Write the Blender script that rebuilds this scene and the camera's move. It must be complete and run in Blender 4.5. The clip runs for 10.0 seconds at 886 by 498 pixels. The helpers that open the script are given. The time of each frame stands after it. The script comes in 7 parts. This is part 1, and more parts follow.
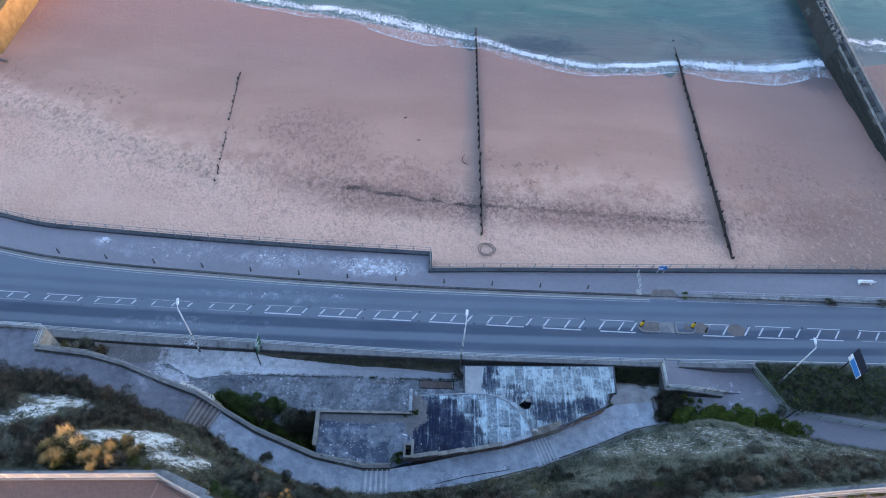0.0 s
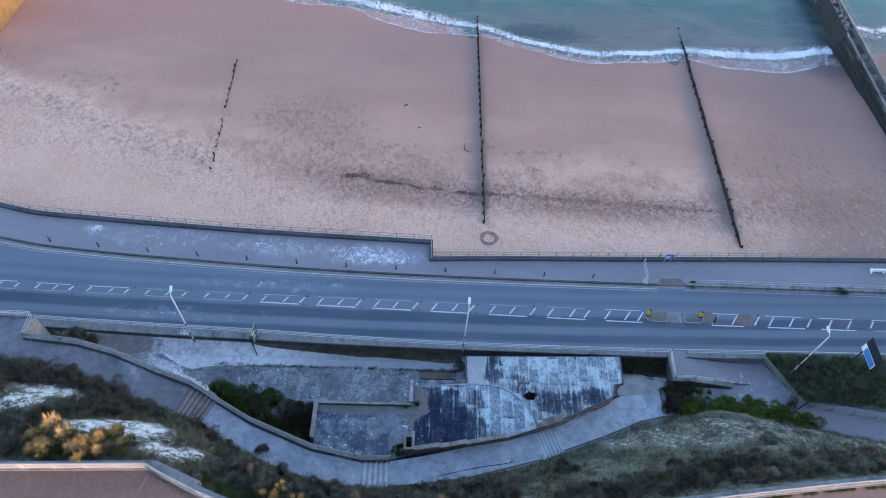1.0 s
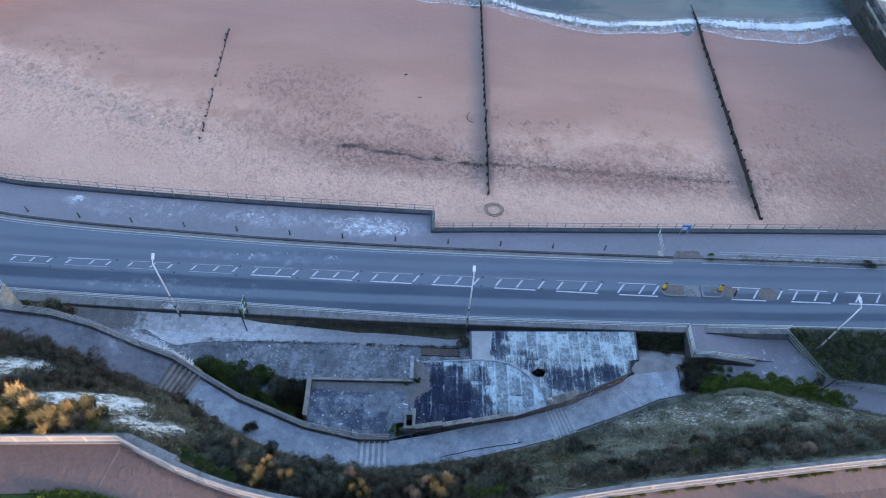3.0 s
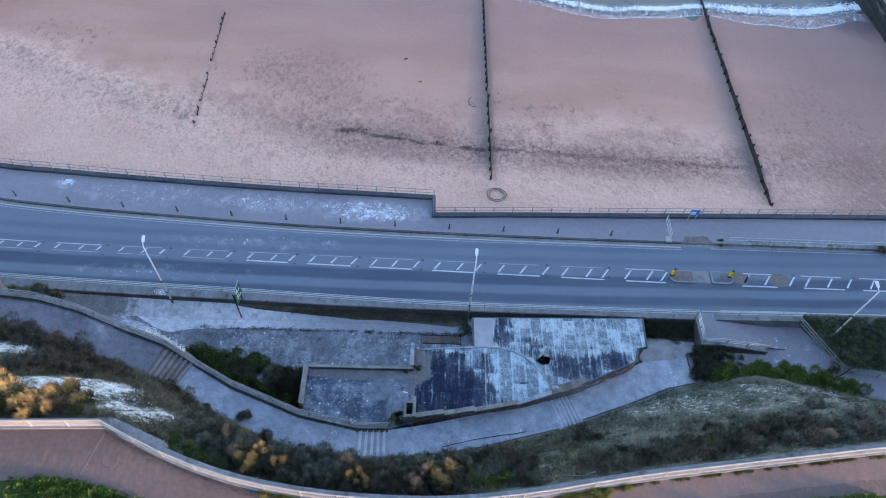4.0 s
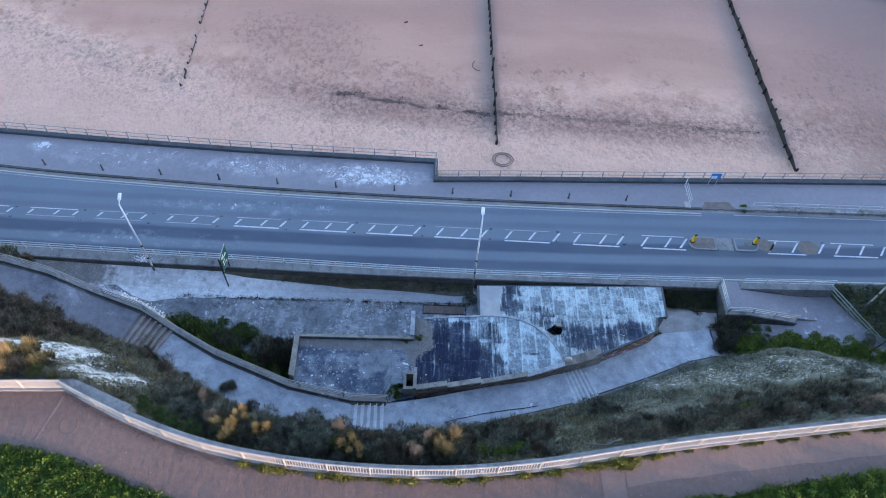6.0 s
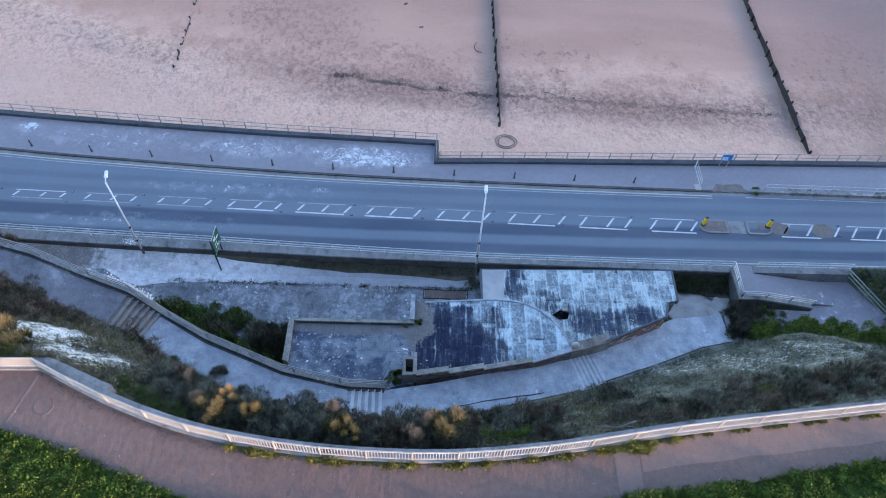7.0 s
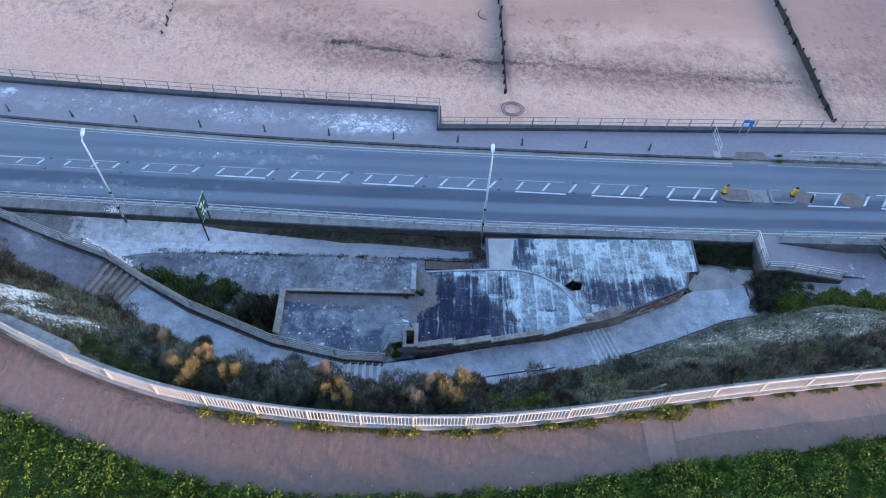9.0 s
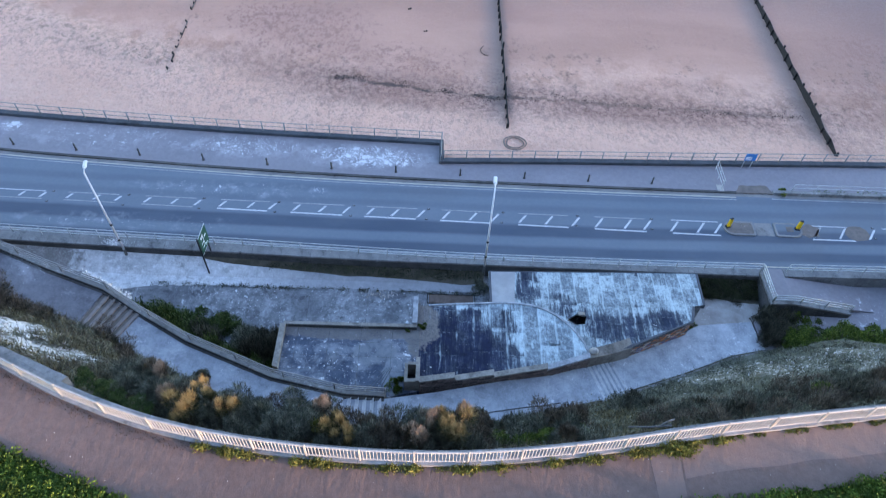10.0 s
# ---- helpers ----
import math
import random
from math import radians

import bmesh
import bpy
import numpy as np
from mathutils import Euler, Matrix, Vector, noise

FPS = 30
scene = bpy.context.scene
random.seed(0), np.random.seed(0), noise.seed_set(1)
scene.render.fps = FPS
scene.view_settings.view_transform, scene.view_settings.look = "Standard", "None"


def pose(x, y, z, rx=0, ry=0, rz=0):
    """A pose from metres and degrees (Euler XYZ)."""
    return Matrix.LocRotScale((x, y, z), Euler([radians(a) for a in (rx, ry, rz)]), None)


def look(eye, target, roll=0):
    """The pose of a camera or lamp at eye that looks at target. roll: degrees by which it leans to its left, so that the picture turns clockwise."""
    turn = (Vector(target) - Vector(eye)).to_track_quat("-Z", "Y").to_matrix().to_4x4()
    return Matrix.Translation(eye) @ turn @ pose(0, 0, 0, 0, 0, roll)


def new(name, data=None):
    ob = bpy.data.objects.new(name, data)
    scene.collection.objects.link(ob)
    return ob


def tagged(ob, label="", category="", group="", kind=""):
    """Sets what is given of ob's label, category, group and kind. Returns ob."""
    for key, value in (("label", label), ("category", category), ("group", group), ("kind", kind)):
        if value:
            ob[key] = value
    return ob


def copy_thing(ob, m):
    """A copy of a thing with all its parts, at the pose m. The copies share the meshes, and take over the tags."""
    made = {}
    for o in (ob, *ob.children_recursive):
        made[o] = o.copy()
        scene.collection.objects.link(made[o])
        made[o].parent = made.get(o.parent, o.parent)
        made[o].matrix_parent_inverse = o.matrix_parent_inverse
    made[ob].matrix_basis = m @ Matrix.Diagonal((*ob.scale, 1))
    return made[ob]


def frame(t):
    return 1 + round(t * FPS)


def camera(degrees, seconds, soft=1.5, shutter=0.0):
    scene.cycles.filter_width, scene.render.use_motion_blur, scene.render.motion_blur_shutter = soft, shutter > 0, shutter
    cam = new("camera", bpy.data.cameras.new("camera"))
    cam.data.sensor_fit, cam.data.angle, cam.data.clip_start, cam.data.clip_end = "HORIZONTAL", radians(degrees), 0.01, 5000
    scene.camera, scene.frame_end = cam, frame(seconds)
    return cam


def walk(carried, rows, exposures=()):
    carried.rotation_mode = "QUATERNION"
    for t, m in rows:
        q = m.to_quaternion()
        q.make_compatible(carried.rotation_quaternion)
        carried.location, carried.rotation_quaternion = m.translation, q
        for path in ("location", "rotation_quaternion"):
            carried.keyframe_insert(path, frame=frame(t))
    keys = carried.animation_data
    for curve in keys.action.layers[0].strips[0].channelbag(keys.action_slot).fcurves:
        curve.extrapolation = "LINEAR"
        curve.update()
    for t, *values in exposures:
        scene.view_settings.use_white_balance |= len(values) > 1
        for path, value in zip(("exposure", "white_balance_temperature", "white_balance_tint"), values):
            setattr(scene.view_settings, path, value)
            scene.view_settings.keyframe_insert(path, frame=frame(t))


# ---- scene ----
cam = camera(66.1, 10.0, soft=1.0, shutter=0.2)
# The walk: a drone that sinks straight down and lifts its gaze at the end.
METRES, EYE, TILT, LEAN, TURN = 23.4, 64.0, -90.0, -2.0, 0.0
ROWS = [
    (0.0, 0.0, 0.0, 0.0, -0.61, 35.81, -0.84),
    (0.5, -0.0026, 0.047, 0.0028, -0.59, 35.79, -0.84),
    (1.0, -0.0048, 0.1005, 0.0052, -0.58, 35.78, -0.82),
    (1.5, -0.0063, 0.1573, 0.007, -0.56, 35.76, -0.81),
    (2.0, -0.0075, 0.2144, 0.0088, -0.53, 35.76, -0.8),
    (2.5, -0.0092, 0.2719, 0.0101, -0.52, 35.75, -0.79),
    (4.0, -0.0155, 0.438, 0.0138, -0.52, 35.75, -0.79),
    (4.5, -0.0172, 0.4961, 0.0155, -0.5, 35.74, -0.78),
    (5.0, -0.0189, 0.5558, 0.0169, -0.48, 35.74, -0.78),
    (5.5, -0.0203, 0.6145, 0.0186, -0.46, 35.72, -0.79),
    (7.0, -0.0209, 0.7891, 0.0254, -0.35, 35.78, -0.82),
    (7.5, -0.0224, 0.8405, 0.0272, -0.32, 35.81, -0.83),
    (8.0, -0.0241, 0.8914, 0.0282, -0.29, 35.83, -0.84),
    (8.5, -0.0254, 0.9384, 0.0291, -0.26, 35.84, -0.86),
    (9.0, -0.0261, 0.9772, 0.0308, -0.25, 35.85, -0.86),
    (9.5, -0.0257, 0.9927, 0.0317, -0.24, 35.84, -0.88),
    (9.7, -0.0256, 0.996, 0.0322, -0.23, 35.95, -0.89),
    (9.8, -0.0256, 0.997, 0.0328, -0.21, 36.58, -0.92),
    (9.9, -0.0255, 0.998, 0.0335, -0.17, 37.65, -0.98),
    (10.0, -0.0255, 0.9985, 0.0342, -0.13, 38.9, -1.04),
]
walk(cam, [(t, pose(0, 0, EYE, TILT, LEAN, TURN) @ pose(METRES * x, METRES * y, METRES * z, 90 + pitch, roll, yaw)) for t, x, y, z, yaw, pitch, roll in ROWS], [(0.0, 2.85), (2.0, 2.85), (4.5, 2.95), (7.0, 3.08), (10.0, 3.14)])

# ---- light: a low sun in the east, behind the cliff for most of the place, and a clear blue sky ----
SUN_EL, SUN_AZ = radians(5.8), radians(114)
world = bpy.data.worlds.new("sky")
scene.world = world
world.use_nodes = True
wn = world.node_tree.nodes
wn.clear()
sky = wn.new("ShaderNodeTexSky")
sky.sky_type, sky.sun_disc, sky.sun_elevation, sky.sun_rotation = "NISHITA", False, SUN_EL, SUN_AZ
sky.altitude, sky.air_density, sky.dust_density, sky.ozone_density = 0, 1.0, 0.6, 2.0
bg = wn.new("ShaderNodeBackground")
bg.inputs["Strength"].default_value = 0.15
wo = wn.new("ShaderNodeOutputWorld")
world.node_tree.links.new(sky.outputs[0], bg.inputs["Color"])
world.node_tree.links.new(bg.outputs[0], wo.inputs["Surface"])
sun_dir = Vector((math.sin(SUN_AZ) * math.cos(SUN_EL), math.cos(SUN_AZ) * math.cos(SUN_EL), math.sin(SUN_EL)))
lamp = bpy.data.lights.new("sun", "SUN")
lamp.energy, lamp.angle, lamp.color = 1.9, radians(2.5), (1.0, 0.66, 0.42)
sun = new("sun", lamp)
sun.matrix_world = look(sun_dir * 200, (0, 0, 0))
scene.view_settings.use_white_balance = True
scene.view_settings.white_balance_temperature, scene.view_settings.white_balance_tint = 6420, 24

# ---- materials ----


class Tree:
    """A short way to write node materials."""

    def __init__(self, name):
        self.m = bpy.data.materials.new(name)
        self.m.use_nodes = True
        self.t = self.m.node_tree
        self.t.nodes.clear()
        self.out = self.t.nodes.new("ShaderNodeOutputMaterial")
        self.b = self.t.nodes.new("ShaderNodeBsdfPrincipled")
        self.t.links.new(self.b.outputs[0], self.out.inputs["Surface"])
        self.tc = self.t.nodes.new("ShaderNodeTexCoord").outputs["Object"]

    def put(self, socket, value):
        if isinstance(value, bpy.types.NodeSocket):
            self.t.links.new(value, socket)
        elif isinstance(value, (tuple, list)) and len(value) == 3 and socket.type == "RGBA":
            socket.default_value = (*value, 1)
        else:
            socket.default_value = value

    def stretch(self, sx, sy, sz, rz=0.0):
        n = self.t.nodes.new("ShaderNodeMapping")
        self.put(n.inputs["Vector"], self.tc)
        n.inputs["Scale"].default_value = (sx, sy, sz)
        n.inputs["Rotation"].default_value = (0, 0, radians(rz))
        return n.outputs[0]

    def noise(self, scale, detail=5.0, rough=0.6, vec=None, bend=0.0):
        n = self.t.nodes.new("ShaderNodeTexNoise")
        self.put(n.inputs["Vector"], vec or self.tc)
        n.inputs["Scale"].default_value, n.inputs["Detail"].default_value = scale, detail
        n.inputs["Roughness"].default_value, n.inputs["Distortion"].default_value = rough, bend
        return n.outputs["Fac"]

    def cells(self, scale, vec=None, feature="F1", what="Distance"):
        n = self.t.nodes.new("ShaderNodeTexVoronoi")
        n.feature = feature
        self.put(n.inputs["Vector"], vec or self.tc)
        n.inputs["Scale"].default_value = scale
        return n.outputs[what]

    def joints(self, w, h, mortar, vec=None, offset=0.0):
        n = self.t.nodes.new("ShaderNodeTexBrick")
        self.put(n.inputs["Vector"], vec or self.tc)
        n.offset = offset
        for key, value in (("Scale", 1.0), ("Mortar Size", mortar), ("Brick Width", w), ("Row Height", h), ("Mortar Smooth", 0.3)):
            n.inputs[key].default_value = value
        return n.outputs["Fac"]

    def panels(self, w, h, vec=None):
        """A random grey for each sheet of a regular laying."""
        n = self.t.nodes.new("ShaderNodeTexBrick")
        self.put(n.inputs["Vector"], vec or self.tc)
        n.offset = 0.5
        for key, value in (("Scale", 1.0), ("Mortar Size", 0.0), ("Brick Width", w), ("Row Height", h), ("Color1", (0, 0, 0, 1)), ("Color2", (1, 1, 1, 1))):
            n.inputs[key].default_value = value
        return n.outputs["Color"]

    def warp(self, amount, scale):
        n = self.t.nodes.new("ShaderNodeTexNoise")
        self.put(n.inputs["Vector"], self.tc)
        n.inputs["Scale"].default_value, n.inputs["Detail"].default_value = scale, 3
        m = self.t.nodes.new("ShaderNodeVectorMath")
        m.operation = "MULTIPLY_ADD"
        self.t.links.new(n.outputs["Color"], m.inputs[0])
        m.inputs[1].default_value = (amount, amount, amount)
        self.t.links.new(self.tc, m.inputs[2])
        return m.outputs[0]

    def axis(self, k):
        n = self.t.nodes.new("ShaderNodeSeparateXYZ")
        self.put(n.inputs[0], self.tc)
        return n.outputs[k]

    def span(self, v, lo, hi, a=0.0, b=1.0):
        n = self.t.nodes.new("ShaderNodeMapRange")
        n.interpolation_type = "SMOOTHSTEP"
        self.put(n.inputs[0], v)
        for i, x in enumerate((lo, hi, a, b)):
            n.inputs[1 + i].default_value = x
        return n.outputs[0]

    def calc(self, op, a, b=0.0):
        n = self.t.nodes.new("ShaderNodeMath")
        n.operation = op
        self.put(n.inputs[0], a), self.put(n.inputs[1], b)
        return n.outputs[0]

    def mix(self, fac, a, b):
        n = self.t.nodes.new("ShaderNodeMix")
        n.data_type = "RGBA"
        self.put(n.inputs[0], fac), self.put(n.inputs[6], a), self.put(n.inputs[7], b)
        return n.outputs[2]

    def spot(self, x, y, rx, ry, wob=0.6, scale=0.5):
        """1 inside a blotch of uneven outline round (x, y)."""
        dx = self.calc("DIVIDE", self.calc("SUBTRACT", self.axis(0), x), rx)
        dy = self.calc("DIVIDE", self.calc("SUBTRACT", self.axis(1), y), ry)
        d = self.calc("ADD", self.calc("MULTIPLY", dx, dx), self.calc("MULTIPLY", dy, dy))
        d = self.calc("ADD", d, self.calc("MULTIPLY", self.calc("SUBTRACT", self.noise(scale, 6, 0.65), 0.5), 4 * wob))
        return self.span(d, 1.15, 0.75)

    def glow(self, x, y, rx, ry):
        """1 at (x, y), fading to 0 well outside the radii."""
        dx = self.calc("DIVIDE", self.calc("SUBTRACT", self.axis(0), x), rx)
        dy = self.calc("DIVIDE", self.calc("SUBTRACT", self.axis(1), y), ry)
        d = self.calc("ADD", self.calc("MULTIPLY", dx, dx), self.calc("MULTIPLY", dy, dy))
        d = self.calc("ADD", d, self.calc("MULTIPLY", self.calc("SUBTRACT", self.noise(0.9, 4, 0.6), 0.5), 1.6))
        return self.span(d, 1.9, 0.0)

    def cell(self, u, v):
        """A random number for each whole-numbered cell of (u, v)."""
        n = self.t.nodes.new("ShaderNodeTexWhiteNoise")
        n.noise_dimensions = "2D"
        k = self.t.nodes.new("ShaderNodeCombineXYZ")
        self.put(k.inputs[0], self.calc("FLOOR", u)), self.put(k.inputs[1], self.calc("FLOOR", v))
        self.t.links.new(k.outputs[0], n.inputs["Vector"])
        return n.outputs["Value"]

    def rand(self, island=False):
        if island:
            return self.t.nodes.new("ShaderNodeNewGeometry").outputs["Random Per Island"]
        return self.t.nodes.new("ShaderNodeObjectInfo").outputs["Random"]

    def done(self, colour, rough=0.8, bump=None, strength=0.3, depth=0.02, metal=0.0, spec=0.3):
        self.put(self.b.inputs["Base Color"], colour)
        self.put(self.b.inputs["Roughness"], rough)
        self.put(self.b.inputs["Metallic"], metal)
        self.b.inputs["Specular IOR Level"].default_value = spec
        if bump is not None:
            n = self.t.nodes.new("ShaderNodeBump")
            self.put(n.inputs["Height"], bump)
            self.put(n.inputs["Strength"], strength)
            n.inputs["Distance"].default_value = depth
            self.t.links.new(n.outputs[0], self.b.inputs["Normal"])
        return self.m


def worn(name, a, b, scale=1.5, fine=25.0, rough=0.85, strength=0.3, depth=0.02, metal=0.0, specks=None, spec=0.3, vec=None):
    """A plain material between two colours, with broad stains and fine grain."""
    t = Tree(name)
    broad, grain = t.noise(scale, 6, 0.65), t.noise(fine, 3, 0.7)
    f = t.calc("ADD", t.calc("MULTIPLY", t.span(broad, 0.3, 0.7), 0.7), t.calc("MULTIPLY", grain, 0.3))
    c = t.mix(f, a, b)
    if specks:
        colour, amount, size = specks
        hit = t.calc("MULTIPLY", t.span(t.noise(size, 5, 0.75), 0.63 - amount, 0.69 - amount), t.span(t.noise(size * 0.16, 3), 0.42, 0.6))
        c = t.mix(hit, c, colour)
    return t.done(c, rough, grain, strength, depth, metal, spec)


def sand_material():
    t = Tree("beach_sand")
    y, x = t.axis(1), t.axis(0)
    edge = t.calc("ADD", y, t.calc("MULTIPLY", t.calc("SUBTRACT", t.noise(0.08, 5), 0.5), 10))
    edge = t.calc("ADD", edge, t.calc("MULTIPLY", t.calc("MINIMUM", t.calc("ADD", x, 12), 0.0), 0.28))
    smooth = t.span(edge, 52.5, 63.5)
    broad = t.noise(0.12, 6, 0.6)
    dry = t.mix(t.span(broad, 0.35, 0.65), (0.900, 0.556, 0.424), (0.845, 0.504, 0.378))
    flat = t.mix(t.span(t.noise(0.05, 4, 0.55, t.stretch(1, 2.6, 1)), 0.35, 0.65), (0.510, 0.282, 0.204), (0.430, 0.231, 0.166))
    wet = t.span(edge, 62, 90)
    c = t.mix(smooth, dry, flat)
    c = t.mix(t.calc("MULTIPLY", wet, 0.80), c, (0.270, 0.128, 0.108))
    # darker eastern end: damp sand, with the pier's soft shade painted in
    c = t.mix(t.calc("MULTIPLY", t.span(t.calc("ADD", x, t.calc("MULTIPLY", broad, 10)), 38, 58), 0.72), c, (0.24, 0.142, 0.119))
    # sheen of the last wash close to the sea
    c = t.mix(t.calc("MULTIPLY", t.span(t.calc("SUBTRACT", y, t.calc("MULTIPLY", x, -0.2)), 90, 97), 0.3), c, (0.220, 0.121, 0.099))
    # trodden surface of the dry sand: shaded hollows and lit crests put into the colour
    trodden = t.calc("MULTIPLY", t.span(t.calc("ADD", edge, t.calc("MULTIPLY", t.calc("SUBTRACT", broad, 0.5), 6)), 45.5, 51.5, 0.25, 1.0), t.span(edge, 60, 55, 0.8, 1.25))
    pit_shade = t.calc("MULTIPLY", t.span(t.noise(2.4, 8, 0.82, t.stretch(1.35, 0.85, 1, 20)), 0.50, 0.61), t.calc("MULTIPLY", trodden, t.span(smooth, 0, 1, 0.50, 0.07)))
    c = t.mix(pit_shade, c, (0.45, 0.252, 0.205))
    hollow_shade = t.calc("MULTIPLY", t.span(t.noise(1.1, 7, 0.78, t.stretch(1.35, 0.85, 1, 12), 0.4), 0.50, 0.60), t.calc("MULTIPLY", trodden, t.span(smooth, 0, 1, 0.42, 0.05)))
    c = t.mix(hollow_shade, c, (0.45, 0.254, 0.212))
    pale = t.calc("MULTIPLY", t.span(t.noise(1.7, 8, 0.8, t.stretch(1.3, 0.85, 1, -25)), 0.53, 0.64), t.span(smooth, 0, 1, 0.6, 0.05))
    c = t.mix(pale, c, (0.88, 0.575, 0.45))
    # warm shingle along the old tide line
    ridge = t.calc("MULTIPLY", t.span(t.noise(0.35, 6, 0.75), 0.46, 0.62), t.calc("MULTIPLY", t.span(edge, 53, 56), t.span(edge, 66, 58)))
    c = t.mix(t.calc("MULTIPLY", ridge, 0.5), c, (0.394, 0.199, 0.133))
    # ochre shingle ridge at the western end, lit scarps and brown shadows painted in
    off = t.calc("SUBTRACT", y, t.calc("ADD", 57.3, t.calc("MULTIPLY", t.calc("ADD", x, 26.5), -0.43)))
    off = t.calc("ADD", off, t.calc("MULTIPLY", t.calc("SUBTRACT", t.noise(0.25, 5, 0.65), 0.5), 5))
    there = t.calc("MULTIPLY", t.calc("MULTIPLY", t.span(off, -3.4, -0.6), t.span(off, 4.2, 1.0)), t.span(x, -20, -27))
    c = t.mix(t.calc("MULTIPLY", there, t.span(t.noise(0.9, 6, 0.75), 0.42, 0.60, 0.2, 0.9)), c, (0.890, 0.560, 0.425))
    c = t.mix(t.calc("MULTIPLY", there, t.span(t.noise(1.4, 7, 0.8, t.stretch(1.3, 0.85, 1, 15)), 0.50, 0.60, 0.0, 0.62)), c, (0.300, 0.172, 0.124))
    for cx, cy, rx, ry, much in ((-14.5, 66.5, 7.5, 5.0, 0.55), (-6.0, 60.5, 9.0, 3.0, 0.5), (-19.0, 60.0, 6.0, 3.0, 0.4), (-2.0, 57.5, 7.0, 2.2, 0.5), (-12.0, 57.0, 6.0, 1.8, 0.35), (47.0, 66.5, 4.5, 3.5, 0.45), (48.0, 57.0, 8.0, 4.0, 0.4), (25.0, 57.5, 7.0, 1.6, 0.4), (-19.5, 68.0, 4.0, 3.6, 0.5), (-5.0, 53.6, 9.0, 1.8, 0.4), (20.0, 53.2, 12.0, 1.6, 0.45), (46.0, 53.0, 8.0, 2.2, 0.4)):
        near = t.glow(cx, cy, rx, ry)
        c = t.mix(t.calc("MULTIPLY", near, 0.5 * much), c, (0.41, 0.222, 0.172))
        litter = t.calc("MULTIPLY", t.span(near, 0.05, 0.4), t.span(t.calc("ADD", t.noise(1.2, 8, 0.82, t.stretch(1.3, 0.85, 1)), t.calc("MULTIPLY", near, 0.12)), 0.56, 0.72))
        c = t.mix(t.calc("MULTIPLY", litter, min(1.0, 1.3 * much)), c, (0.27, 0.138, 0.108))
    # strand line of the last tide, with a brown litter round it
    line = t.calc("ADD", 54.45, t.calc("SUBTRACT", t.calc("MULTIPLY", t.calc("MAXIMUM", t.calc("SUBTRACT", 5.0, x), 0.0), 0.13), t.calc("MULTIPLY", t.calc("MAXIMUM", t.calc("SUBTRACT", x, 8.0), 0.0), 0.05)))
    off = t.calc("ADD", t.calc("SUBTRACT", y, line), t.calc("MULTIPLY", t.calc("SUBTRACT", t.noise(0.4, 6, 0.7), 0.5), 2.6))
    reach = t.calc("MULTIPLY", t.span(x, -22, -8), t.span(x, 42, 30))
    tint = t.calc("MULTIPLY", t.calc("MULTIPLY", t.span(off, -5.0, -1.5), t.span(off, 3.6, 0.6)), t.calc("MULTIPLY", reach, t.span(broad, 0.30, 0.65, 0.25, 0.60)))
    c = t.mix(tint, c, (0.45, 0.246, 0.190))
    litter = t.calc("MULTIPLY", t.calc("MULTIPLY", t.span(off, -4.2, -1.0), t.span(off, 3.0, 0.8)), t.calc("MULTIPLY", reach, t.span(t.noise(1.7, 9, 0.82, t.stretch(1.1, 0.95, 1)), 0.44, 0.60)))
    c = t.mix(t.calc("MULTIPLY", litter, 0.85), c, (0.245, 0.132, 0.106))
    rope = t.calc("MULTIPLY", t.calc("MULTIPLY", t.span(off, -0.42, -0.05), t.span(off, 0.5, 0.1)), t.calc("MULTIPLY", reach, t.span(t.noise(0.5, 5, 0.7, t.stretch(0.5, 1, 1)), 0.40, 0.54)))
    c = t.mix(t.calc("MULTIPLY", rope, t.calc("MULTIPLY", t.span(x, 12, 6, 0.45, 0.9), t.span(x, -13, -8))), c, (0.070, 0.052, 0.05))
    # dark weed crumbs, thickest near the strand line
    crumbs = t.span(t.noise(1.1, 8, 0.8, t.stretch(1.2, 0.9, 1)), 0.52, 0.62)
    where = t.calc("MULTIPLY", t.span(t.noise(0.09, 4), 0.44, 0.60), t.calc("MULTIPLY", t.span(edge, 50, 55), t.span(edge, 72, 60)))
    c = t.mix(t.calc("MULTIPLY", t.calc("MULTIPLY", crumbs, where), 0.65), c, (0.13, 0.085, 0.072))
    # wet sand in the corner below the pier, its shadow and reflection coloured in
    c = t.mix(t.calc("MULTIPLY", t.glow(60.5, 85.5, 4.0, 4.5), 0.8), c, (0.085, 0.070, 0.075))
    # soft bluish shade on the western side of the groynes, painted as grey bands
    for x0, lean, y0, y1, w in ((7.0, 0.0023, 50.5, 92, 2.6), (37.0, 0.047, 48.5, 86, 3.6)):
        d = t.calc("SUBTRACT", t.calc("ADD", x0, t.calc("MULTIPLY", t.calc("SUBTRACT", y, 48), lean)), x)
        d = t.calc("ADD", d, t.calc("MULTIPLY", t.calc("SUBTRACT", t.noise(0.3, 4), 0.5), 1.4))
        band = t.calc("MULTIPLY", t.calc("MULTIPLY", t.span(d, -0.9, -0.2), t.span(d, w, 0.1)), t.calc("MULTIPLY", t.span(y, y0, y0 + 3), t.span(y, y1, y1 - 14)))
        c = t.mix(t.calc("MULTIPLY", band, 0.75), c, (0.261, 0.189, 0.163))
    grain = t.noise(30, 3, 0.7)
    c = t.mix(t.calc("MULTIPLY", grain, 0.18), c, (0.42, 0.25, 0.195))
    prints = t.calc("ADD", t.noise(1.9, 8, 0.80, t.stretch(1.3, 0.8, 1, 28), 0.6), t.calc("MULTIPLY", t.cells(2.1, t.warp(0.7, 1.1)), 0.45))
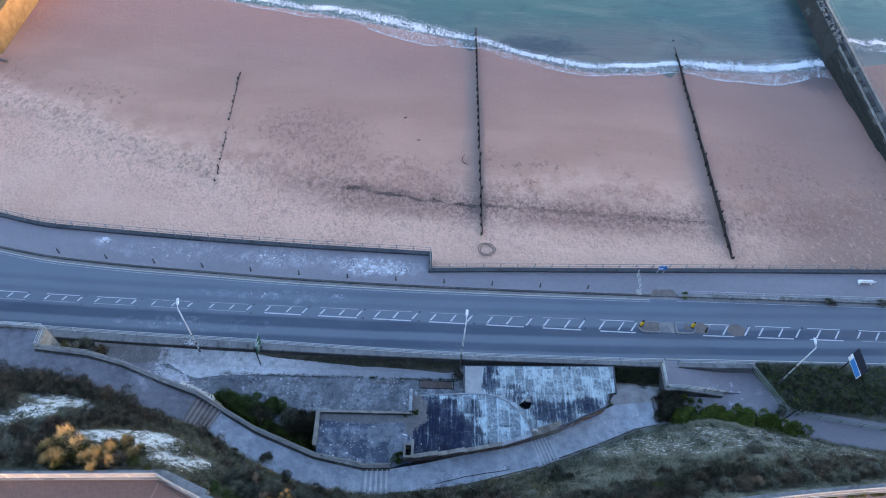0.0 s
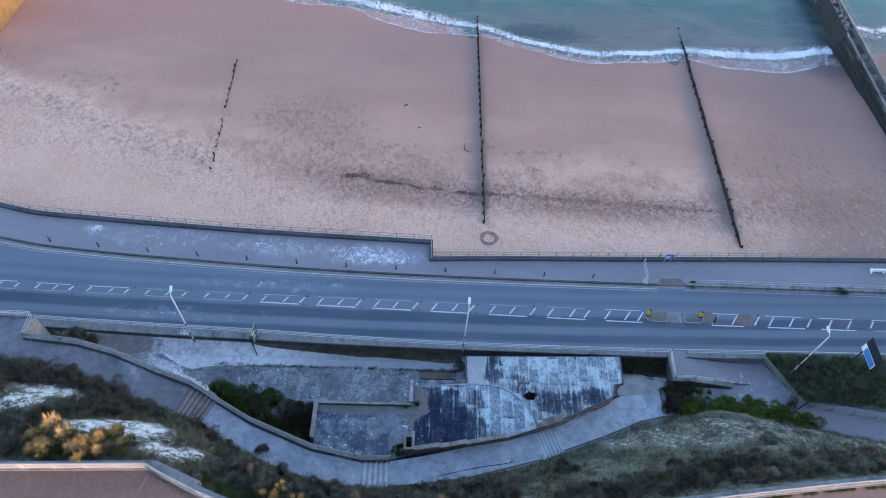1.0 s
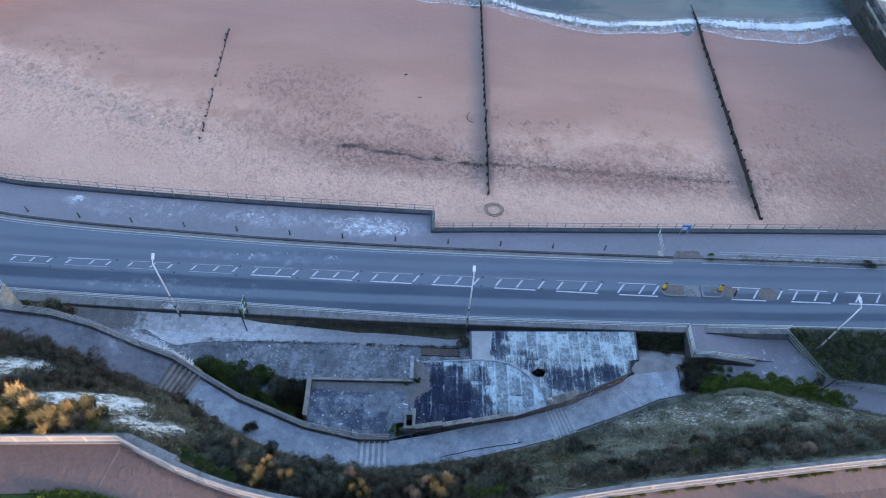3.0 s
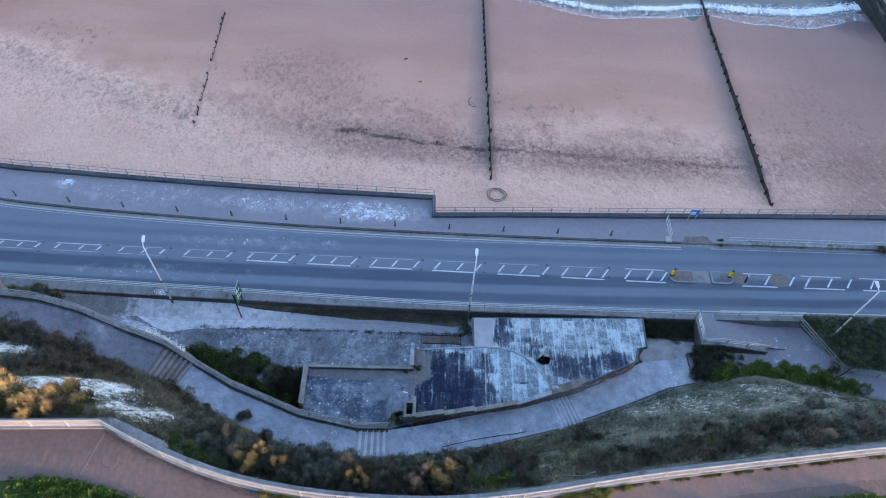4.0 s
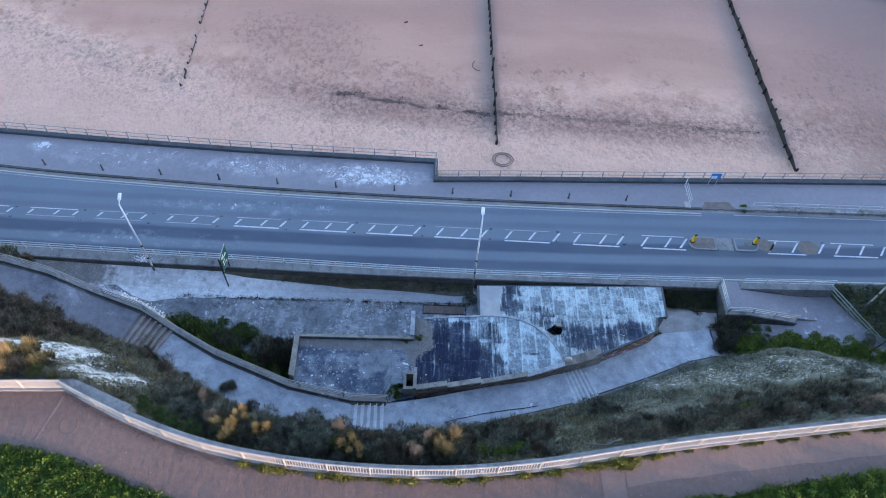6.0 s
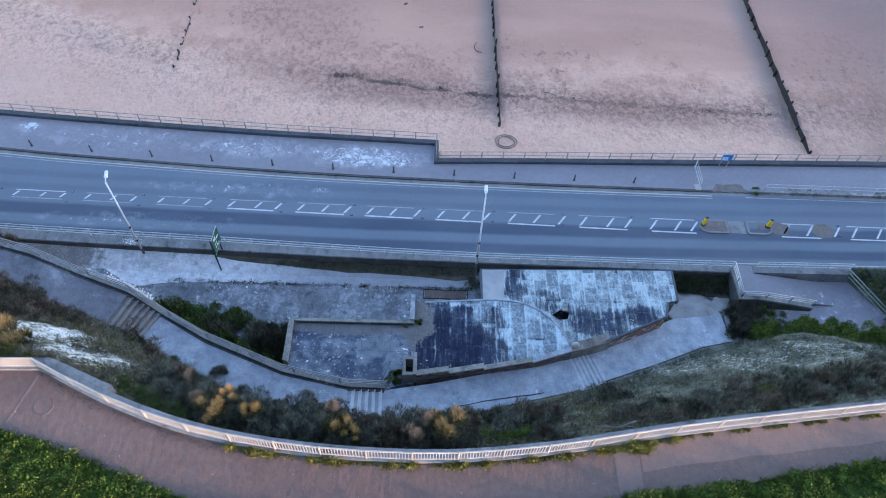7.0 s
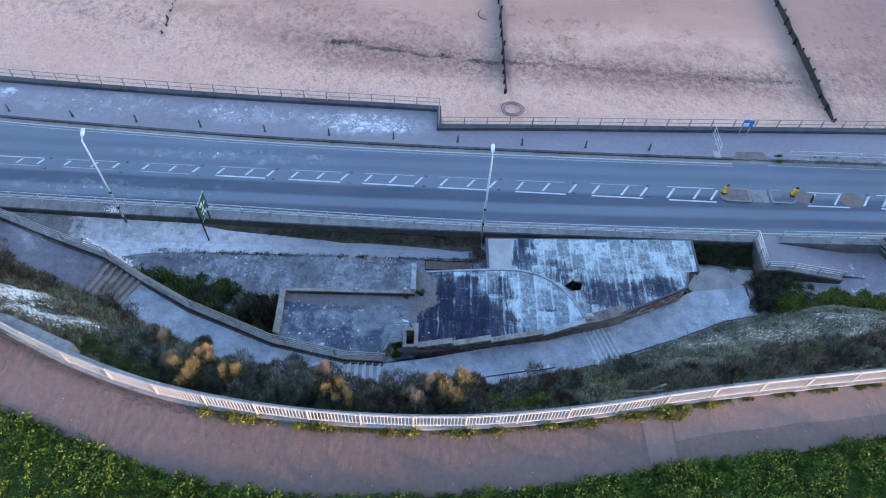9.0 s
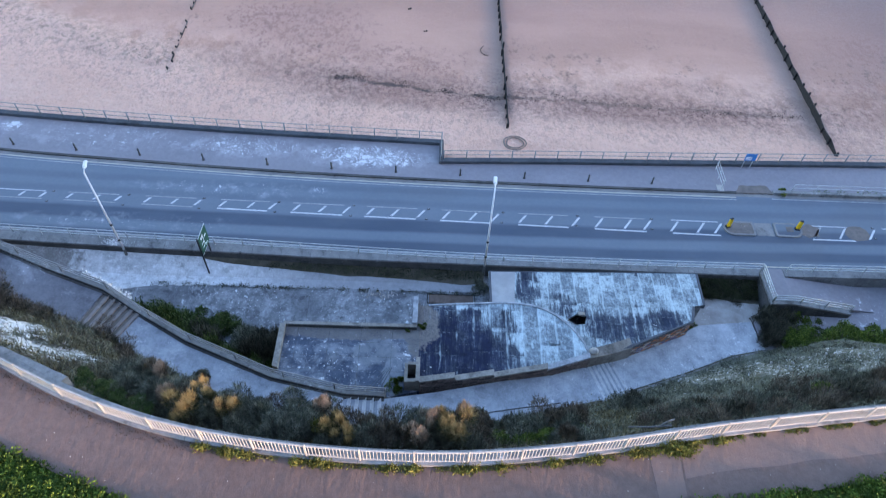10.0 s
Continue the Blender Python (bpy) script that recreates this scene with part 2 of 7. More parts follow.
    prints = t.calc("ADD", prints, t.calc("MULTIPLY", t.noise(1.0, 5, 0.6, t.stretch(1.3, 0.8, 1, 10), 0.3), 1.3))
    chop = t.calc("ADD", t.calc("MULTIPLY", prints, t.span(smooth, 0, 1, 1.0, 0.12)), t.calc("MULTIPLY", grain, 0.05))
    return t.done(c, t.span(wet, 0, 1, 0.95, 0.5), chop, 1.0, 0.40, spec=0.25)


def asphalt_material(name, a, b, spatter, wheel=False, swell=0.0):
    t = Tree(name)
    broad, mid, grain = t.noise(0.25, 5, 0.6, t.stretch(0.35, 1, 1)), t.noise(3.2, 7, 0.75), t.noise(22, 3, 0.7)
    c = t.mix(t.calc("ADD", t.calc("MULTIPLY", t.span(broad, 0.3, 0.7), 0.45), t.calc("ADD", t.calc("MULTIPLY", t.span(mid, 0.36, 0.64), 0.35), t.calc("MULTIPLY", grain, 0.2))), a, b)
    chips = t.span(t.noise(7, 4, 0.8), 0.70, 0.74)
    c = t.mix(t.calc("MULTIPLY", chips, 0.6), c, tuple(min(0.7, v * 3.2) for v in b))
    if wheel:
        # polished wheel tracks along both lanes
        x = t.axis(0)
        v = t.calc("SUBTRACT", t.axis(1), t.calc("ADD", 36.9, t.calc("MULTIPLY", t.calc("MULTIPLY", x, x), 0.0004)))
        v = t.calc("ADD", v, t.calc("MULTIPLY", t.calc("SUBTRACT", t.noise(0.15, 3), 0.5), 0.35))
        for lo, hi, much in ((-1.75, -0.55, 0.95), (-3.65, -2.75, 0.85), (0.95, 1.5, 0.30), (2.35, 3.0, 0.30)):
            track = t.calc("MULTIPLY", t.span(v, lo - 0.25, lo + 0.2), t.span(v, hi + 0.25, hi - 0.2))
            c = t.mix(t.calc("MULTIPLY", track, t.span(broad, 0.25, 0.7, much, 0.7 * much)), c, (0.046, 0.064, 0.096))
        patch = t.span(t.noise(0.12, 2, 0.3, t.stretch(0.5, 1, 1)), 0.56, 0.6)
        c = t.mix(t.calc("MULTIPLY", patch, 0.22), c, (0.12, 0.125, 0.135))
    for x, y, rx, ry, size, amount in spatter:
        near = t.glow(x, y, rx, ry)
        veil = t.calc("MULTIPLY", t.span(t.noise(0.8, 6, 0.6), 0.40 - amount, 0.75 - amount), near)
        lumps = t.calc("ADD", t.noise(size, 4, 0.62), t.calc("MULTIPLY", near, 0.20 + amount))
        dots = t.calc("ADD", t.noise(size * 3.4, 4, 0.72), t.calc("MULTIPLY", near, 0.16 + amount))
        hit = t.calc("MAXIMUM", t.calc("MULTIPLY", veil, 0.32), t.calc("MAXIMUM", t.calc("MULTIPLY", t.span(lumps, 0.73, 0.84), 0.75), t.calc("MULTIPLY", t.span(dots, 0.70, 0.78), 0.8)))
        c = t.mix(t.calc("MULTIPLY", hit, t.span(near, 0.02, 0.2)), c, (0.66, 0.67, 0.70))
    height = t.calc("ADD", grain, t.calc("MULTIPLY", mid, 1.5))
    if swell:
        # uneven, patched surface that catches the low sun
        height = t.calc("ADD", height, t.calc("MULTIPLY", t.noise(1.5, 4, 0.6, t.stretch(1.15, 0.75, 1)), swell))
    return t.done(c, 0.8, height, 0.4, 0.02, spec=0.35)


def concrete_material(name, a, b, white=0.0, size=1.2, slab=None, cracks=True, spec=0.3, streak=(1, 1, 1), film=0.3, stain=0.55, soil=(), grey=None, patches=()):
    t = Tree(name)
    broad, mid, fine, grain = t.noise(0.35, 6, 0.6), t.noise(1.7, 6, 0.7), t.noise(8, 6, 0.75), t.noise(40, 3, 0.7)
    f = t.calc("ADD", t.calc("MULTIPLY", t.span(broad, 0.32, 0.68), 0.4), t.calc("ADD", t.calc("MULTIPLY", t.span(mid, 0.35, 0.65), 0.35), t.calc("MULTIPLY", t.span(fine, 0.35, 0.65), 0.25)))
    c = t.mix(f, a, b)
    grime = t.span(t.noise(0.8, 7, 0.75), 0.52, 0.68)
    c = t.mix(t.calc("MULTIPLY", grime, stain), c, tuple(v * 0.42 for v in a))
    if white:
        near = t.span(t.noise(0.28, 4, 0.55), 0.60 - white, 0.78 - white)
        veil = t.span(t.noise(size, 7, 0.7, t.stretch(*streak)), 0.42, 0.68)
        c = t.mix(t.calc("MULTIPLY", t.calc("MULTIPLY", near, veil), film), c, (0.66, 0.68, 0.70))
        dots = t.span(t.noise(size * 3.4, 6, 0.8), 0.585, 0.65)
        c = t.mix(t.calc("MULTIPLY", t.calc("MULTIPLY", near, dots), 0.85), c, (0.70, 0.72, 0.74))
        blot = t.calc("MULTIPLY", t.span(t.noise(size * 1.5, 4, 0.6), 0.64, 0.70), t.span(near, 0, 1, 0.1, 0.8))
        c = t.mix(blot, c, (0.66, 0.68, 0.70))
        drops = t.calc("MULTIPLY", t.span(t.noise(9, 4, 0.7), 0.66, 0.70), t.span(near, 0, 1, 0.25, 0.9))
        c = t.mix(drops, c, (0.68, 0.70, 0.72))
    height = t.calc("ADD", t.calc("MULTIPLY", mid, 0.4), t.calc("MULTIPLY", fine, 0.4))
    if cracks:
        line = t.span(t.cells(0.21, t.warp(1.6, 0.9), "DISTANCE_TO_EDGE"), 0.012, 0.004)
        line = t.calc("MULTIPLY", line, t.span(t.noise(0.2, 2), 0.48, 0.56))
        c = t.mix(t.calc("MULTIPLY", line, 0.35), c, (0.06, 0.06, 0.055))
    if grey:
        # the droppings thin out along x
        bare = t.span(t.calc("ADD", t.axis(0), t.calc("MULTIPLY", t.calc("SUBTRACT", broad, 0.5), 9)), *grey)
        c = t.mix(t.calc("MULTIPLY", bare, 0.78), c, t.mix(mid, (0.17, 0.172, 0.19), (0.27, 0.27, 0.285)))
    for x, y, rx, ry in soil:
        c = t.mix(t.calc("MULTIPLY", t.spot(x, y, rx, ry, 0.5, 1.3), t.span(fine, 0.3, 0.6, 0.5, 0.95)), c, t.mix(mid, (0.10, 0.093, 0.09), (0.20, 0.186, 0.178)))
    for x, y, rx, ry, tone in patches:
        c = t.mix(t.calc("MULTIPLY", t.spot(x, y, rx, ry, 0.5, 1.1), t.span(mid, 0.35, 0.6, 0.35, 0.9)), c, tone)
    if slab:
        j = t.joints(slab[0], slab[1], 0.018, t.warp(0.06, 2.0))
        c = t.mix(t.calc("MULTIPLY", j, t.span(mid, 0.35, 0.6, 0.15, 0.65)), c, (0.05, 0.05, 0.046))
        height = t.calc("SUBTRACT", height, t.calc("MULTIPLY", j, 0.6))
    return t.done(c, 0.85, height, 0.4, 0.03, spec=spec)


def tar_roof_material(name, dark, pale, amount, wash, width=1.12, length=1.75):
    """A tarred roof laid in columns of sheets; the pale wash has run down from each lap and stops in a ragged edge."""
    t = Tree(name)
    bent = t.warp(0.20, 1.1)
    split = t.t.nodes.new("ShaderNodeSeparateXYZ")
    t.t.links.new(bent, split.inputs[0])
    u = t.calc("DIVIDE", split.outputs[0], width)
    v = t.calc("DIVIDE", split.outputs[1], length)
    v = t.calc("ADD", v, t.calc("MULTIPLY", t.cell(u, 0.5), 0.55))
    fu, fv = t.calc("FRACT", u), t.calc("FRACT", v)
    mine, other = t.cell(u, v), t.cell(t.calc("ADD", u, 31.0), v)
    fine, blot = t.noise(6, 8, 0.8), t.noise(0.6, 6, 0.65)
    comb = t.noise(3.4, 5, 0.7, t.stretch(1, 0.10, 1))
    thin = t.noise(9, 6, 0.75, t.stretch(1, 0.14, 1))
    have = t.calc("ADD", amount, t.calc("MULTIPLY", t.calc("SUBTRACT", blot, 0.5), 1.7))
    for x, y, rx, ry, gain in wash:
        dx = t.calc("DIVIDE", t.calc("SUBTRACT", t.axis(0), x), rx)
        dy = t.calc("DIVIDE", t.calc("SUBTRACT", t.axis(1), y), ry)
        d = t.calc("ADD", t.calc("MULTIPLY", dx, dx), t.calc("MULTIPLY", dy, dy))
        have = t.calc("ADD", have, t.calc("MULTIPLY", t.span(d, 1.7, 0.1), gain))
    run = t.calc("ADD", have, t.calc("ADD", t.calc("MULTIPLY", t.calc("SUBTRACT", mine, 0.5), 0.18), t.calc("ADD", t.calc("MULTIPLY", t.calc("SUBTRACT", comb, 0.5), 1.9), t.calc("MULTIPLY", t.calc("SUBTRACT", thin, 0.5), 0.9))))
    cover = t.span(t.calc("SUBTRACT", t.calc("ADD", t.calc("MULTIPLY", fv, t.span(fv, 1.0, 0.86, 0.1, 0.42)), run), 0.72), -0.22, 0.30)
    # thin runs along the seams between the columns
    seam = t.calc("MULTIPLY", t.calc("ADD", t.span(fu, 0.13, 0.02), t.span(fu, 0.93, 0.99)), t.span(t.calc("ADD", t.noise(0.9, 5, 0.7, t.stretch(1.6, 0.5, 1)), t.calc("MULTIPLY", have, 0.16)), 0.50, 0.64))
    lip = t.calc("MULTIPLY", t.span(fv, 0.90, 0.985), t.span(t.calc("ADD", fine, t.calc("MULTIPLY", have, 0.12)), 0.46, 0.60))
    base = t.mix(t.span(t.noise(0.9, 7, 0.72), 0.35, 0.65), dark, tuple(w * 2.0 for w in dark))
    base = t.mix(t.calc("MULTIPLY", other, 0.16), base, tuple(w * 2.6 for w in dark))
    body = t.span(t.calc("ADD", t.calc("MULTIPLY", t.calc("SUBTRACT", other, 0.5), 0.35), t.calc("ADD", t.calc("MULTIPLY", thin, 0.8), t.calc("MULTIPLY", t.noise(1.5, 6, 0.7), 1.2))), 0.75, 1.3, 0.22, 0.95)
    veil = t.calc("MULTIPLY", t.span(run, -0.3, 0.7), t.span(fine, 0.35, 0.65, 0.04, 0.30))
    c = t.mix(veil, base, tuple(w * 0.8 for w in pale))
    c = t.mix(t.calc("MULTIPLY", t.calc("MULTIPLY", cover, body), t.span(fine, 0.28, 0.55, 0.72, 1.0)), c, pale)
    c = t.mix(t.calc("MULTIPLY", t.calc("MAXIMUM", t.calc("MULTIPLY", seam, 0.42), t.calc("MULTIPLY", lip, 0.16)), 1.0), c, tuple(min(0.8, w * 1.15) for w in pale))
    # the tar shows again in blots and fine drips
    bare = t.span(t.calc("SUBTRACT", t.noise(1.3, 7, 0.72, t.stretch(1, 0.55, 1)), t.calc("MULTIPLY", have, 0.07)), 0.535, 0.62)
    c = t.mix(t.calc("MULTIPLY", bare, 0.62), c, tuple(w * 1.6 for w in dark))
    drip = t.span(t.noise(5, 6, 0.75, t.stretch(1, 0.1, 1)), 0.58, 0.70)
    c = t.mix(t.calc("MULTIPLY", drip, 0.35), c, (0.045, 0.052, 0.07))
    splash = t.calc("MULTIPLY", t.span(t.noise(2.2, 3, 0.55), 0.70, 0.75), 0.6)
    c = t.mix(splash, c, (0.62, 0.66, 0.68))
    c = t.mix(t.calc("MULTIPLY", t.spot(0.1, 25.6, 0.9, 1.8, 0.7, 1.3), t.span(fine, 0.3, 0.6, 0.35, 0.85)), c, (0.20, 0.178, 0.16))
    crack = t.calc("MAXIMUM", t.span(fv, 0.02, 0.005), t.span(fu, 0.02, 0.006))
    c = t.mix(t.calc("MULTIPLY", crack, 0.06), c, dark)
    height = t.calc("ADD", t.calc("MULTIPLY", fine, 0.7), t.calc("ADD", t.calc("MULTIPLY", cover, 0.25), t.calc("MULTIPLY", crack, -0.8)))
    return t.done(c, t.span(cover, 0, 1, 0.65, 0.85), height, 0.5, 0.03, spec=0.15)


# patches of the slope where the chalk lies bare
BARE_CHALK = ((-32.6, 19.4, 1.9, 0.7), (-30.3, 20.6, 1.7, 1.0), (-29.8, 21.9, 1.7, 0.9), (-30.6, 22.9, 1.6, 0.8), (-28.5, 23.0, 1.4, 0.6), (-27.3, 22.0, 2.2, 0.5), (-24.2, 18.5, 1.9, 0.7), (-20.9, 18.5, 2.7, 1.5), (-18.6, 16.9, 1.2, 0.8), (-17.1, 16.6, 1.5, 1.1))


def slope_material():
    t = Tree("slope_earth")
    broad, mid, fine = t.noise(0.3, 6, 0.65), t.noise(1.8, 6, 0.7), t.noise(9, 5, 0.75)
    c = t.mix(t.span(broad, 0.38, 0.62), (0.058, 0.066, 0.047), (0.150, 0.152, 0.124))
    c = t.mix(t.calc("MULTIPLY", t.span(mid, 0.48, 0.62), 0.7), c, (0.175, 0.168, 0.14))
    c = t.mix(t.calc("MULTIPLY", t.span(fine, 0.5, 0.7), 0.6), c, (0.035, 0.04, 0.028))
    c = t.mix(t.calc("MULTIPLY", t.span(t.noise(0.7, 6, 0.7), 0.54, 0.66), 0.6), c, (0.105, 0.085, 0.055))
    grit = t.calc("MULTIPLY", t.span(t.noise(4.5, 7, 0.85), 0.55, 0.63), t.span(t.noise(0.35, 4, 0.6), 0.46, 0.58))
    c = t.mix(t.calc("MULTIPLY", grit, 0.55), c, (0.42, 0.41, 0.39))
    chalk = 0.0
    for x, y, rx, ry in BARE_CHALK:
        chalk = t.calc("MAXIMUM", t.spot(x, y, rx, ry, 0.55, 0.9), chalk)
    stones = t.calc("MULTIPLY", t.span(t.noise(3.0, 8, 0.85, t.stretch(0.7, 1.3, 1)), 0.52, 0.60), t.spot(31, 22.8, 14, 2.0, 0.6, 0.4))
    stones = t.calc("MAXIMUM", stones, t.calc("MULTIPLY", t.span(t.noise(3.2, 7, 0.82), 0.60, 0.66), t.spot(17, 20.0, 9, 3.5, 0.5, 0.3)))
    k = t.calc("MAXIMUM", t.calc("MULTIPLY", chalk, t.span(t.noise(1.6, 9, 0.8), 0.43, 0.53)), stones)
    c = t.mix(k, c, t.mix(t.span(mid, 0.35, 0.65), (0.72, 0.71, 0.69), (0.46, 0.45, 0.43)))
    return t.done(c, 0.95, t.calc("ADD", mid, t.calc("MULTIPLY", fine, 0.5)), 0.8, 0.15, spec=0.1)


def leaf_material(name, a, b, tip=None, low=0.75):
    t = Tree(name)
    r = t.rand(True)
    c = t.mix(r, a, b)
    c = t.mix(t.calc("MULTIPLY", t.span(t.noise(1.7, 3), 0.4, 0.62), 0.68), c, tuple(v * 0.42 for v in a))
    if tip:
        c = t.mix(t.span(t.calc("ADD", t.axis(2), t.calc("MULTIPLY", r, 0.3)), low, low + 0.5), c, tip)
    t.b.inputs["Subsurface Weight"].default_value = 0.0
    return t.done(c, 0.75, spec=0.15)


def water_material():
    t = Tree("sea_water")
    y = t.axis(1)
    broad = t.noise(0.05, 5, 0.6, t.stretch(1, 2.0, 1))
    near = t.span(t.calc("ADD", y, t.calc("MULTIPLY", t.calc("SUBTRACT", broad, 0.5), 16)), 86, 101)
    c = t.mix(near, (0.150, 0.125, 0.105), (0.030, 0.098, 0.086))
    c = t.mix(t.span(t.calc("ADD", y, t.calc("MULTIPLY", broad, 20)), 100, 124), c, (0.085, 0.150, 0.112))
    swirl = t.span(t.noise(0.16, 5, 0.6, t.stretch(0.6, 1.6, 1), 1.2), 0.5, 0.68)
    c = t.mix(t.calc("MULTIPLY", swirl, 0.45), c, (0.032, 0.066, 0.072))
    # painted dark: wave-front shade by the surf, the pier's shadow and reflection
    dim = t.calc("MAXIMUM", t.glow(17.0, 89.5, 6.5, 2.0), t.glow(61.0, 95, 4.5, 14))
    c = t.mix(t.calc("MULTIPLY", dim, 0.75), c, (0.022, 0.042, 0.052))
    shoal = t.span(t.noise(0.07, 4, 0.6, t.stretch(1, 2.4, 1), 0.8), 0.50, 0.66)
    c = t.mix(t.calc("MULTIPLY", shoal, 0.5), c, (0.135, 0.165, 0.125))
    cap = t.calc("MULTIPLY", t.span(t.noise(0.8, 7, 0.75, t.stretch(0.5, 1.8, 1), 0.6), 0.64, 0.72), t.span(t.noise(0.06, 2), 0.5, 0.62))
    c = t.mix(t.calc("MULTIPLY", cap, 0.4), c, (0.5, 0.55, 0.55))
    waves = t.calc("ADD", t.noise(0.45, 5, 0.6, t.stretch(0.5, 1.4, 1)), t.calc("MULTIPLY", t.noise(2.5, 4, 0.6), 0.25))
    return t.done(c, 0.22, waves, 0.28, 0.3, spec=0.5)


def foam_material():
    t = Tree("foam")
    uv = t.t.nodes.new("ShaderNodeUVMap").outputs[0]
    sep = t.t.nodes.new("ShaderNodeSeparateXYZ")
    t.t.links.new(uv, sep.inputs[0])
    v = sep.outputs[1]
    vein = lambda scale, vec, bend, wide: t.span(t.calc("ABSOLUTE", t.calc("SUBTRACT", t.noise(scale, 4, 0.55, vec, bend), 0.5)), wide, 0.0)
    lace = t.calc("MAXIMUM", vein(0.8, t.stretch(1.2, 0.8, 1), 1.6, 0.035), t.calc("MULTIPLY", vein(1.9, t.stretch(1.5, 0.6, 1, 20), 1.2, 0.05), 0.7))
    fine = t.noise(2.6, 7, 0.75, t.stretch(1.3, 0.6, 1), 0.6)
    surge = t.noise(0.16, 3, 0.5, t.stretch(1, 0.1, 1))
    crest = t.calc("MULTIPLY", t.calc("MULTIPLY", t.span(v, 0.42, 0.54), t.span(v, 0.80, 0.62)), t.span(surge, 0.35, 0.62, 0.75, 1.25))
    fringe = t.calc("MULTIPLY", t.calc("MULTIPLY", t.span(v, 0.0, 0.04), t.span(v, 0.12, 0.05)), t.span(t.noise(0.15, 3, 0.5), 0.36, 0.50, 0.15, 1.0))
    comb = vein(1.3, t.stretch(1.5, 0.6, 1, -12), 1.4, 0.07)
    trail = t.calc("MULTIPLY", t.calc("MULTIPLY", comb, t.span(v, 0.60, 0.72)), t.span(v, 1.0, 0.82))
    wash = t.calc("MULTIPLY", t.calc("MULTIPLY", lace, t.span(v, 0.02, 0.12)), t.span(v, 0.72, 0.5))
    body = t.calc("ADD", t.calc("MULTIPLY", crest, 0.66), t.calc("ADD", t.calc("MULTIPLY", wash, 0.85), t.calc("ADD", t.calc("MULTIPLY", trail, 0.62), t.calc("MULTIPLY", fringe, 0.58))))
    a = t.span(t.calc("ADD", body, t.calc("MULTIPLY", t.calc("SUBTRACT", fine, 0.5), 1.0)), 0.30, 0.92)
    clear = t.t.nodes.new("ShaderNodeBsdfTransparent")
    both = t.t.nodes.new("ShaderNodeMixShader")
    t.put(both.inputs[0], a)
    t.t.links.new(clear.outputs[0], both.inputs[1])
    t.t.links.new(t.b.outputs[0], both.inputs[2])
    t.t.links.new(both.outputs[0], t.out.inputs["Surface"])
    return t.done((0.72, 0.72, 0.73), 0.7, fine, 0.6, 0.1)


def block_material():
    """Pier stones, each of its own tone, weathered in patches."""
    t = Tree("pier_block_stone")
    c = t.mix(t.calc("POWER", t.rand(), 2.2), (0.020, 0.021, 0.023), (0.125, 0.12, 0.115))
    c = t.mix(t.calc("MULTIPLY", t.span(t.noise(0.8, 6, 0.7), 0.45, 0.62), 0.7), c, (0.036, 0.034, 0.030))
    return t.done(c, 0.9, t.noise(6, 5, 0.7), 0.5, 0.06)


def rubble_material():
    t = Tree("dark_wall_stone")
    c = t.mix(t.rand(), (0.055, 0.042, 0.042), (0.21, 0.165, 0.15))
    c = t.mix(t.calc("MULTIPLY", t.span(t.noise(6, 5, 0.7), 0.45, 0.65), 0.6), c, (0.07, 0.06, 0.06))
    c = t.mix(t.span(t.noise(11, 4, 0.7), 0.64, 0.70), c, (0.38, 0.37, 0.36))
    return t.done(c, 0.9, t.noise(14, 4, 0.7), 0.5, 0.02)


def brick_material(name, paint):
    t = Tree(name)
    up = t.t.nodes.new("ShaderNodeCombineXYZ")
    t.put(up.inputs[0], t.axis(0)), t.put(up.inputs[1], t.axis(2))
    j = t.joints(0.45, 0.15, 0.02, up.outputs[0], 0.5)
    mid = t.noise(2.5, 6, 0.7)
    c = t.mix(t.span(mid, 0.35, 0.65), (0.05, 0.038, 0.038), (0.19, 0.145, 0.135))
    c = t.mix(t.calc("MULTIPLY", j, 0.7), c, (0.22, 0.20, 0.18))
    if paint:
        n = t.noise(0.9, 5, 0.6, t.stretch(1, 1, 1.8), 1.5)
        c = t.mix(t.calc("MULTIPLY", t.span(n, 0.52, 0.56), 0.8), c, (0.55, 0.52, 0.48))
        n = t.noise(1.1, 4, 0.6, t.stretch(1, 1.4, 2.2), 2.0)
        c = t.mix(t.calc("MULTIPLY", t.span(n, 0.53, 0.56), 0.85), c, (0.60, 0.20, 0.06))
        c = t.mix(t.calc("MULTIPLY", t.span(t.noise(0.8, 4, 0.6, t.stretch(1.2, 1, 2), 1.0), 0.56, 0.59), 0.8), c, (0.10, 0.12, 0.25))
    return t.done(c, 0.9, t.calc("SUBTRACT", mid, j), 0.4, 0.02)


SAND = sand_material()
DAMP = worn("damp_sand", (0.22, 0.15, 0.12), (0.36, 0.26, 0.21), 2.5, 18, 0.9, 0.6, 0.05)
BROWN_PAVE = worn("brown_worn_paving", (0.115, 0.10, 0.092), (0.185, 0.155, 0.142), 2.2, 16, 0.9, 0.5, 0.03, specks=((0.32, 0.29, 0.27), 0.02, 4))
ROAD = asphalt_material("road_asphalt", (0.110, 0.138, 0.174), (0.148, 0.174, 0.207), [(-9.2, 39.3, 0.7, 0.35, 1.9, 0.02), (-16, 39, 8, 0.9, 2.0, -0.07), (-24, 35.2, 9, 0.8, 1.8, -0.08)], True)
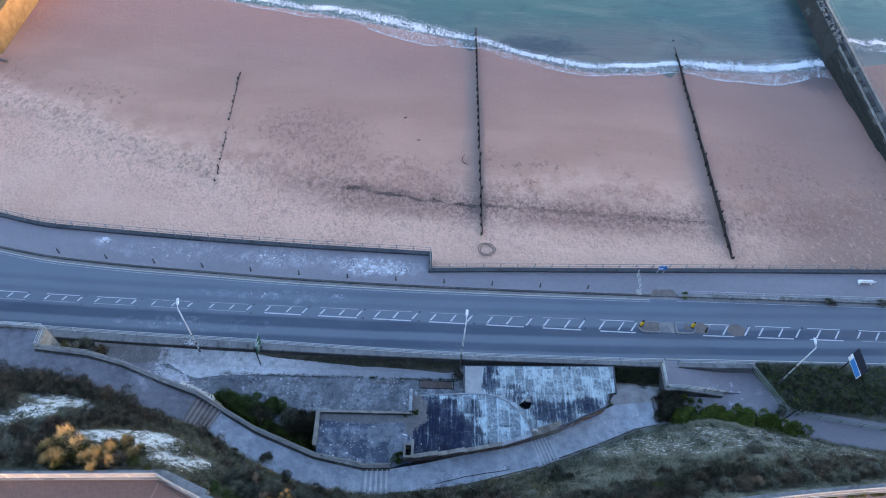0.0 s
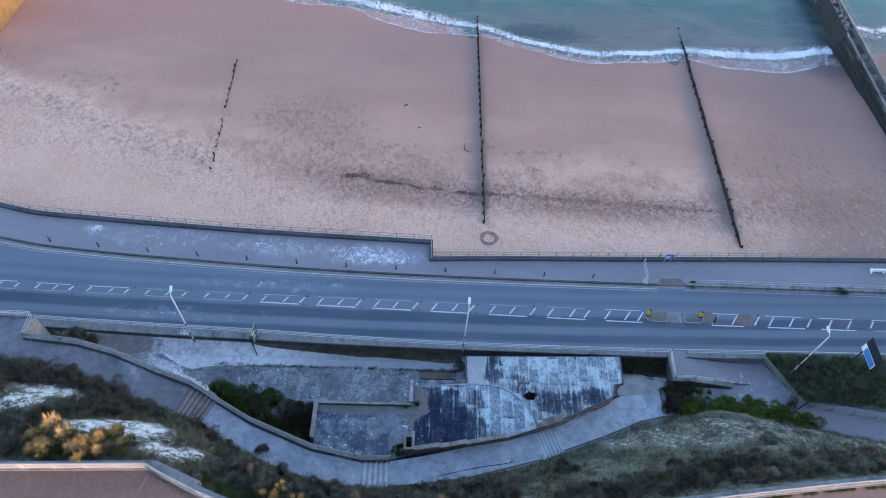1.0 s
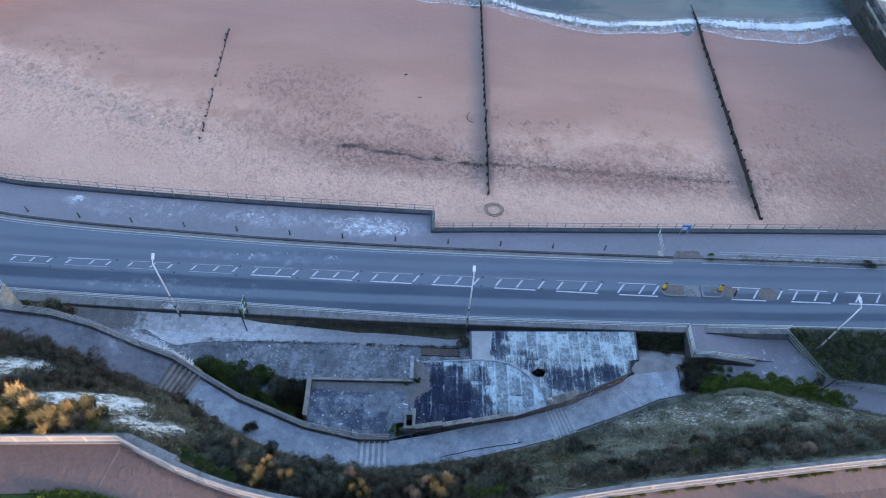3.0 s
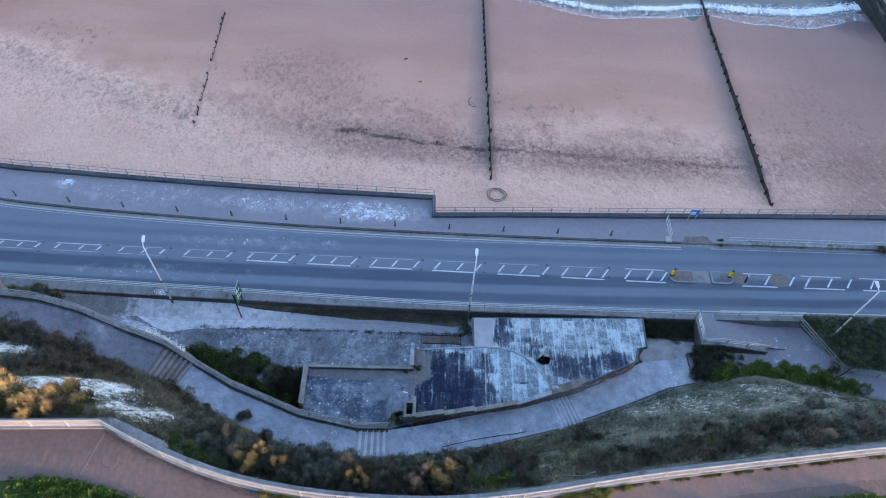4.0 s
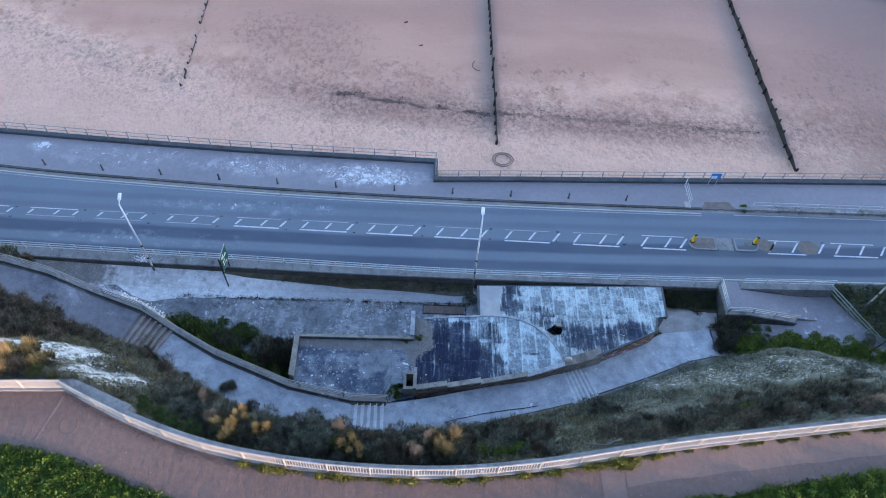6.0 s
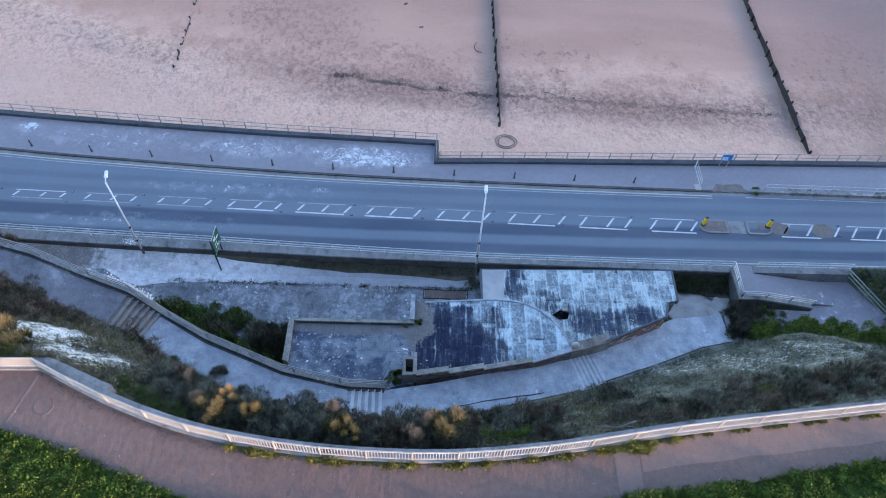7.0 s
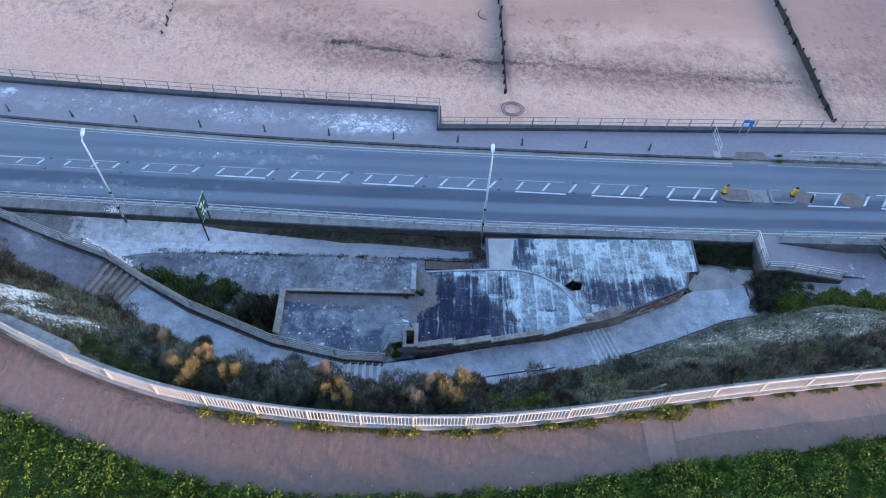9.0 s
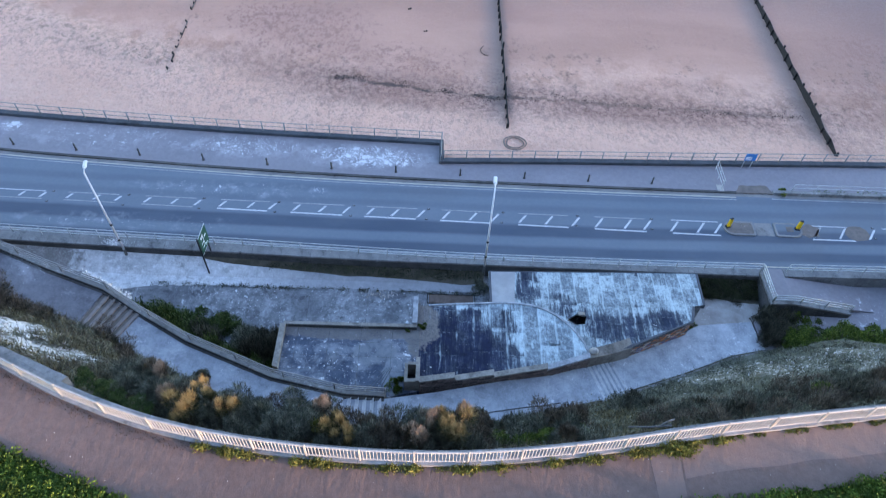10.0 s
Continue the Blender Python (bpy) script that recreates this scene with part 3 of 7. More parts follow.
PAVING = asphalt_material("pavement_asphalt", (0.172, 0.162, 0.182), (0.248, 0.234, 0.252), [(-36.4, 45.4, 1.3, 0.6, 1.3, 0.03), (-16, 44.0, 5, 1.3, 2.2, -0.02), (-5.6, 43.3, 5.4, 1.4, 2.0, 0.03), (-28, 44.5, 8, 1.5, 1.8, -0.07), (-24.6, 30.4, 3.4, 1.8, 2.4, 0.08), (-24.2, 32.0, 1.6, 0.8, 2.4, 0.1), (33, 29.5, 5, 2.0, 1.6, -0.09)])
TOP_PATH = asphalt_material("clifftop_asphalt", (0.088, 0.060, 0.052), (0.152, 0.106, 0.091), [], swell=8.0)
PATCH = asphalt_material("clifftop_patch_asphalt", (0.135, 0.094, 0.082), (0.175, 0.125, 0.107), [], swell=6.0)
CONCRETE = concrete_material("concrete", (0.30, 0.29, 0.27), (0.42, 0.40, 0.375))
KERB = concrete_material("kerb_concrete", (0.15, 0.15, 0.15), (0.26, 0.25, 0.245), cracks=False)
WALL = concrete_material("wall_concrete", (0.105, 0.108, 0.112), (0.26, 0.256, 0.25), stain=0.8, white=0.08, size=2, cracks=False)
SEAWALL = concrete_material("sea_wall_concrete", (0.030, 0.038, 0.048), (0.082, 0.090, 0.102), cracks=False)
COURT = concrete_material("court_concrete", (0.070, 0.077, 0.090), (0.195, 0.202, 0.215), white=0.26, size=1.3, slab=(4.3, 50), stain=0.8)
PALE = concrete_material("whitened_concrete", (0.25, 0.26, 0.27), (0.70, 0.71, 0.725), white=0.50, size=1.0, cracks=False, streak=(0.6, 1.3, 1), soil=[(-32.5, 32.2, 6.4, 2.0)], grey=(-16, -6))
PATHWAY = concrete_material("path_concrete", (0.18, 0.20, 0.23), (0.385, 0.41, 0.45), white=0.16, size=0.7, stain=0.42, cracks=False)
WHITE_PATH = concrete_material("whitened_path_concrete", (0.20, 0.215, 0.24), (0.47, 0.49, 0.52), white=0.26, size=0.8, stain=0.25, streak=(1, 0.5, 1), cracks=False)
DARK_PATH = concrete_material("dark_path_concrete", (0.092, 0.094, 0.108), (0.205, 0.207, 0.232), white=0.05, size=0.7, stain=0.3, cracks=False)
PARAPET = concrete_material("jointed_parapet_concrete", (0.100, 0.104, 0.112), (0.245, 0.244, 0.245), stain=0.8, white=0.08, size=2, cracks=False, slab=(2.2, 50))
NOSING = concrete_material("pale_nosing_concrete", (0.30, 0.306, 0.312), (0.58, 0.59, 0.60), cracks=False)
TREAD = concrete_material("worn_dark_tread", (0.115, 0.10, 0.092), (0.20, 0.178, 0.165), cracks=False)
TREAD_EDGE = concrete_material("worn_tread_edge", (0.19, 0.168, 0.155), (0.30, 0.27, 0.25), cracks=False)
TAN = concrete_material("tan_concrete", (0.13, 0.118, 0.105), (0.36, 0.335, 0.30), cracks=False)
GRAVEL = worn("gravel", (0.20, 0.175, 0.155), (0.46, 0.44, 0.425), 0.55, 18, strength=0.6, specks=((0.6, 0.58, 0.55), 0.02, 3))
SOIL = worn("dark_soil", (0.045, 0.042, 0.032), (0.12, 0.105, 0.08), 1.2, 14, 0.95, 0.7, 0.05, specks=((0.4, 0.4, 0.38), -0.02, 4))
TAR_W = tar_roof_material("tarred_roof", (0.007, 0.010, 0.026), (0.50, 0.60, 0.63), 0.15, [(9.3, 24.7, 2.8, 2.6, 1.45), (7.6, 26.6, 1.8, 1.0, 0.5), (5.0, 27.5, 6.5, 0.5, 0.55), (6.4, 25.6, 2.4, 2.4, 0.30), (4.4, 26.5, 0.8, 1.4, 0.35), (1.5, 23.4, 3.6, 2.2, -0.22), (3.3, 24.6, 1.6, 2.2, -0.12)])
TAR_T = concrete_material("tarred_terrace", (0.026, 0.037, 0.066), (0.086, 0.110, 0.150), white=0.20, size=0.9, slab=(2.1, 1.05), film=0.26, soil=[(-5.0, 24.9, 5.2, 0.6), (-0.6, 25.6, 0.9, 2.4)], patches=[(-3.2, 23.4, 1.5, 1.0, (0.17, 0.185, 0.205)), (-1.9, 21.6, 0.7, 1.4, (0.20, 0.22, 0.25))])
TAR_E = tar_roof_material("whitewashed_roof", (0.009, 0.014, 0.030), (0.45, 0.53, 0.55), 0.86, [(15, 30.6, 8, 1.2, 0.20), (18.7, 29.0, 1.6, 2.6, 0.30), (16.6, 27.1, 2.2, 0.9, -0.75), (13.2, 26.0, 2.2, 1.3, -0.62), (11.2, 27.2, 1.6, 1.2, -0.35), (7.3, 29.8, 0.9, 2.2, -0.60), (9.6, 28.4, 1.3, 0.9, -0.30)], 0.98, 1.45)
BARE = worn("roof_felt_grey", (0.25, 0.255, 0.265), (0.36, 0.36, 0.365), 1.0, 20, 0.8, 0.2)
EDGE = worn("roof_edge_lead", (0.045, 0.05, 0.065), (0.09, 0.095, 0.11), 2, 20, 0.6)
RIM = worn("white_rim_paint", (0.14, 0.155, 0.175), (0.40, 0.42, 0.45), 2, 20, 0.7)
LINE = worn("road_paint", (0.36, 0.37, 0.39), (0.58, 0.59, 0.60), 1.5, 12, 0.7, specks=((0.14, 0.15, 0.165), 0.06, 5))
FAINT = worn("faint_road_paint", (0.20, 0.21, 0.22), (0.36, 0.37, 0.38), 1.2, 12, 0.7, specks=((0.14, 0.15, 0.165), 0.10, 5))
OLD_LINE = worn("worn_yellow_paint", (0.36, 0.33, 0.27), (0.52, 0.47, 0.38), 1.0, 12, 0.7, specks=((0.12, 0.12, 0.12), 0.06, 5))
STEEL = worn("galvanised_steel", (0.36, 0.38, 0.39), (0.48, 0.50, 0.51), 3, 30, 0.45, 0.1, metal=0.6)
RAIL = worn("rusty_galvanised_steel", (0.19, 0.185, 0.18), (0.33, 0.325, 0.32), 3, 30, 0.6, 0.1)
GREEN_STEEL = worn("green_painted_steel", (0.13, 0.17, 0.145), (0.22, 0.26, 0.23), 3, 30, 0.5, 0.1)
GREY_STEEL = worn("grey_painted_steel", (0.38, 0.40, 0.41), (0.54, 0.55, 0.56), 3, 30, 0.55, 0.1)
WHITE_STEEL = worn("white_painted_steel", (0.22, 0.215, 0.205), (0.37, 0.36, 0.345), 3, 30, 0.5, 0.1)
BLACK = worn("black_paint", (0.012, 0.012, 0.014), (0.03, 0.03, 0.032), 3, 30, 0.5, 0.1)
IRON = worn("weathered_grey_iron", (0.035, 0.035, 0.038), (0.13, 0.13, 0.13), 5, 30, 0.6, 0.1)
LAMP_WHITE = worn("pale_lamp_paint", (0.52, 0.53, 0.54), (0.68, 0.69, 0.70), 3, 30, 0.5, 0.1)
# dark concrete tone with the shade of wall faces put into its colour
SHADE_DARK = concrete_material("shade_dark_concrete", (0.030, 0.030, 0.032), (0.10, 0.098, 0.094), white=0.03, size=2, cracks=False)
RUST = worn("rusty_iron", (0.085, 0.062, 0.052), (0.17, 0.125, 0.105), 2, 15, 0.9)
YELLOW = worn("yellow_plastic", (0.72, 0.42, 0.01), (0.80, 0.50, 0.02), 3, 20, 0.45, 0.05)
GREEN_SIGN = worn("green_sign_face", (0.010, 0.068, 0.040), (0.016, 0.085, 0.05), 3, 20, 0.5, 0.05)
BLUE_SIGN = worn("blue_sign_face", (0.03, 0.17, 0.46), (0.05, 0.22, 0.52), 3, 20, 0.5, 0.05)
DARK_SIGN = worn("dark_sign_back", (0.016, 0.018, 0.03), (0.03, 0.033, 0.05), 3, 20, 0.5, 0.05)
WHITE = worn("white_paint", (0.72, 0.73, 0.74), (0.82, 0.82, 0.82), 3, 20, 0.6, 0.05)
TIMBER = worn("sea_worn_timber", (0.012, 0.011, 0.012), (0.036, 0.031, 0.029), 3, 18, 0.8, 0.5)
PALE_TIMBER = worn("salt_bleached_timber", (0.10, 0.08, 0.07), (0.20, 0.165, 0.145), 3, 18, 0.9, 0.5)
STONE = concrete_material("pier_stone", (0.014, 0.016, 0.018), (0.040, 0.041, 0.040), white=0.03, size=1, cracks=False)
BLOCK = block_material()
DARK_STONE = worn("weedy_pier_stone", (0.007, 0.009, 0.009), (0.030, 0.030, 0.027), 0.8, 10, 0.85, 0.6)
GOLD_STONE = worn("sandstone_wall", (0.13, 0.08, 0.03), (0.23, 0.15, 0.065), 0.8, 12, 0.9, 0.4)
RUBBLE = rubble_material()
BRICK = brick_material("old_brick", False)
GRAFFITI = brick_material("painted_brick", True)
SLOPE = slope_material()
LAWN = worn("lawn_earth", (0.018, 0.036, 0.005), (0.036, 0.066, 0.010), 0.8, 12, 0.95, 0.8, 0.06)
CHALK = worn("chalk_stone", (0.50, 0.49, 0.46), (0.74, 0.73, 0.70), 3, 20, 0.95, 0.5)
GRIT = worn("weathered_chalk_stone", (0.24, 0.24, 0.235), (0.50, 0.495, 0.48), 3, 20, 0.95, 0.5)
WEED = worn("dried_seaweed", (0.045, 0.03, 0.025), (0.09, 0.06, 0.05), 3, 20, 0.9, 0.5)
WATER = water_material()
FOAM = foam_material()
GRASS = leaf_material("grass_blade", (0.029, 0.070, 0.010), (0.138, 0.208, 0.026))
CLOVER = leaf_material("broad_lawn_leaf", (0.026, 0.062, 0.011), (0.120, 0.178, 0.026))
SOIL_LEAF = leaf_material("rotting_leaf", (0.030, 0.020, 0.015), (0.075, 0.050, 0.038))
WEED_LEAF = leaf_material("court_weed_leaf", (0.022, 0.030, 0.014), (0.075, 0.085, 0.040))
SCRUB_GRASS = leaf_material("rough_grass_blade", (0.070, 0.077, 0.046), (0.315, 0.298, 0.215))
OLIVE_GRASS = leaf_material("olive_grass_blade", (0.085, 0.076, 0.036), (0.29, 0.24, 0.13))
GORSE = leaf_material("grey_green_leaf", (0.056, 0.068, 0.050), (0.33, 0.335, 0.265))
BROWN_LEAF = leaf_material("brown_leaf", (0.066, 0.053, 0.040), (0.265, 0.215, 0.16))
HEATH_A = leaf_material("dark_heath_leaf", (0.026, 0.029, 0.021), (0.205, 0.195, 0.150))
HEATH_B = leaf_material("brown_heath_leaf", (0.034, 0.027, 0.021), (0.235, 0.185, 0.135))
IVY = leaf_material("ivy_leaf", (0.042, 0.082, 0.021), (0.205, 0.265, 0.048))
CREEPER = leaf_material("dark_creeper_leaf", (0.028, 0.052, 0.018), (0.110, 0.155, 0.044))
# straw plumes; the low sun on their tops is added in the tip colour
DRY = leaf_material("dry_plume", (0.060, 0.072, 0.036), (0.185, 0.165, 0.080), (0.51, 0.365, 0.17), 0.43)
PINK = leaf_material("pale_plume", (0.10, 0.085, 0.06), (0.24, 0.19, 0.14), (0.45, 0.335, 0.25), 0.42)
YELLOW_LEAF = leaf_material("yellow_green_leaf", (0.075, 0.092, 0.024), (0.215, 0.205, 0.048))
TWIG = worn("twig_bark", (0.06, 0.045, 0.035), (0.12, 0.09, 0.07), 4, 20, 0.95)

# ---- building helpers ----
rng = np.random.default_rng(7)


def spline(*pts):
    """A smooth y(x) through a few plan points."""
    px, py = np.array([p[0] for p in pts], float), np.array([p[1] for p in pts], float)
    m = np.gradient(py, px)

    def f(x):
        x = np.clip(np.asarray(x, float), px[0], px[-1])
        i = np.clip(np.searchsorted(px, x) - 1, 0, len(px) - 2)
        h = px[i + 1] - px[i]
        s = (x - px[i]) / h
        return (1 + 2 * s) * (1 - s) ** 2 * py[i] + s * (1 - s) ** 2 * h * m[i] + s * s * (3 - 2 * s) * py[i + 1] + s * s * (s - 1) * h * m[i + 1]

    return f


def mesh_of(name, verts, faces, material, smooth=False):
    me = bpy.data.meshes.new(name)
    me.from_pydata([tuple(map(float, v)) for v in verts], [], faces)
    me.materials.append(material)
    if smooth:
        me.polygons.foreach_set("use_smooth", [True] * len(me.polygons))
    me.update()
    return me


def from_bm(name, bm, material, smooth=False):
    bmesh.ops.recalc_face_normals(bm, faces=bm.faces)
    me = bpy.data.meshes.new(name)
    bm.to_mesh(me)
    bm.free()
    me.materials.append(material)
    if smooth:
        me.polygons.foreach_set("use_smooth", [True] * len(me.polygons))
    return me


def part(name, me, parent, label="", m=None):
    """One mesh object under a thing or a part."""
    ob = new(name, me)
    ob.parent = parent
    if m is not None:
        ob.matrix_basis = m
    return tagged(ob, label)


def thing(name, label, category, group="", kind="", m=None, data=None):
    ob = new(name, data)
    if data is None:
        ob.empty_display_size = 0.2
    if m is not None:
        ob.matrix_basis = m
    return tagged(ob, label, category, group, kind)


def structure(name, me, label, category):
    return tagged(new(name, me), label, category, "", "structure")


def box(name, size, material, bevel=0.01, centre=(0, 0, 0), taper=1.0):
    bm = bmesh.new()
    bmesh.ops.create_cube(bm, size=1)
    for v in bm.verts:
        k = taper if v.co.z > 0 else 1.0
        v.co = Vector((v.co.x * size[0] * k + centre[0], v.co.y * size[1] * k + centre[1], v.co.z * size[2] + centre[2]))
    if bevel:
        bmesh.ops.bevel(bm, geom=bm.edges[:], offset=bevel, segments=1, affect="EDGES")
    return from_bm(name, bm, material)


def pole(name, r0, r1, h, material, n=10, z=0.0):
    bm = bmesh.new()
    bmesh.ops.create_cone(bm, cap_ends=True, segments=n, radius1=r0, radius2=r1, depth=h)
    for v in bm.verts:
        v.co.z += h / 2 + z
    return from_bm(name, bm, material, True)


def tube(name, pts, r, material, n=6):
    """A round bar along a polyline."""
    pts = [Vector(p) for p in pts]
    verts, faces = [], []
    for i, p in enumerate(pts):
        d = (pts[min(i + 1, len(pts) - 1)] - pts[max(i - 1, 0)]).normalized()
        a = d.cross(Vector((0, 0, 1)))
        a = a.normalized() if a.length > 1e-4 else Vector((1, 0, 0))
        b = a.cross(d)
        for k in range(n):
            w = 2 * math.pi * k / n
            verts.append(p + a * (r * math.cos(w)) + b * (r * math.sin(w)))
    for i in range(len(pts) - 1):
        for k in range(n):
            faces.append((i * n + k, i * n + (k + 1) % n, (i + 1) * n + (k + 1) % n, (i + 1) * n + k))
    faces += [tuple(range(n))[::-1], tuple(range((len(pts) - 1) * n, len(pts) * n))]
    return mesh_of(name, verts, faces, material, True)


def slab(name, left, right, bottom, material):
    """A solid between two top edges (x, y, z) down to a height or a list of heights."""
    n = len(left)
    low = [bottom] * n if np.isscalar(bottom) else bottom
    verts = []
    for a, b, z in zip(left, right, low):
        verts += [a, b, (b[0], b[1], z), (a[0], a[1], z)]
    faces = [(3, 2, 1, 0), (4 * n - 4, 4 * n - 3, 4 * n - 2, 4 * n - 1)]
    for i in range(n - 1):
        for k in range(4):
            faces.append((4 * i + k, 4 * i + (k + 1) % 4, 4 * i + 4 + (k + 1) % 4, 4 * i + 4 + k))
    bm = bmesh.new()
    vs = [bm.verts.new(v) for v in verts]
    for f in faces:
        bm.faces.new([vs[i] for i in f])
    return from_bm(name, bm, material)


def strip(name, xs, lo, hi, z, depth, material):
    """A slab between the plan curves lo(x) and hi(x)."""
    zz = z(xs) if callable(z) else np.full(len(xs), z)
    return slab(name, list(zip(xs, hi(xs), zz)), list(zip(xs, lo(xs), zz)), [v - depth for v in zz], material)


def plate(name, pts, top, bottom, material, hole=None):
    """A slab over a plan polygon; top is a height or a function of x and y; hole is cut right through."""
    height = top if callable(top) else (lambda x, y: top)
    bm = bmesh.new()
    rings = []
    for ring in ([pts, hole] if hole else [pts]):
        up = [bm.verts.new((x, y, height(x, y))) for x, y in ring]
        dn = [bm.verts.new((x, y, bottom if not callable(bottom) else bottom(x, y))) for x, y in ring]
        n = len(ring)
        for i in range(n):
            bm.faces.new((up[i], up[(i + 1) % n], dn[(i + 1) % n], dn[i]))
        rings.append((up, dn))
    for k in (0, 1):
        edges = []
        for r in rings:
            n = len(r[k])
            edges += [bm.edges.get((r[k][i], r[k][(i + 1) % n])) for i in range(n)]
        bmesh.ops.triangle_fill(bm, use_beauty=True, use_dissolve=False, edges=edges)
    return from_bm(name, bm, material)


def uneven(pts, amount, seed, each=0.5):
    """A plan polygon with its outline roughened."""
    r = random.Random(seed)
    out = []
    for i, p in enumerate(pts):
        q = pts[(i + 1) % len(pts)]
        n = max(1, int(math.dist(p, q) / each))
        for k in range(n):
            s = k / n
            out.append((p[0] + (q[0] - p[0]) * s + r.uniform(-amount, amount), p[1] + (q[1] - p[1]) * s + r.uniform(-amount, amount)))
    return out


def along(pts, step):
    """Points and headings every step metres along a 3D polyline."""
    pts = [Vector(p) for p in pts]
    total = sum((b - a).length for a, b in zip(pts, pts[1:]))
    count = max(1, round(total / step))
    marks, i, gone = [], 0, 0.0
    for k in range(count + 1):
        want = total * k / count
        while i < len(pts) - 2 and gone + (pts[i + 1] - pts[i]).length < want - 1e-6:
            gone += (pts[i + 1] - pts[i]).length
            i += 1
        d = pts[i + 1] - pts[i]
        marks.append((pts[i] + d * ((want - gone) / d.length), math.atan2(d.y, d.x)))
    return marks


def railing(name, pts, heights, spacing, material, label, post_r=0.035, bar_r=0.028, lean=0.0):
    """Posts along a line with round bars at the heights given; parts: each post, each bar."""
    th = thing(name, label, "railing", "", "")
    post = pole("post", post_r, post_r, heights[-1] + 0.03, material, 6)
    for p, a in along(pts, spacing):
        part("post", post, th, "", pose(p.x, p.y, p.z, rz=math.degrees(a)))
    for h in heights:
        part("bar", tube("bar", [(p[0], p[1], p[2] + h) for p in pts], bar_r, material), th)
    return th


def curve_pts(f, x0, x1, z, step=2.0, dy=0.0):
    xs = np.linspace(x0, x1, max(2, int(abs(x1 - x0) / step) + 1))
    return [(float(x), float(f(x)) + dy, z) for x in xs]


# ---- the plan ----
kerb_n = spline((-160, 56), (-60, 46.2), (-47, 43.6), (-42, 42.7), (-36, 42.1), (-25, 41.4), (-14, 40.85), (-3, 40.55), (8, 40.42), (25, 40.4), (46, 40.45), (160, 40.6))
kerb_s = spline((-160, 44), (-60, 36.2), (-40, 34.25), (-28, 33.75), (-18, 33.45), (-7.6, 33.05), (2.7, 32.75), (13, 32.7), (24, 32.75), (34, 32.9), (160, 33.4))
parapet_s = spline((-160, 43), (-60, 34.6), (-40, 33.2), (-24, 32.6), (-15, 32.4), (-6.5, 32.2), (4.6, 32.1), (25, 32.0), (36, 31.95))
wall_w = spline((-160, 64), (-60, 50.6), (-49, 48.25), (-43.7, 47.1), (-37.8, 46.65), (-26.2, 45.95), (-14.7, 45.45), (-3, 45.15), (0.6, 45.05))
wall_e = spline((0.6, 42.75), (8.4, 43.15), (20, 43.6), (31.8, 44.1), (47.9, 44.7), (160, 47))
hatch_n = spline((-60, 38.95), (-45, 38.46), (-35, 38.15), (-25, 37.98), (-16.7, 37.87), (-5, 37.73), (7, 37.59), (20, 37.51), (37, 37.41), (50, 37.31), (60, 37.3))
shore = spline((-300, 122), (-60, 102), (-32, 97.3), (-15, 94.4), (-4, 91.9), (7, 89.0), (16, 85.9), (23, 83.9), (31, 84.0), (38.7, 85.2), (50, 85.0), (63, 87.0), (90, 93), (300, 100))
SEA = -4.0


def sea_wall(x):
    return np.where(np.asarray(x) < 0.6, wall_w(x), wall_e(x))


def beach_z(x, y):
    d = (y - 44.5) / (shore(x) - 44.5)
    return np.where(d < 1, -1.15 + (SEA + 1.15) * d, SEA - 0.09 * (y - shore(x)))


# ---- beach, sea ----
gx = np.concatenate([np.linspace(-700, -110, 12)[:-1], np.arange(-110, -64, 1.2), np.arange(-64, 68, 0.34), np.arange(68, 110, 1.2), np.linspace(110, 700, 12)])
gy = np.concatenate([np.arange(38, 61, 0.34), np.arange(61, 66, 0.7), np.arange(66, 112, 1.0), np.linspace(113, 400, 8)])
X, Y = np.meshgrid(gx, gy)
Z = beach_z(X, Y)
lump = np.array([noise.fractal(Vector((x * 0.22, y * 0.3, 0)), 0.8, 2.0, 4) for x, y in zip(X.ravel(), Y.ravel())]).reshape(X.shape)
rough_part = np.clip((62 - Y) / 10, 0.12, 1)
Z = Z + lump * 0.03 * rough_part
dents = np.random.default_rng(3).normal(size=X.shape)
dents = dents + 0.8 * (np.roll(dents, 1, 0) + np.roll(dents, 1, 1) + np.roll(np.roll(dents, 1, 0), 1, 1))
Z = Z + dents * 0.021 * np.clip((61 - Y) / 5, 0, 1) * np.clip((Y - 46) / 6, 0.45, 1) * (np.abs(X - 2) < 65)
ridge = Y - (57.6 - 0.43 * (X + 26.5))
Z = Z + (0.16 + 0.16 * lump + 0.05 * dents) * np.exp(-(ridge / 1.7) ** 2) * np.clip((-25 - X) / 3, 0, 1) * (X > -110)
for x0, y0, y1 in ((7.05, 49, 95), (38, 47, 95)):
    near = np.exp(-((X - x0 + 1.1) / 1.2) ** 2) * np.clip((Y - y0) / 4, 0, 1) * np.clip((y1 - Y) / 4, 0, 1)
    Z = Z - 0.12 * near
verts = np.stack([X, Y, Z], -1).reshape(-1, 3)
nx, ny = len(gx), len(gy)
faces = [(j * nx + i, j * nx + i + 1, (j + 1) * nx + i + 1, (j + 1) * nx + i) for j in range(ny - 1) for i in range(nx - 1)]
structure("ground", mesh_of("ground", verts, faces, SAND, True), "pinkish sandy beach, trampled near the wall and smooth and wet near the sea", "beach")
sx, sy = np.linspace(-2500, 2500, 3), np.array([78.0, 400.0, 3000.0])
sea = mesh_of("water", [(x, y, SEA) for y in sy for x in sx], [(0, 1, 4, 3), (1, 2, 5, 4), (3, 4, 7, 6), (4, 5, 8, 7)], WATER)
structure("water", sea, "green-blue shallow sea with sandy water close to the shore", "sea")

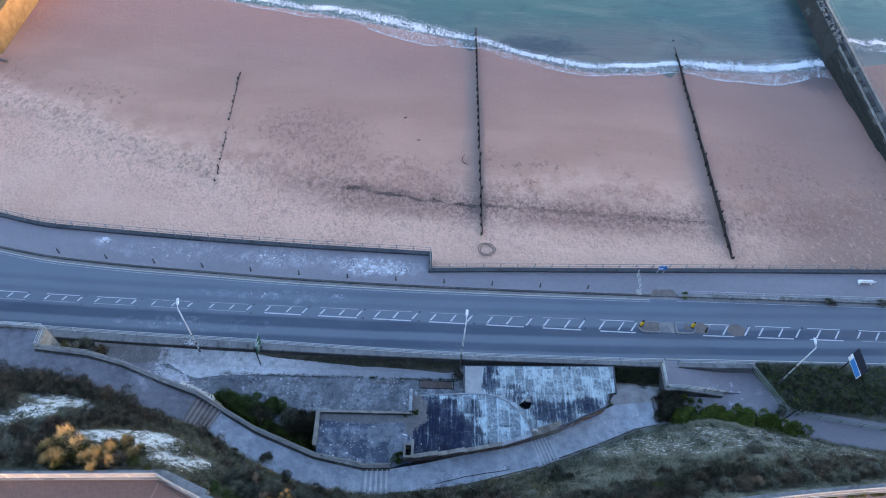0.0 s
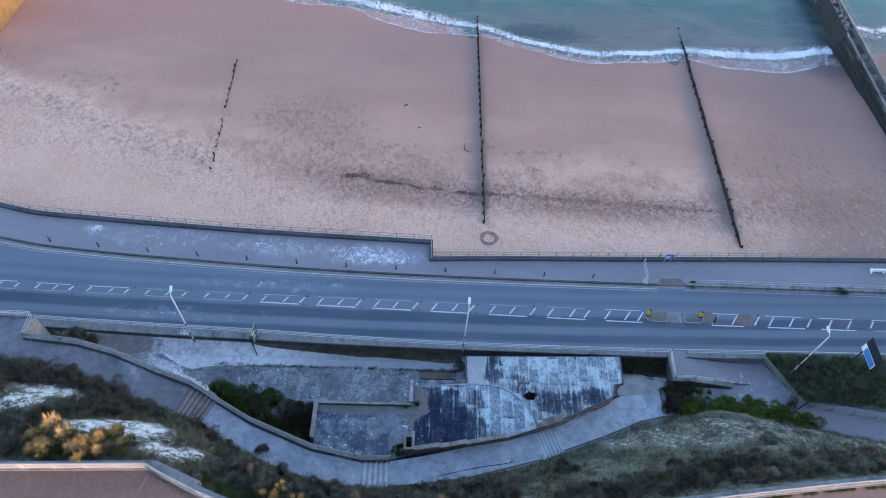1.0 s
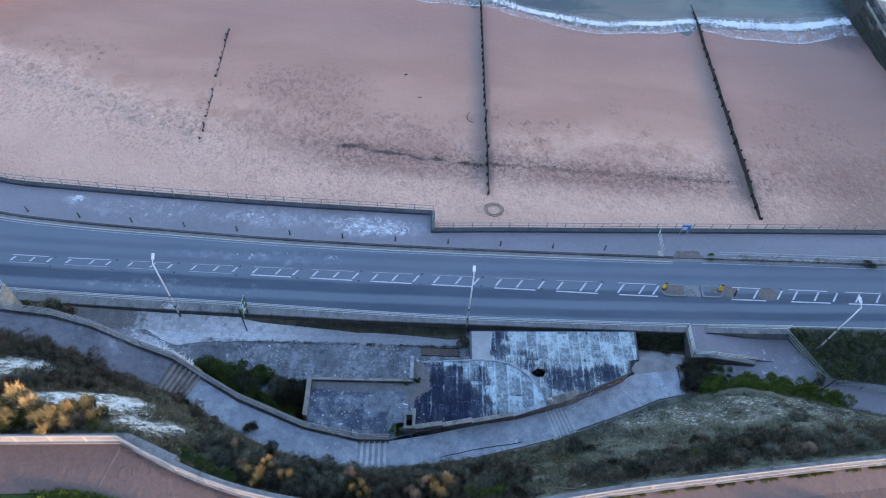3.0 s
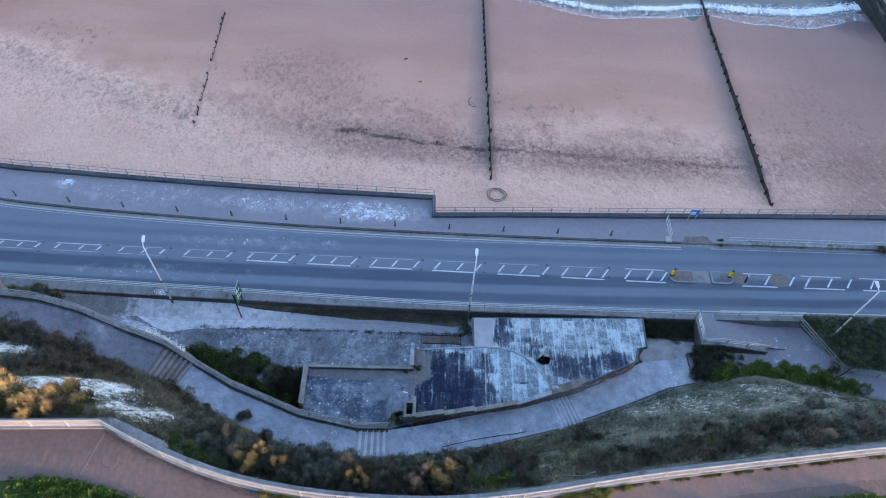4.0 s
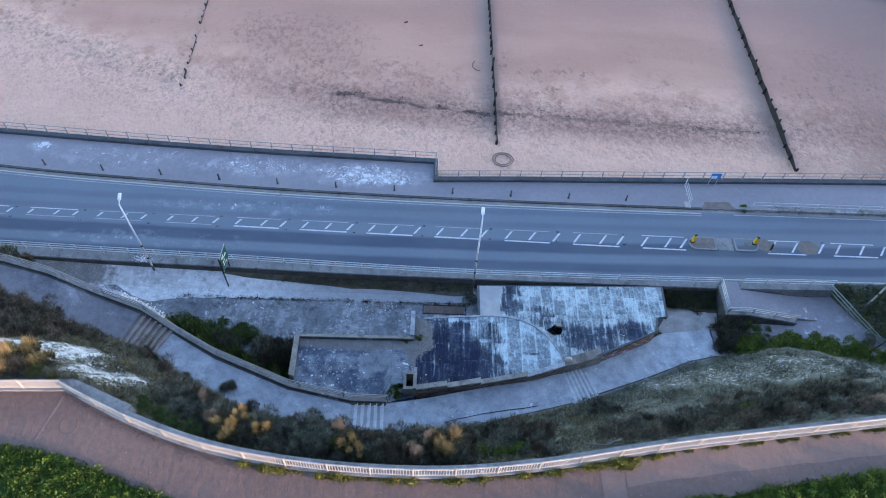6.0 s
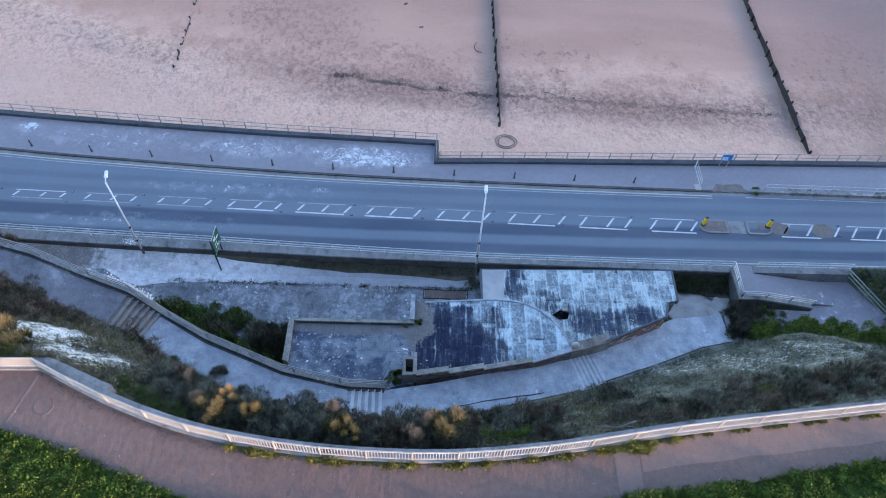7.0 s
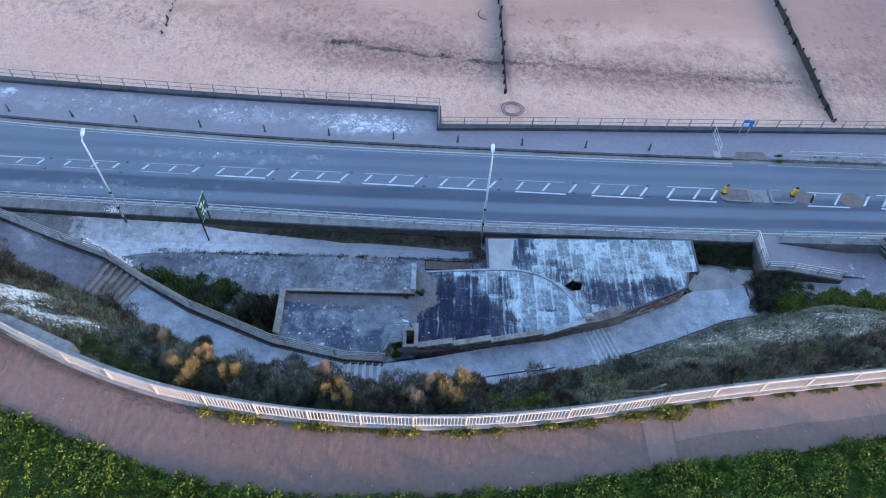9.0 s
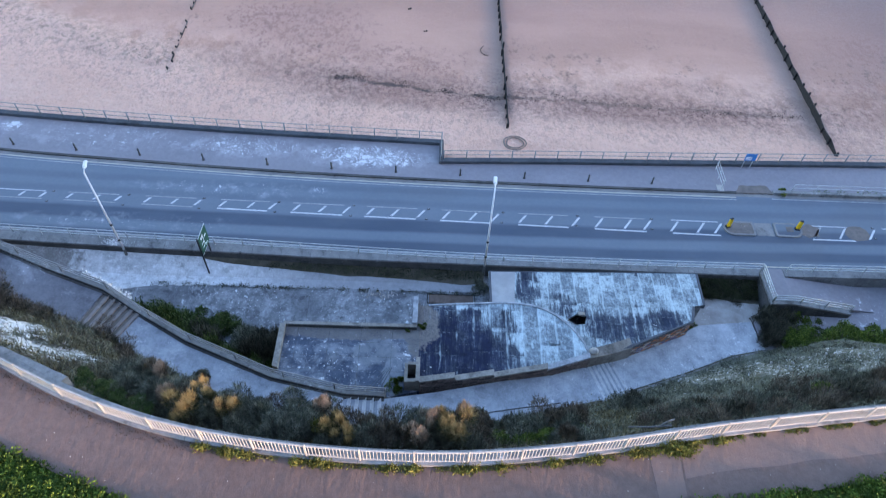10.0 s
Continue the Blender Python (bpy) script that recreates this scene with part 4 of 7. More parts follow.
# foam: a crest and a lacy wash that follow the shore
fx = np.arange(-75, 62.6, 0.5)
vs = np.linspace(0, 1, 17)
wob = np.array([noise.fractal(Vector((x * 0.11, 3.3, 0)), 0.9, 2.0, 3) for x in fx])
wid = 2.0 + 0.8 * np.array([noise.noise(Vector((x * 0.12, 9.1, 0))) for x in fx]) + 3.6 * np.exp(-((fx + 4) / 8.0) ** 2) + 3.4 / (1 + np.exp(-(fx - 43) / 1.6)) * (0.8 + 0.2 * np.sin(fx * 0.5))
fv, fuv = [], []
for x, w, d in zip(fx, wob, wid):
    for v in vs:
        y = float(shore(x)) + 0.7 * w - 0.62 * d + v * (d + 2.4)
        fv.append((x, y, max(SEA, float(beach_z(x, y)) + 0.03) + 0.05 + 0.10 * math.exp(-((v - 0.62) / 0.12) ** 2)))
        fuv.append((x, v))
nv = len(vs)
ff = [(i * nv + k, (i + 1) * nv + k, (i + 1) * nv + k + 1, i * nv + k + 1) for i in range(len(fx) - 1) for k in range(nv - 1)]
fm = mesh_of("foam", fv, ff, FOAM, True)
layer = fm.uv_layers.new(name="wash")
for lp in fm.loops:
    layer.data[lp.index].uv = fuv[lp.vertex_index]
thing("foam", "white foam of a small breaking wave and its lacy wash", "foam", kind="stuff", data=fm)
fv2 = [(x, y + 0.35 * math.sin(x * 1.3), z) for (x, y, z) in [(66.4 + 0.5 * i, 91.8 - 0.02 * i + 4.6 * v, SEA + 0.07) for i in range(60) for v in vs]]
fm2 = mesh_of("foam", fv2, [(i * nv + k, (i + 1) * nv + k, (i + 1) * nv + k + 1, i * nv + k + 1) for i in range(59) for k in range(nv - 1)], FOAM, True)
layer = fm2.uv_layers.new(name="wash")
for lp in fm2.loops:
    layer.data[lp.index].uv = (0, (lp.vertex_index % nv) / (nv - 1))
thing("foam", "white foam on the far side of the stone pier", "foam", kind="stuff", data=fm2)

# ---- road, kerbs, pavement ----
xs = np.arange(-160, 160.1, 2.0)
structure("road", strip("road", xs, kerb_s, kerb_n, 0.0, 0.5, ROAD), "blue-grey worn asphalt road with two lanes", "road")
structure("gutter", strip("gutter", xs, kerb_n, lambda x: kerb_n(x) + 0.30, 0.006, 0.3, KERB), "grey dusty gutter along the kerb", "gutter")


def kerb_run(x0, x1, lo, hi, z, label, material):
    structure("kerb", strip("kerb", np.linspace(x0, x1, int((x1 - x0) / 2) + 2), lo, hi, z, 0.4, material), label, "kerb")


# the shadow line of the kerb face is put into the kerb's dark colour
kerb_run(-160, 25.6, lambda x: kerb_n(x) + 0.30, lambda x: kerb_n(x) + 0.52, 0.12, "concrete kerb darkened for its shaded face", SHADE_DARK)
kerb_run(25.6, 28.6, lambda x: kerb_n(x) + 0.30, lambda x: kerb_n(x) + 0.52, 0.025, "dropped kerb of worn concrete at the crossing", KERB)
west_x, east_x = np.arange(-160, 0.7, 1.6), np.linspace(0.62, 160, 81)
west_x[-1] = 0.62
structure("pavement", strip("pavement", west_x, lambda x: kerb_n(x) + 0.52, wall_w, 0.11, 1.6, PAVING), "wide grey-purple asphalt pavement with white droppings", "pavement")
structure("pavement", strip("pavement", east_x, lambda x: kerb_n(x) + 0.52, wall_e, 0.11, 1.6, PAVING), "narrower asphalt pavement beside the sea wall", "pavement")
structure("tactile_paving", plate("tactile_paving", uneven([(25.5, 40.75), (28.8, 40.75), (28.3, 41.7), (26.0, 41.6)], 0.06, 4, 0.25), 0.117, 0.02, BROWN_PAVE), "brown worn tactile paving at the crossing", "paving")

# ---- sea wall and its railing ----
def wall_band(x0, x1, f, label):
    pts = np.linspace(x0, x1, int((x1 - x0) / 1.6) + 2)
    structure("sea_wall", strip("sea_wall", pts, f, lambda x: f(x) + 0.46, 0.42, 3.2, SEAWALL), label, "sea wall")


wall_band(-160, 0.96, wall_w, "low weathered concrete sea wall with a flat coping")
structure("sea_wall", slab("sea_wall", [(0.62, 42.75, 0.43), (0.62, 45.04, 0.43)], [(0.98, 42.75, 0.43), (0.98, 45.04, 0.43)], -2.8, SEAWALL), "short return of the concrete sea wall", "sea wall")
wall_band(0.99, 160, wall_e, "low weathered concrete sea wall with a flat coping")
sea_rail = curve_pts(wall_w, -90, 0.8, 0.42, 2.0, 0.30)
railing("sea_railing", sea_rail, (0.50, 0.95), 1.95, RAIL, "galvanised steel railing with two bars on the sea wall", 0.05, 0.026)
railing("sea_railing", [(0.8, 45.28, 0.43), (0.8, 42.95, 0.43)], (0.50, 0.95), 1.1, RAIL, "short galvanised railing on the return of the sea wall", 0.05, 0.03)
railing("sea_railing", curve_pts(wall_e, 1.0, 100, 0.42, 2.0, 0.30), (0.50, 0.95), 1.95, RAIL, "galvanised steel railing with two bars on the sea wall", 0.05, 0.026)

# ---- road markings ----
markings = thing("road_marking", "worn white hatched centre markings on the asphalt", "road marking", kind="structure")
hatch_s = spline((-60, 37.9), (-45, 37.5), (-37, 37.32), (-29, 37.16), (-16.8, 36.87), (-5.1, 36.61), (7, 36.35), (13.2, 36.22), (21, 36.06), (36.6, 35.96), (60, 35.95))
# start and length of each box, and where its three strokes begin
HATCHES = [(-52.2, 4.1, 0.1, 2.1, 3.9), (-46.3, 4.1, 0.1, 2.0, 3.8), (-40.35, 3.55, 0.0, 1.85, 3.5), (-35.0, 4.25, 0.0, 2.25, 3.9), (-29.03, 4.1, 0.05, 2.2, 3.9), (-22.86, 4.1, 0.05, 2.2, 4.05), (-16.84, 3.95, 0.0, 2.25, 3.95), (-11.06, 4.15, 0.1, 2.15, 4.05),
           (-5.17, 4.1, 0.08, 2.05, 4.1), (0.85, 4.05, 0.1, 2.25, 4.0), (7.04, 4.05, 0.0, 2.1, 4.25), (13.15, 4.15, 0.0, 2.3, 3.85), (19.38, 3.85, -0.2, 1.9, 3.3), (30.6, 3.45, 0.1, 2.15, 4.55), (36.58, 4.0, 0.12, 2.3, 4.22), (42.38, 3.75, 0.7, 2.78, 5.2), (48.12, 3.9, 1.54, 3.4, 5.0), (54.0, 3.9, 0.1, 2.1, 4.0)]
for x0, length, *strokes in HATCHES:
    x1 = x0 + length
    bold = -17 < x0 < 43
    w = 0.13 if bold else 0.08
    part("line", slab("line", [(x0 + 0.1, float(hatch_n(x0)), 0.005), (x1 + 0.05, float(hatch_n(x1)), 0.005)], [(x0 + 0.1, float(hatch_n(x0)) - 0.085, 0.005), (x1 + 0.05, float(hatch_n(x1)) - 0.085, 0.005)], -0.02, LINE if 18 < x0 < 50 or x0 < -30 else FAINT), markings)
    part("line", slab("line", [(x0, float(hatch_s(x0)) + w / 2, 0.005), (x1, float(hatch_s(x1)) + w / 2, 0.005)], [(x0, float(hatch_s(x0)) - w / 2, 0.005), (x1, float(hatch_s(x1)) - w / 2, 0.005)], -0.02, LINE if bold else FAINT), markings)
    for k in strokes:
        p = x0 + k
        yb, yt = float(hatch_s(p)) + 0.2, float(hatch_n(p)) - 0.2
        run = 0.72 * (yt - yb)
        part("bar", slab("bar", [(p, yb, 0.006), (p + run, yt, 0.006)], [(p + 0.2, yb, 0.006), (p + run + 0.2, yt, 0.006)], -0.02, LINE), markings)
edge = thing("road_edge_line", "worn pale edge lines along both kerbs", "road marking", kind="structure")
lx = np.arange(-90, 26, 1.5)
part("line", strip("line", lx, lambda x: kerb_n(x) - 0.16, lambda x: kerb_n(x) - 0.05, 0.005, 0.03, OLD_LINE), edge)
part("line", strip("line", lx, lambda x: kerb_n(x) - 0.42, lambda x: kerb_n(x) - 0.34, 0.005, 0.03, FAINT), edge)
part("line", strip("line", np.arange(28.5, 100, 1.5), lambda x: kerb_n(x) - 0.20, lambda x: kerb_n(x) - 0.10, 0.005, 0.03, FAINT), edge)
part("line", strip("line", np.arange(-90, 25, 1.5), lambda x: kerb_s(x) + 0.14, lambda x: kerb_s(x) + 0.24, 0.005, 0.03, FAINT), edge)
part("line", strip("line", np.arange(26, 100, 1.5), lambda x: kerb_s(x) + 0.18, lambda x: kerb_s(x) + 0.28, 0.005, 0.03, OLD_LINE), edge)
stud = None
for i in range(-8, 9):
    for dx, dy in ((-1.1, -0.02), (-1.25, -1.12)):
        x = 0.85 + 6.0 * i + dx + 0.15
        if 22 < x < 31:
            continue
        m = pose(x, float(hatch_n(x)) + dy, 0.0)
        if stud is None:
            stud = thing("road_stud", "small dark cast-iron reflecting road stud", "road stud", "studs along the centre hatching", m=m)
            part("casing", box("casing", (0.22, 0.16, 0.04), BLACK, 0.02, (0, 0, 0.015)), stud)
            part("reflector", box("reflector", (0.04, 0.08, 0.02), STEEL, 0.005, (0, 0, 0.04)), stud)
        else:
            copy_thing(stud, m)


def capsule(x0, x1, y0, y1, round_w=True, round_e=True, n=8):
    r, c = (y1 - y0) / 2, (y0 + y1) / 2
    pts = []
    for k in range(n + 1):
        a = -math.pi / 2 + math.pi * k / n
        pts.append((x1 - r + r * math.cos(a), c + r * math.sin(a)) if round_e else (x1 - 0.15 + 0.15 * math.cos(a), c + r * math.copysign(abs(math.sin(a)) ** 0.3, math.sin(a)) if abs(math.sin(a)) > 1e-6 else c))
    for k in range(n + 1):
        a = math.pi / 2 + math.pi * k / n
        pts.append((x0 + r + r * math.cos(a), c + r * math.sin(a)) if round_w else (x0 + 0.15 + 0.15 * math.cos(a), c + r * math.copysign(abs(math.sin(a)) ** 0.3, math.sin(a)) if abs(math.sin(a)) > 1e-6 else c))
    return pts


for x0, x1, w, e, note in ((23.6, 26.1, True, False, "rounded"), (27.7, 29.95, False, True, "square-nosed")):
    isl = thing("traffic_island", "low %s concrete traffic island in the middle of the road" % note, "traffic island", "islands of the crossing")
    part("kerb", plate("kerb", capsule(x0, x1, 36.08, 37.52, w, e), 0.11, -0.05, KERB), isl)
    part("paving", plate("paving", capsule(x0 + 0.16, x1 - 0.16, 36.24, 37.36, w, e), 0.118, 0.02, BROWN_PAVE if w else ROAD), isl)
    part("cover", box("cover", (0.55, 0.55, 0.02), BROWN_PAVE, 0.004, ((x0 + x1) / 2 + 0.1, 36.85, 0.122)), isl, "rusty metal inspection cover")
structure("crossing_paving", plate("crossing_paving", [(26.2, 36.15), (27.6, 36.15), (27.6, 37.5), (26.2, 37.5)], 0.008, -0.05, KERB), "pale concrete slabs between the islands", "paving")
structure("road_patch", plate("road_patch", uneven(capsule(29.6, 31.4, 36.2, 37.5), 0.14, 3, 0.2), 0.006, -0.05, BROWN_PAVE), "brown dusty patch behind the island", "road")
structure("road_patch", plate("road_patch", uneven([(34.4 + 1.0 * math.cos(a), 36.75 + 0.8 * math.sin(a)) for a in np.linspace(0, 6.0, 12)], 0.06, 5, 0.3), 0.009, -0.05, BROWN_PAVE), "round brown patch of repaired asphalt", "road")
for x, lean in ((23.95, 4), (29.55, -2)):
    b = thing("keep_left_bollard", "yellow plastic traffic bollard with a dark cap on the island", "bollard", "yellow bollards", m=pose(x, 36.9, 0.11, rz=lean * 5))
    part("base", box("base", (0.42, 0.30, 0.10), BLACK, 0.02, (0, 0, 0.05)), b)
    part("body", box("body", (0.34, 0.22, 0.80), YELLOW, 0.05, (0, 0, 0.50), 0.85), b, "yellow plastic body")
    part("cap", box("cap", (0.28, 0.18, 0.10), BLACK, 0.03, (0, 0, 0.95)), b, "dark cap")

# ---- pavement furniture ----
bollard = None
for i in range(12):
    x = -40.7 + 5.39 * i
    m = pose(x, float(kerb_n(x)) + 1.05, 0.11, 0, 0, 30 * i)
    if bollard is None:
        bollard = thing("bollard", "short dark cast-iron bollard standing on the pavement", "bollard", "bollards along the pavement", m=m)
        part("shaft", pole("shaft", 0.075, 0.06, 0.62, IRON, 10), bollard)
        part("collar", pole("collar", 0.085, 0.085, 0.05, IRON, 10, 0.56), bollard)
        part("head", pole("head", 0.075, 0.035, 0.13, IRON, 10, 0.62), bollard)
        part("foot", pole("foot", 0.12, 0.10, 0.08, IRON, 10), bollard)
    else:
        copy_thing(bollard, m)
gate = thing("barrier", "white slatted barrier across the pavement by the crossing", "barrier")
for y in (40.95, 42.3, 43.45):
    part("post", box("post", (0.05, 0.05, 1.15), GREY_STEEL, 0.01, (24.3 + (y - 41) * 0.07, y, 0.68)), gate)
for z in (0.5, 0.85, 1.17):
    part("board", box("board", (0.03, 2.5, 0.06), GREY_STEEL, 0.01, (24.4, 42.2, z)), gate)
part("foot_plate", box("foot_plate", (0.55, 0.7, 0.03), CONCRETE, 0.005, (24.35, 41.2, 0.125)), gate, "pale concrete foot")
info = thing("information_sign", "small blue and white information sign by the sea wall", "sign")
for x in (26.75, 27.45):
    part("post", pole("post", 0.035, 0.035, 1.7, STEEL, 8), info, "", pose(x, 43.72, 0.11))
part("panel", box("panel", (0.95, 0.05, 0.75), BLUE_SIGN, 0.01, (27.1, 43.66, 1.45)), info, "blue panel")
part("notice", box("notice", (0.5, 0.02, 0.36), WHITE, 0.004, (26.95, 43.625, 1.34)), info, "white notice with unreadable print")
for k in range(3):
    part("print", box("print", (0.36, 0.01, 0.03), BLUE_SIGN, 0, (26.95, 43.612, 1.24 + 0.1 * k)), info)
bench = thing("bench", "white-painted bench facing the sea wall", "bench")
part("seat", box("seat", (1.8, 0.45, 0.06), WHITE, 0.02, (51, 43.5, 0.56)), bench)
part("backrest", box("backrest", (1.8, 0.06, 0.4), WHITE, 0.02, (51, 43.25, 0.82)), bench)
for x in (50.3, 51.7):
    part("leg", box("leg", (0.08, 0.42, 0.45), WHITE, 0.01, (x, 43.5, 0.33)), bench)
low_wall_x = np.linspace(28.7, 110, 40)
structure("low_wall", strip("low_wall", low_wall_x, lambda x: kerb_n(x) + 0.32, lambda x: kerb_n(x) + 0.62, 0.30, 0.6, WALL), "low concrete wall with weeds along the road", "wall")
railing("guard_railing", [(float(x), float(kerb_n(x)) + 0.5, 0.30) for x in np.linspace(30.2, 100, 30)], (0.45, 0.85), 2.0, GREY_STEEL, "thin grey guard railing on the low wall", 0.03, 0.022)

# ---- groynes, pier, old wall ----
def groyne(a, b, step, height, label, heavy, gap=None):
    g = thing("groyne", label, "groyne", "timber groynes across the beach")
    post = box("post", (0.22 * heavy, 0.24 * heavy, 2.2), TIMBER, 0.03)
    n = int(math.dist(a, b) / step)
    r = random.Random(int(a[0] * 10))
    ang = math.degrees(math.atan2(b[1] - a[1], b[0] - a[0]))
    last = None
    for i in range(n + 1):
        s = i / n
        x, y = a[0] + (b[0] - a[0]) * s, a[1] + (b[1] - a[1]) * s
        z = float(beach_z(x, y)) + height * (0.55 + 0.45 * min(1, s * 4)) + r.uniform(-0.12, 0.18)
        z = max(z, SEA - 0.15 + (0.5 if y < shore(x) + 2 else -0.1))
        if gap and gap[0] < y < gap[1]:
            last = None
            continue
        side = (-0.17 if r.random() < 0.8 else 0.15) * heavy
        part("post", post, g, "", pose(x + side, y, z - 1.1 + 0.14, r.uniform(-3, 3), r.uniform(-3, 3), ang + r.uniform(-6, 6)))
        if last is not None and r.random() > (0.0 if heavy > 0.65 else 0.12):
            lx0, ly0, lz0 = last
            for k in range(3 if heavy > 0.65 else 1):
                part("plank", slab("plank", [(lx0 - 0.06 * heavy, ly0, lz0 - 0.02 - 0.32 * k), (x - 0.06 * heavy, y, z - 0.02 - 0.32 * k)], [(lx0 + 0.06 * heavy, ly0, lz0 - 0.02 - 0.32 * k), (x + 0.06 * heavy, y, z - 0.02 - 0.32 * k)], [lz0 - 0.32 - 0.32 * k, z - 0.32 - 0.32 * k], TIMBER if r.random() > 0.12 or k else PALE_TIMBER), g)
        last = (x, y, z)
    return g


groyne((7.0, 49.6), (7.1, 93.0), 1.55, 0.5, "dark sea-worn timber groyne running into the surf", 0.72)
groyne((37.0, 47.4), (39.3, 96.0), 1.75, 0.58, "heavy dark timber groyne, bleached near its landward end", 0.78)
groyne((-26.5, 56.7), (-27.8, 78.6), 1.25, 0.10, "low broken timber groyne half buried in sand", 0.6, (66.4, 68.0))
pier = thing("pier", "old stone pier with a walkway and weedy foot", "pier", kind="structure")
part("core", slab("core", [(63.85, 38, -0.95), (63.85, 190, -0.95)], [(65.3, 38, -0.95), (65.3, 190, -0.95)], -9, WALL), pier)
part("apron", slab("apron", [(63.05, 89.2, -4.3), (63.05, 190, -4.3)], [(63.84, 89.2, -1.1), (63.84, 190, -1.1)], -9, STONE), pier, "smooth battered concrete face")
part("footing", slab("footing", [(62.85, 38, -4.1), (62.85, 89.19, -4.1)], [(63.84, 38, -1.5), (63.84, 89.19, -1.5)], -9, DARK_STONE), pier, "dark weedy foot of the pier")
rr = random.Random(5)
blocks = {}
for row in range(5):
    y = 58.0 + rr.uniform(0, 1)
    while y < 88.2:
        w = rr.uniform(1.0, 2.0)
        key = (round(w * 4) / 4, row > 2 or (row == 2 and y < 80))
        if key not in blocks:
            blocks[key] = box("stone", (0.62, key[0] - 0.05, 0.66), DARK_STONE if key[1] else BLOCK, 0.06)
        part("stone", blocks[key], pier, "", pose(64.2 - 0.24 * row + 0.16 * rr.random(), y + w / 2, -0.98 - 0.66 * row, rr.uniform(-3, 3), -20 + rr.uniform(-3, 3), 0))
        y += w
# the outer length has lost its facing and shows its rubble fill
lumps = [box("rubble_stone", (a, b, 0.4), TAN if k % 2 else BLOCK, 0.10) for k, (a, b) in enumerate(((0.5, 0.7), (0.4, 0.5), (0.35, 0.8), (0.6, 0.45)))]
for k in range(150):
    part("rubble_stone", lumps[k % 4], pier, "", pose(rr.uniform(63.95, 64.75), 89.4 + 0.19 * k + rr.uniform(0, 0.3), -0.88 + rr.uniform(-0.08, 0.08), rr.uniform(-12, 12), rr.uniform(-12, 12), rr.uniform(0, 180)))
part("parapet", slab("parapet", [(64.98, 38, -0.55), (64.98, 190, -0.55)], [(65.22, 38, -0.55), (65.22, 190, -0.55)], -1.1, TAN), pier)
railing("pier_railing", [(65.26, 50, -0.95), (65.26, 150, -0.95)], (0.5, 1.0), 2.5, RAIL, "thin galvanised railing along the seaward edge of the pier", 0.04, 0.022)
old = thing("sea_wall_arm", "sunlit sandstone sea wall arm at the far end of the beach", "wall", kind="structure")
part("body", slab("body", [(-68, 74, 1.2), (-68, 170, 1.2)], [(-62.6, 80.5, 1.2), (-62.6, 170, 1.2)], -6, GOLD_STONE), old)
part("coping", slab("coping", [(-63.2, 81, 1.45), (-63.2, 170, 1.45)], [(-62.4, 80.7, 1.45), (-62.4, 170, 1.45)], 1.1, GOLD_STONE), old)
log = thing("driftwood", "pale driftwood log lying at the foot of the wall", "driftwood")
part("trunk", tube("trunk", [(-62.3, 78.6, -2.35), (-61.4, 78.3, -2.4), (-60.7, 78.3, -2.5)], 0.18, PALE_TIMBER, 7), log)
ring = []
for r0, wob_seed in ((1.02, 1), (0.78, 2)):
    for k in range(40):
        a = 2 * math.pi * k / 40
        ring.append((7.45 + (r0 + 0.06 * math.sin(3 * a + wob_seed)) * math.cos(a), 47.3 + (r0 * 0.95) * math.sin(a)))
rv, rf = [], []
for s in range(2):
    base = len(rv)
    for k in range(40):
        x, y = ring[s * 40 + k]
        ux, uy = (x - 7.45), (y - 47.3)
        d = math.hypot(ux, uy)
        for o, h in ((-0.06, 0.01), (0.0, 0.11), (0.06, 0.01)):
            px, py = x + ux / d * o, y + uy / d * o
            rv.append((px, py, float(beach_z(px, py)) + h + 0.05))
    for k in range(40):
        for q in range(2):
            rf.append((base + 3 * k + q, base + 3 * ((k + 1) % 40) + q, base + 3 * ((k + 1) % 40) + q + 1, base + 3 * k + q + 1))
thing("sand_ring", "ring drawn in the sand of the upper beach", "sand ring", data=mesh_of("sand_ring", rv, rf, DAMP, True))

# ---- south side of the road: parapet, sunken court, ramp ----
structure("parapet", strip("parapet", np.linspace(-160, 25.45, 94), parapet_s, lambda x: kerb_s(x) - 0.02, 0.15, 1.6, PARAPET), "pale concrete parapet between the road and the sunken court", "parapet")
structure("parapet", strip("parapet", np.linspace(27.1, 35.4, 8), lambda x: kerb_s(x) - 0.75, lambda x: kerb_s(x) - 0.02, 0.15, 1.6, PARAPET), "pale concrete parapet between the road and the ramp", "parapet")
# thin dark sheet in front of the parapet paints its shaded south face
structure("retaining_wall", strip("retaining_wall", np.linspace(-90, 25.15, 60), lambda x: parapet_s(x) - 0.05, lambda x: parapet_s(x) - 0.002, 0.03, 1.4, SHADE_DARK), "thin dark sheet that paints the shaded face below the parapet", "wall")
railing("road_railing", curve_pts(lambda x: kerb_s(x) - 0.33, -90, 25.3, 0.15, 2.2), (0.32, 0.62, 0.92), 2.2, GREY_STEEL, "grey steel railing with three bars on the parapet", 0.035, 0.036)
railing("road_railing", curve_pts(lambda x: kerb_s(x) - 0.33, 27.3, 35.2, 0.15, 2.0), (0.32, 0.62, 0.92), 2.1, GREY_STEEL, "grey steel railing with three bars beside the ramp", 0.035, 0.036)
structure("court_floor", plate("court_floor", [(-90, 16), (25.6, 16), (25.6, 32.9), (-20, 34.0), (-90, 38)], -1.2, -2.5, COURT), "stained grey concrete floor of the sunken court", "floor")
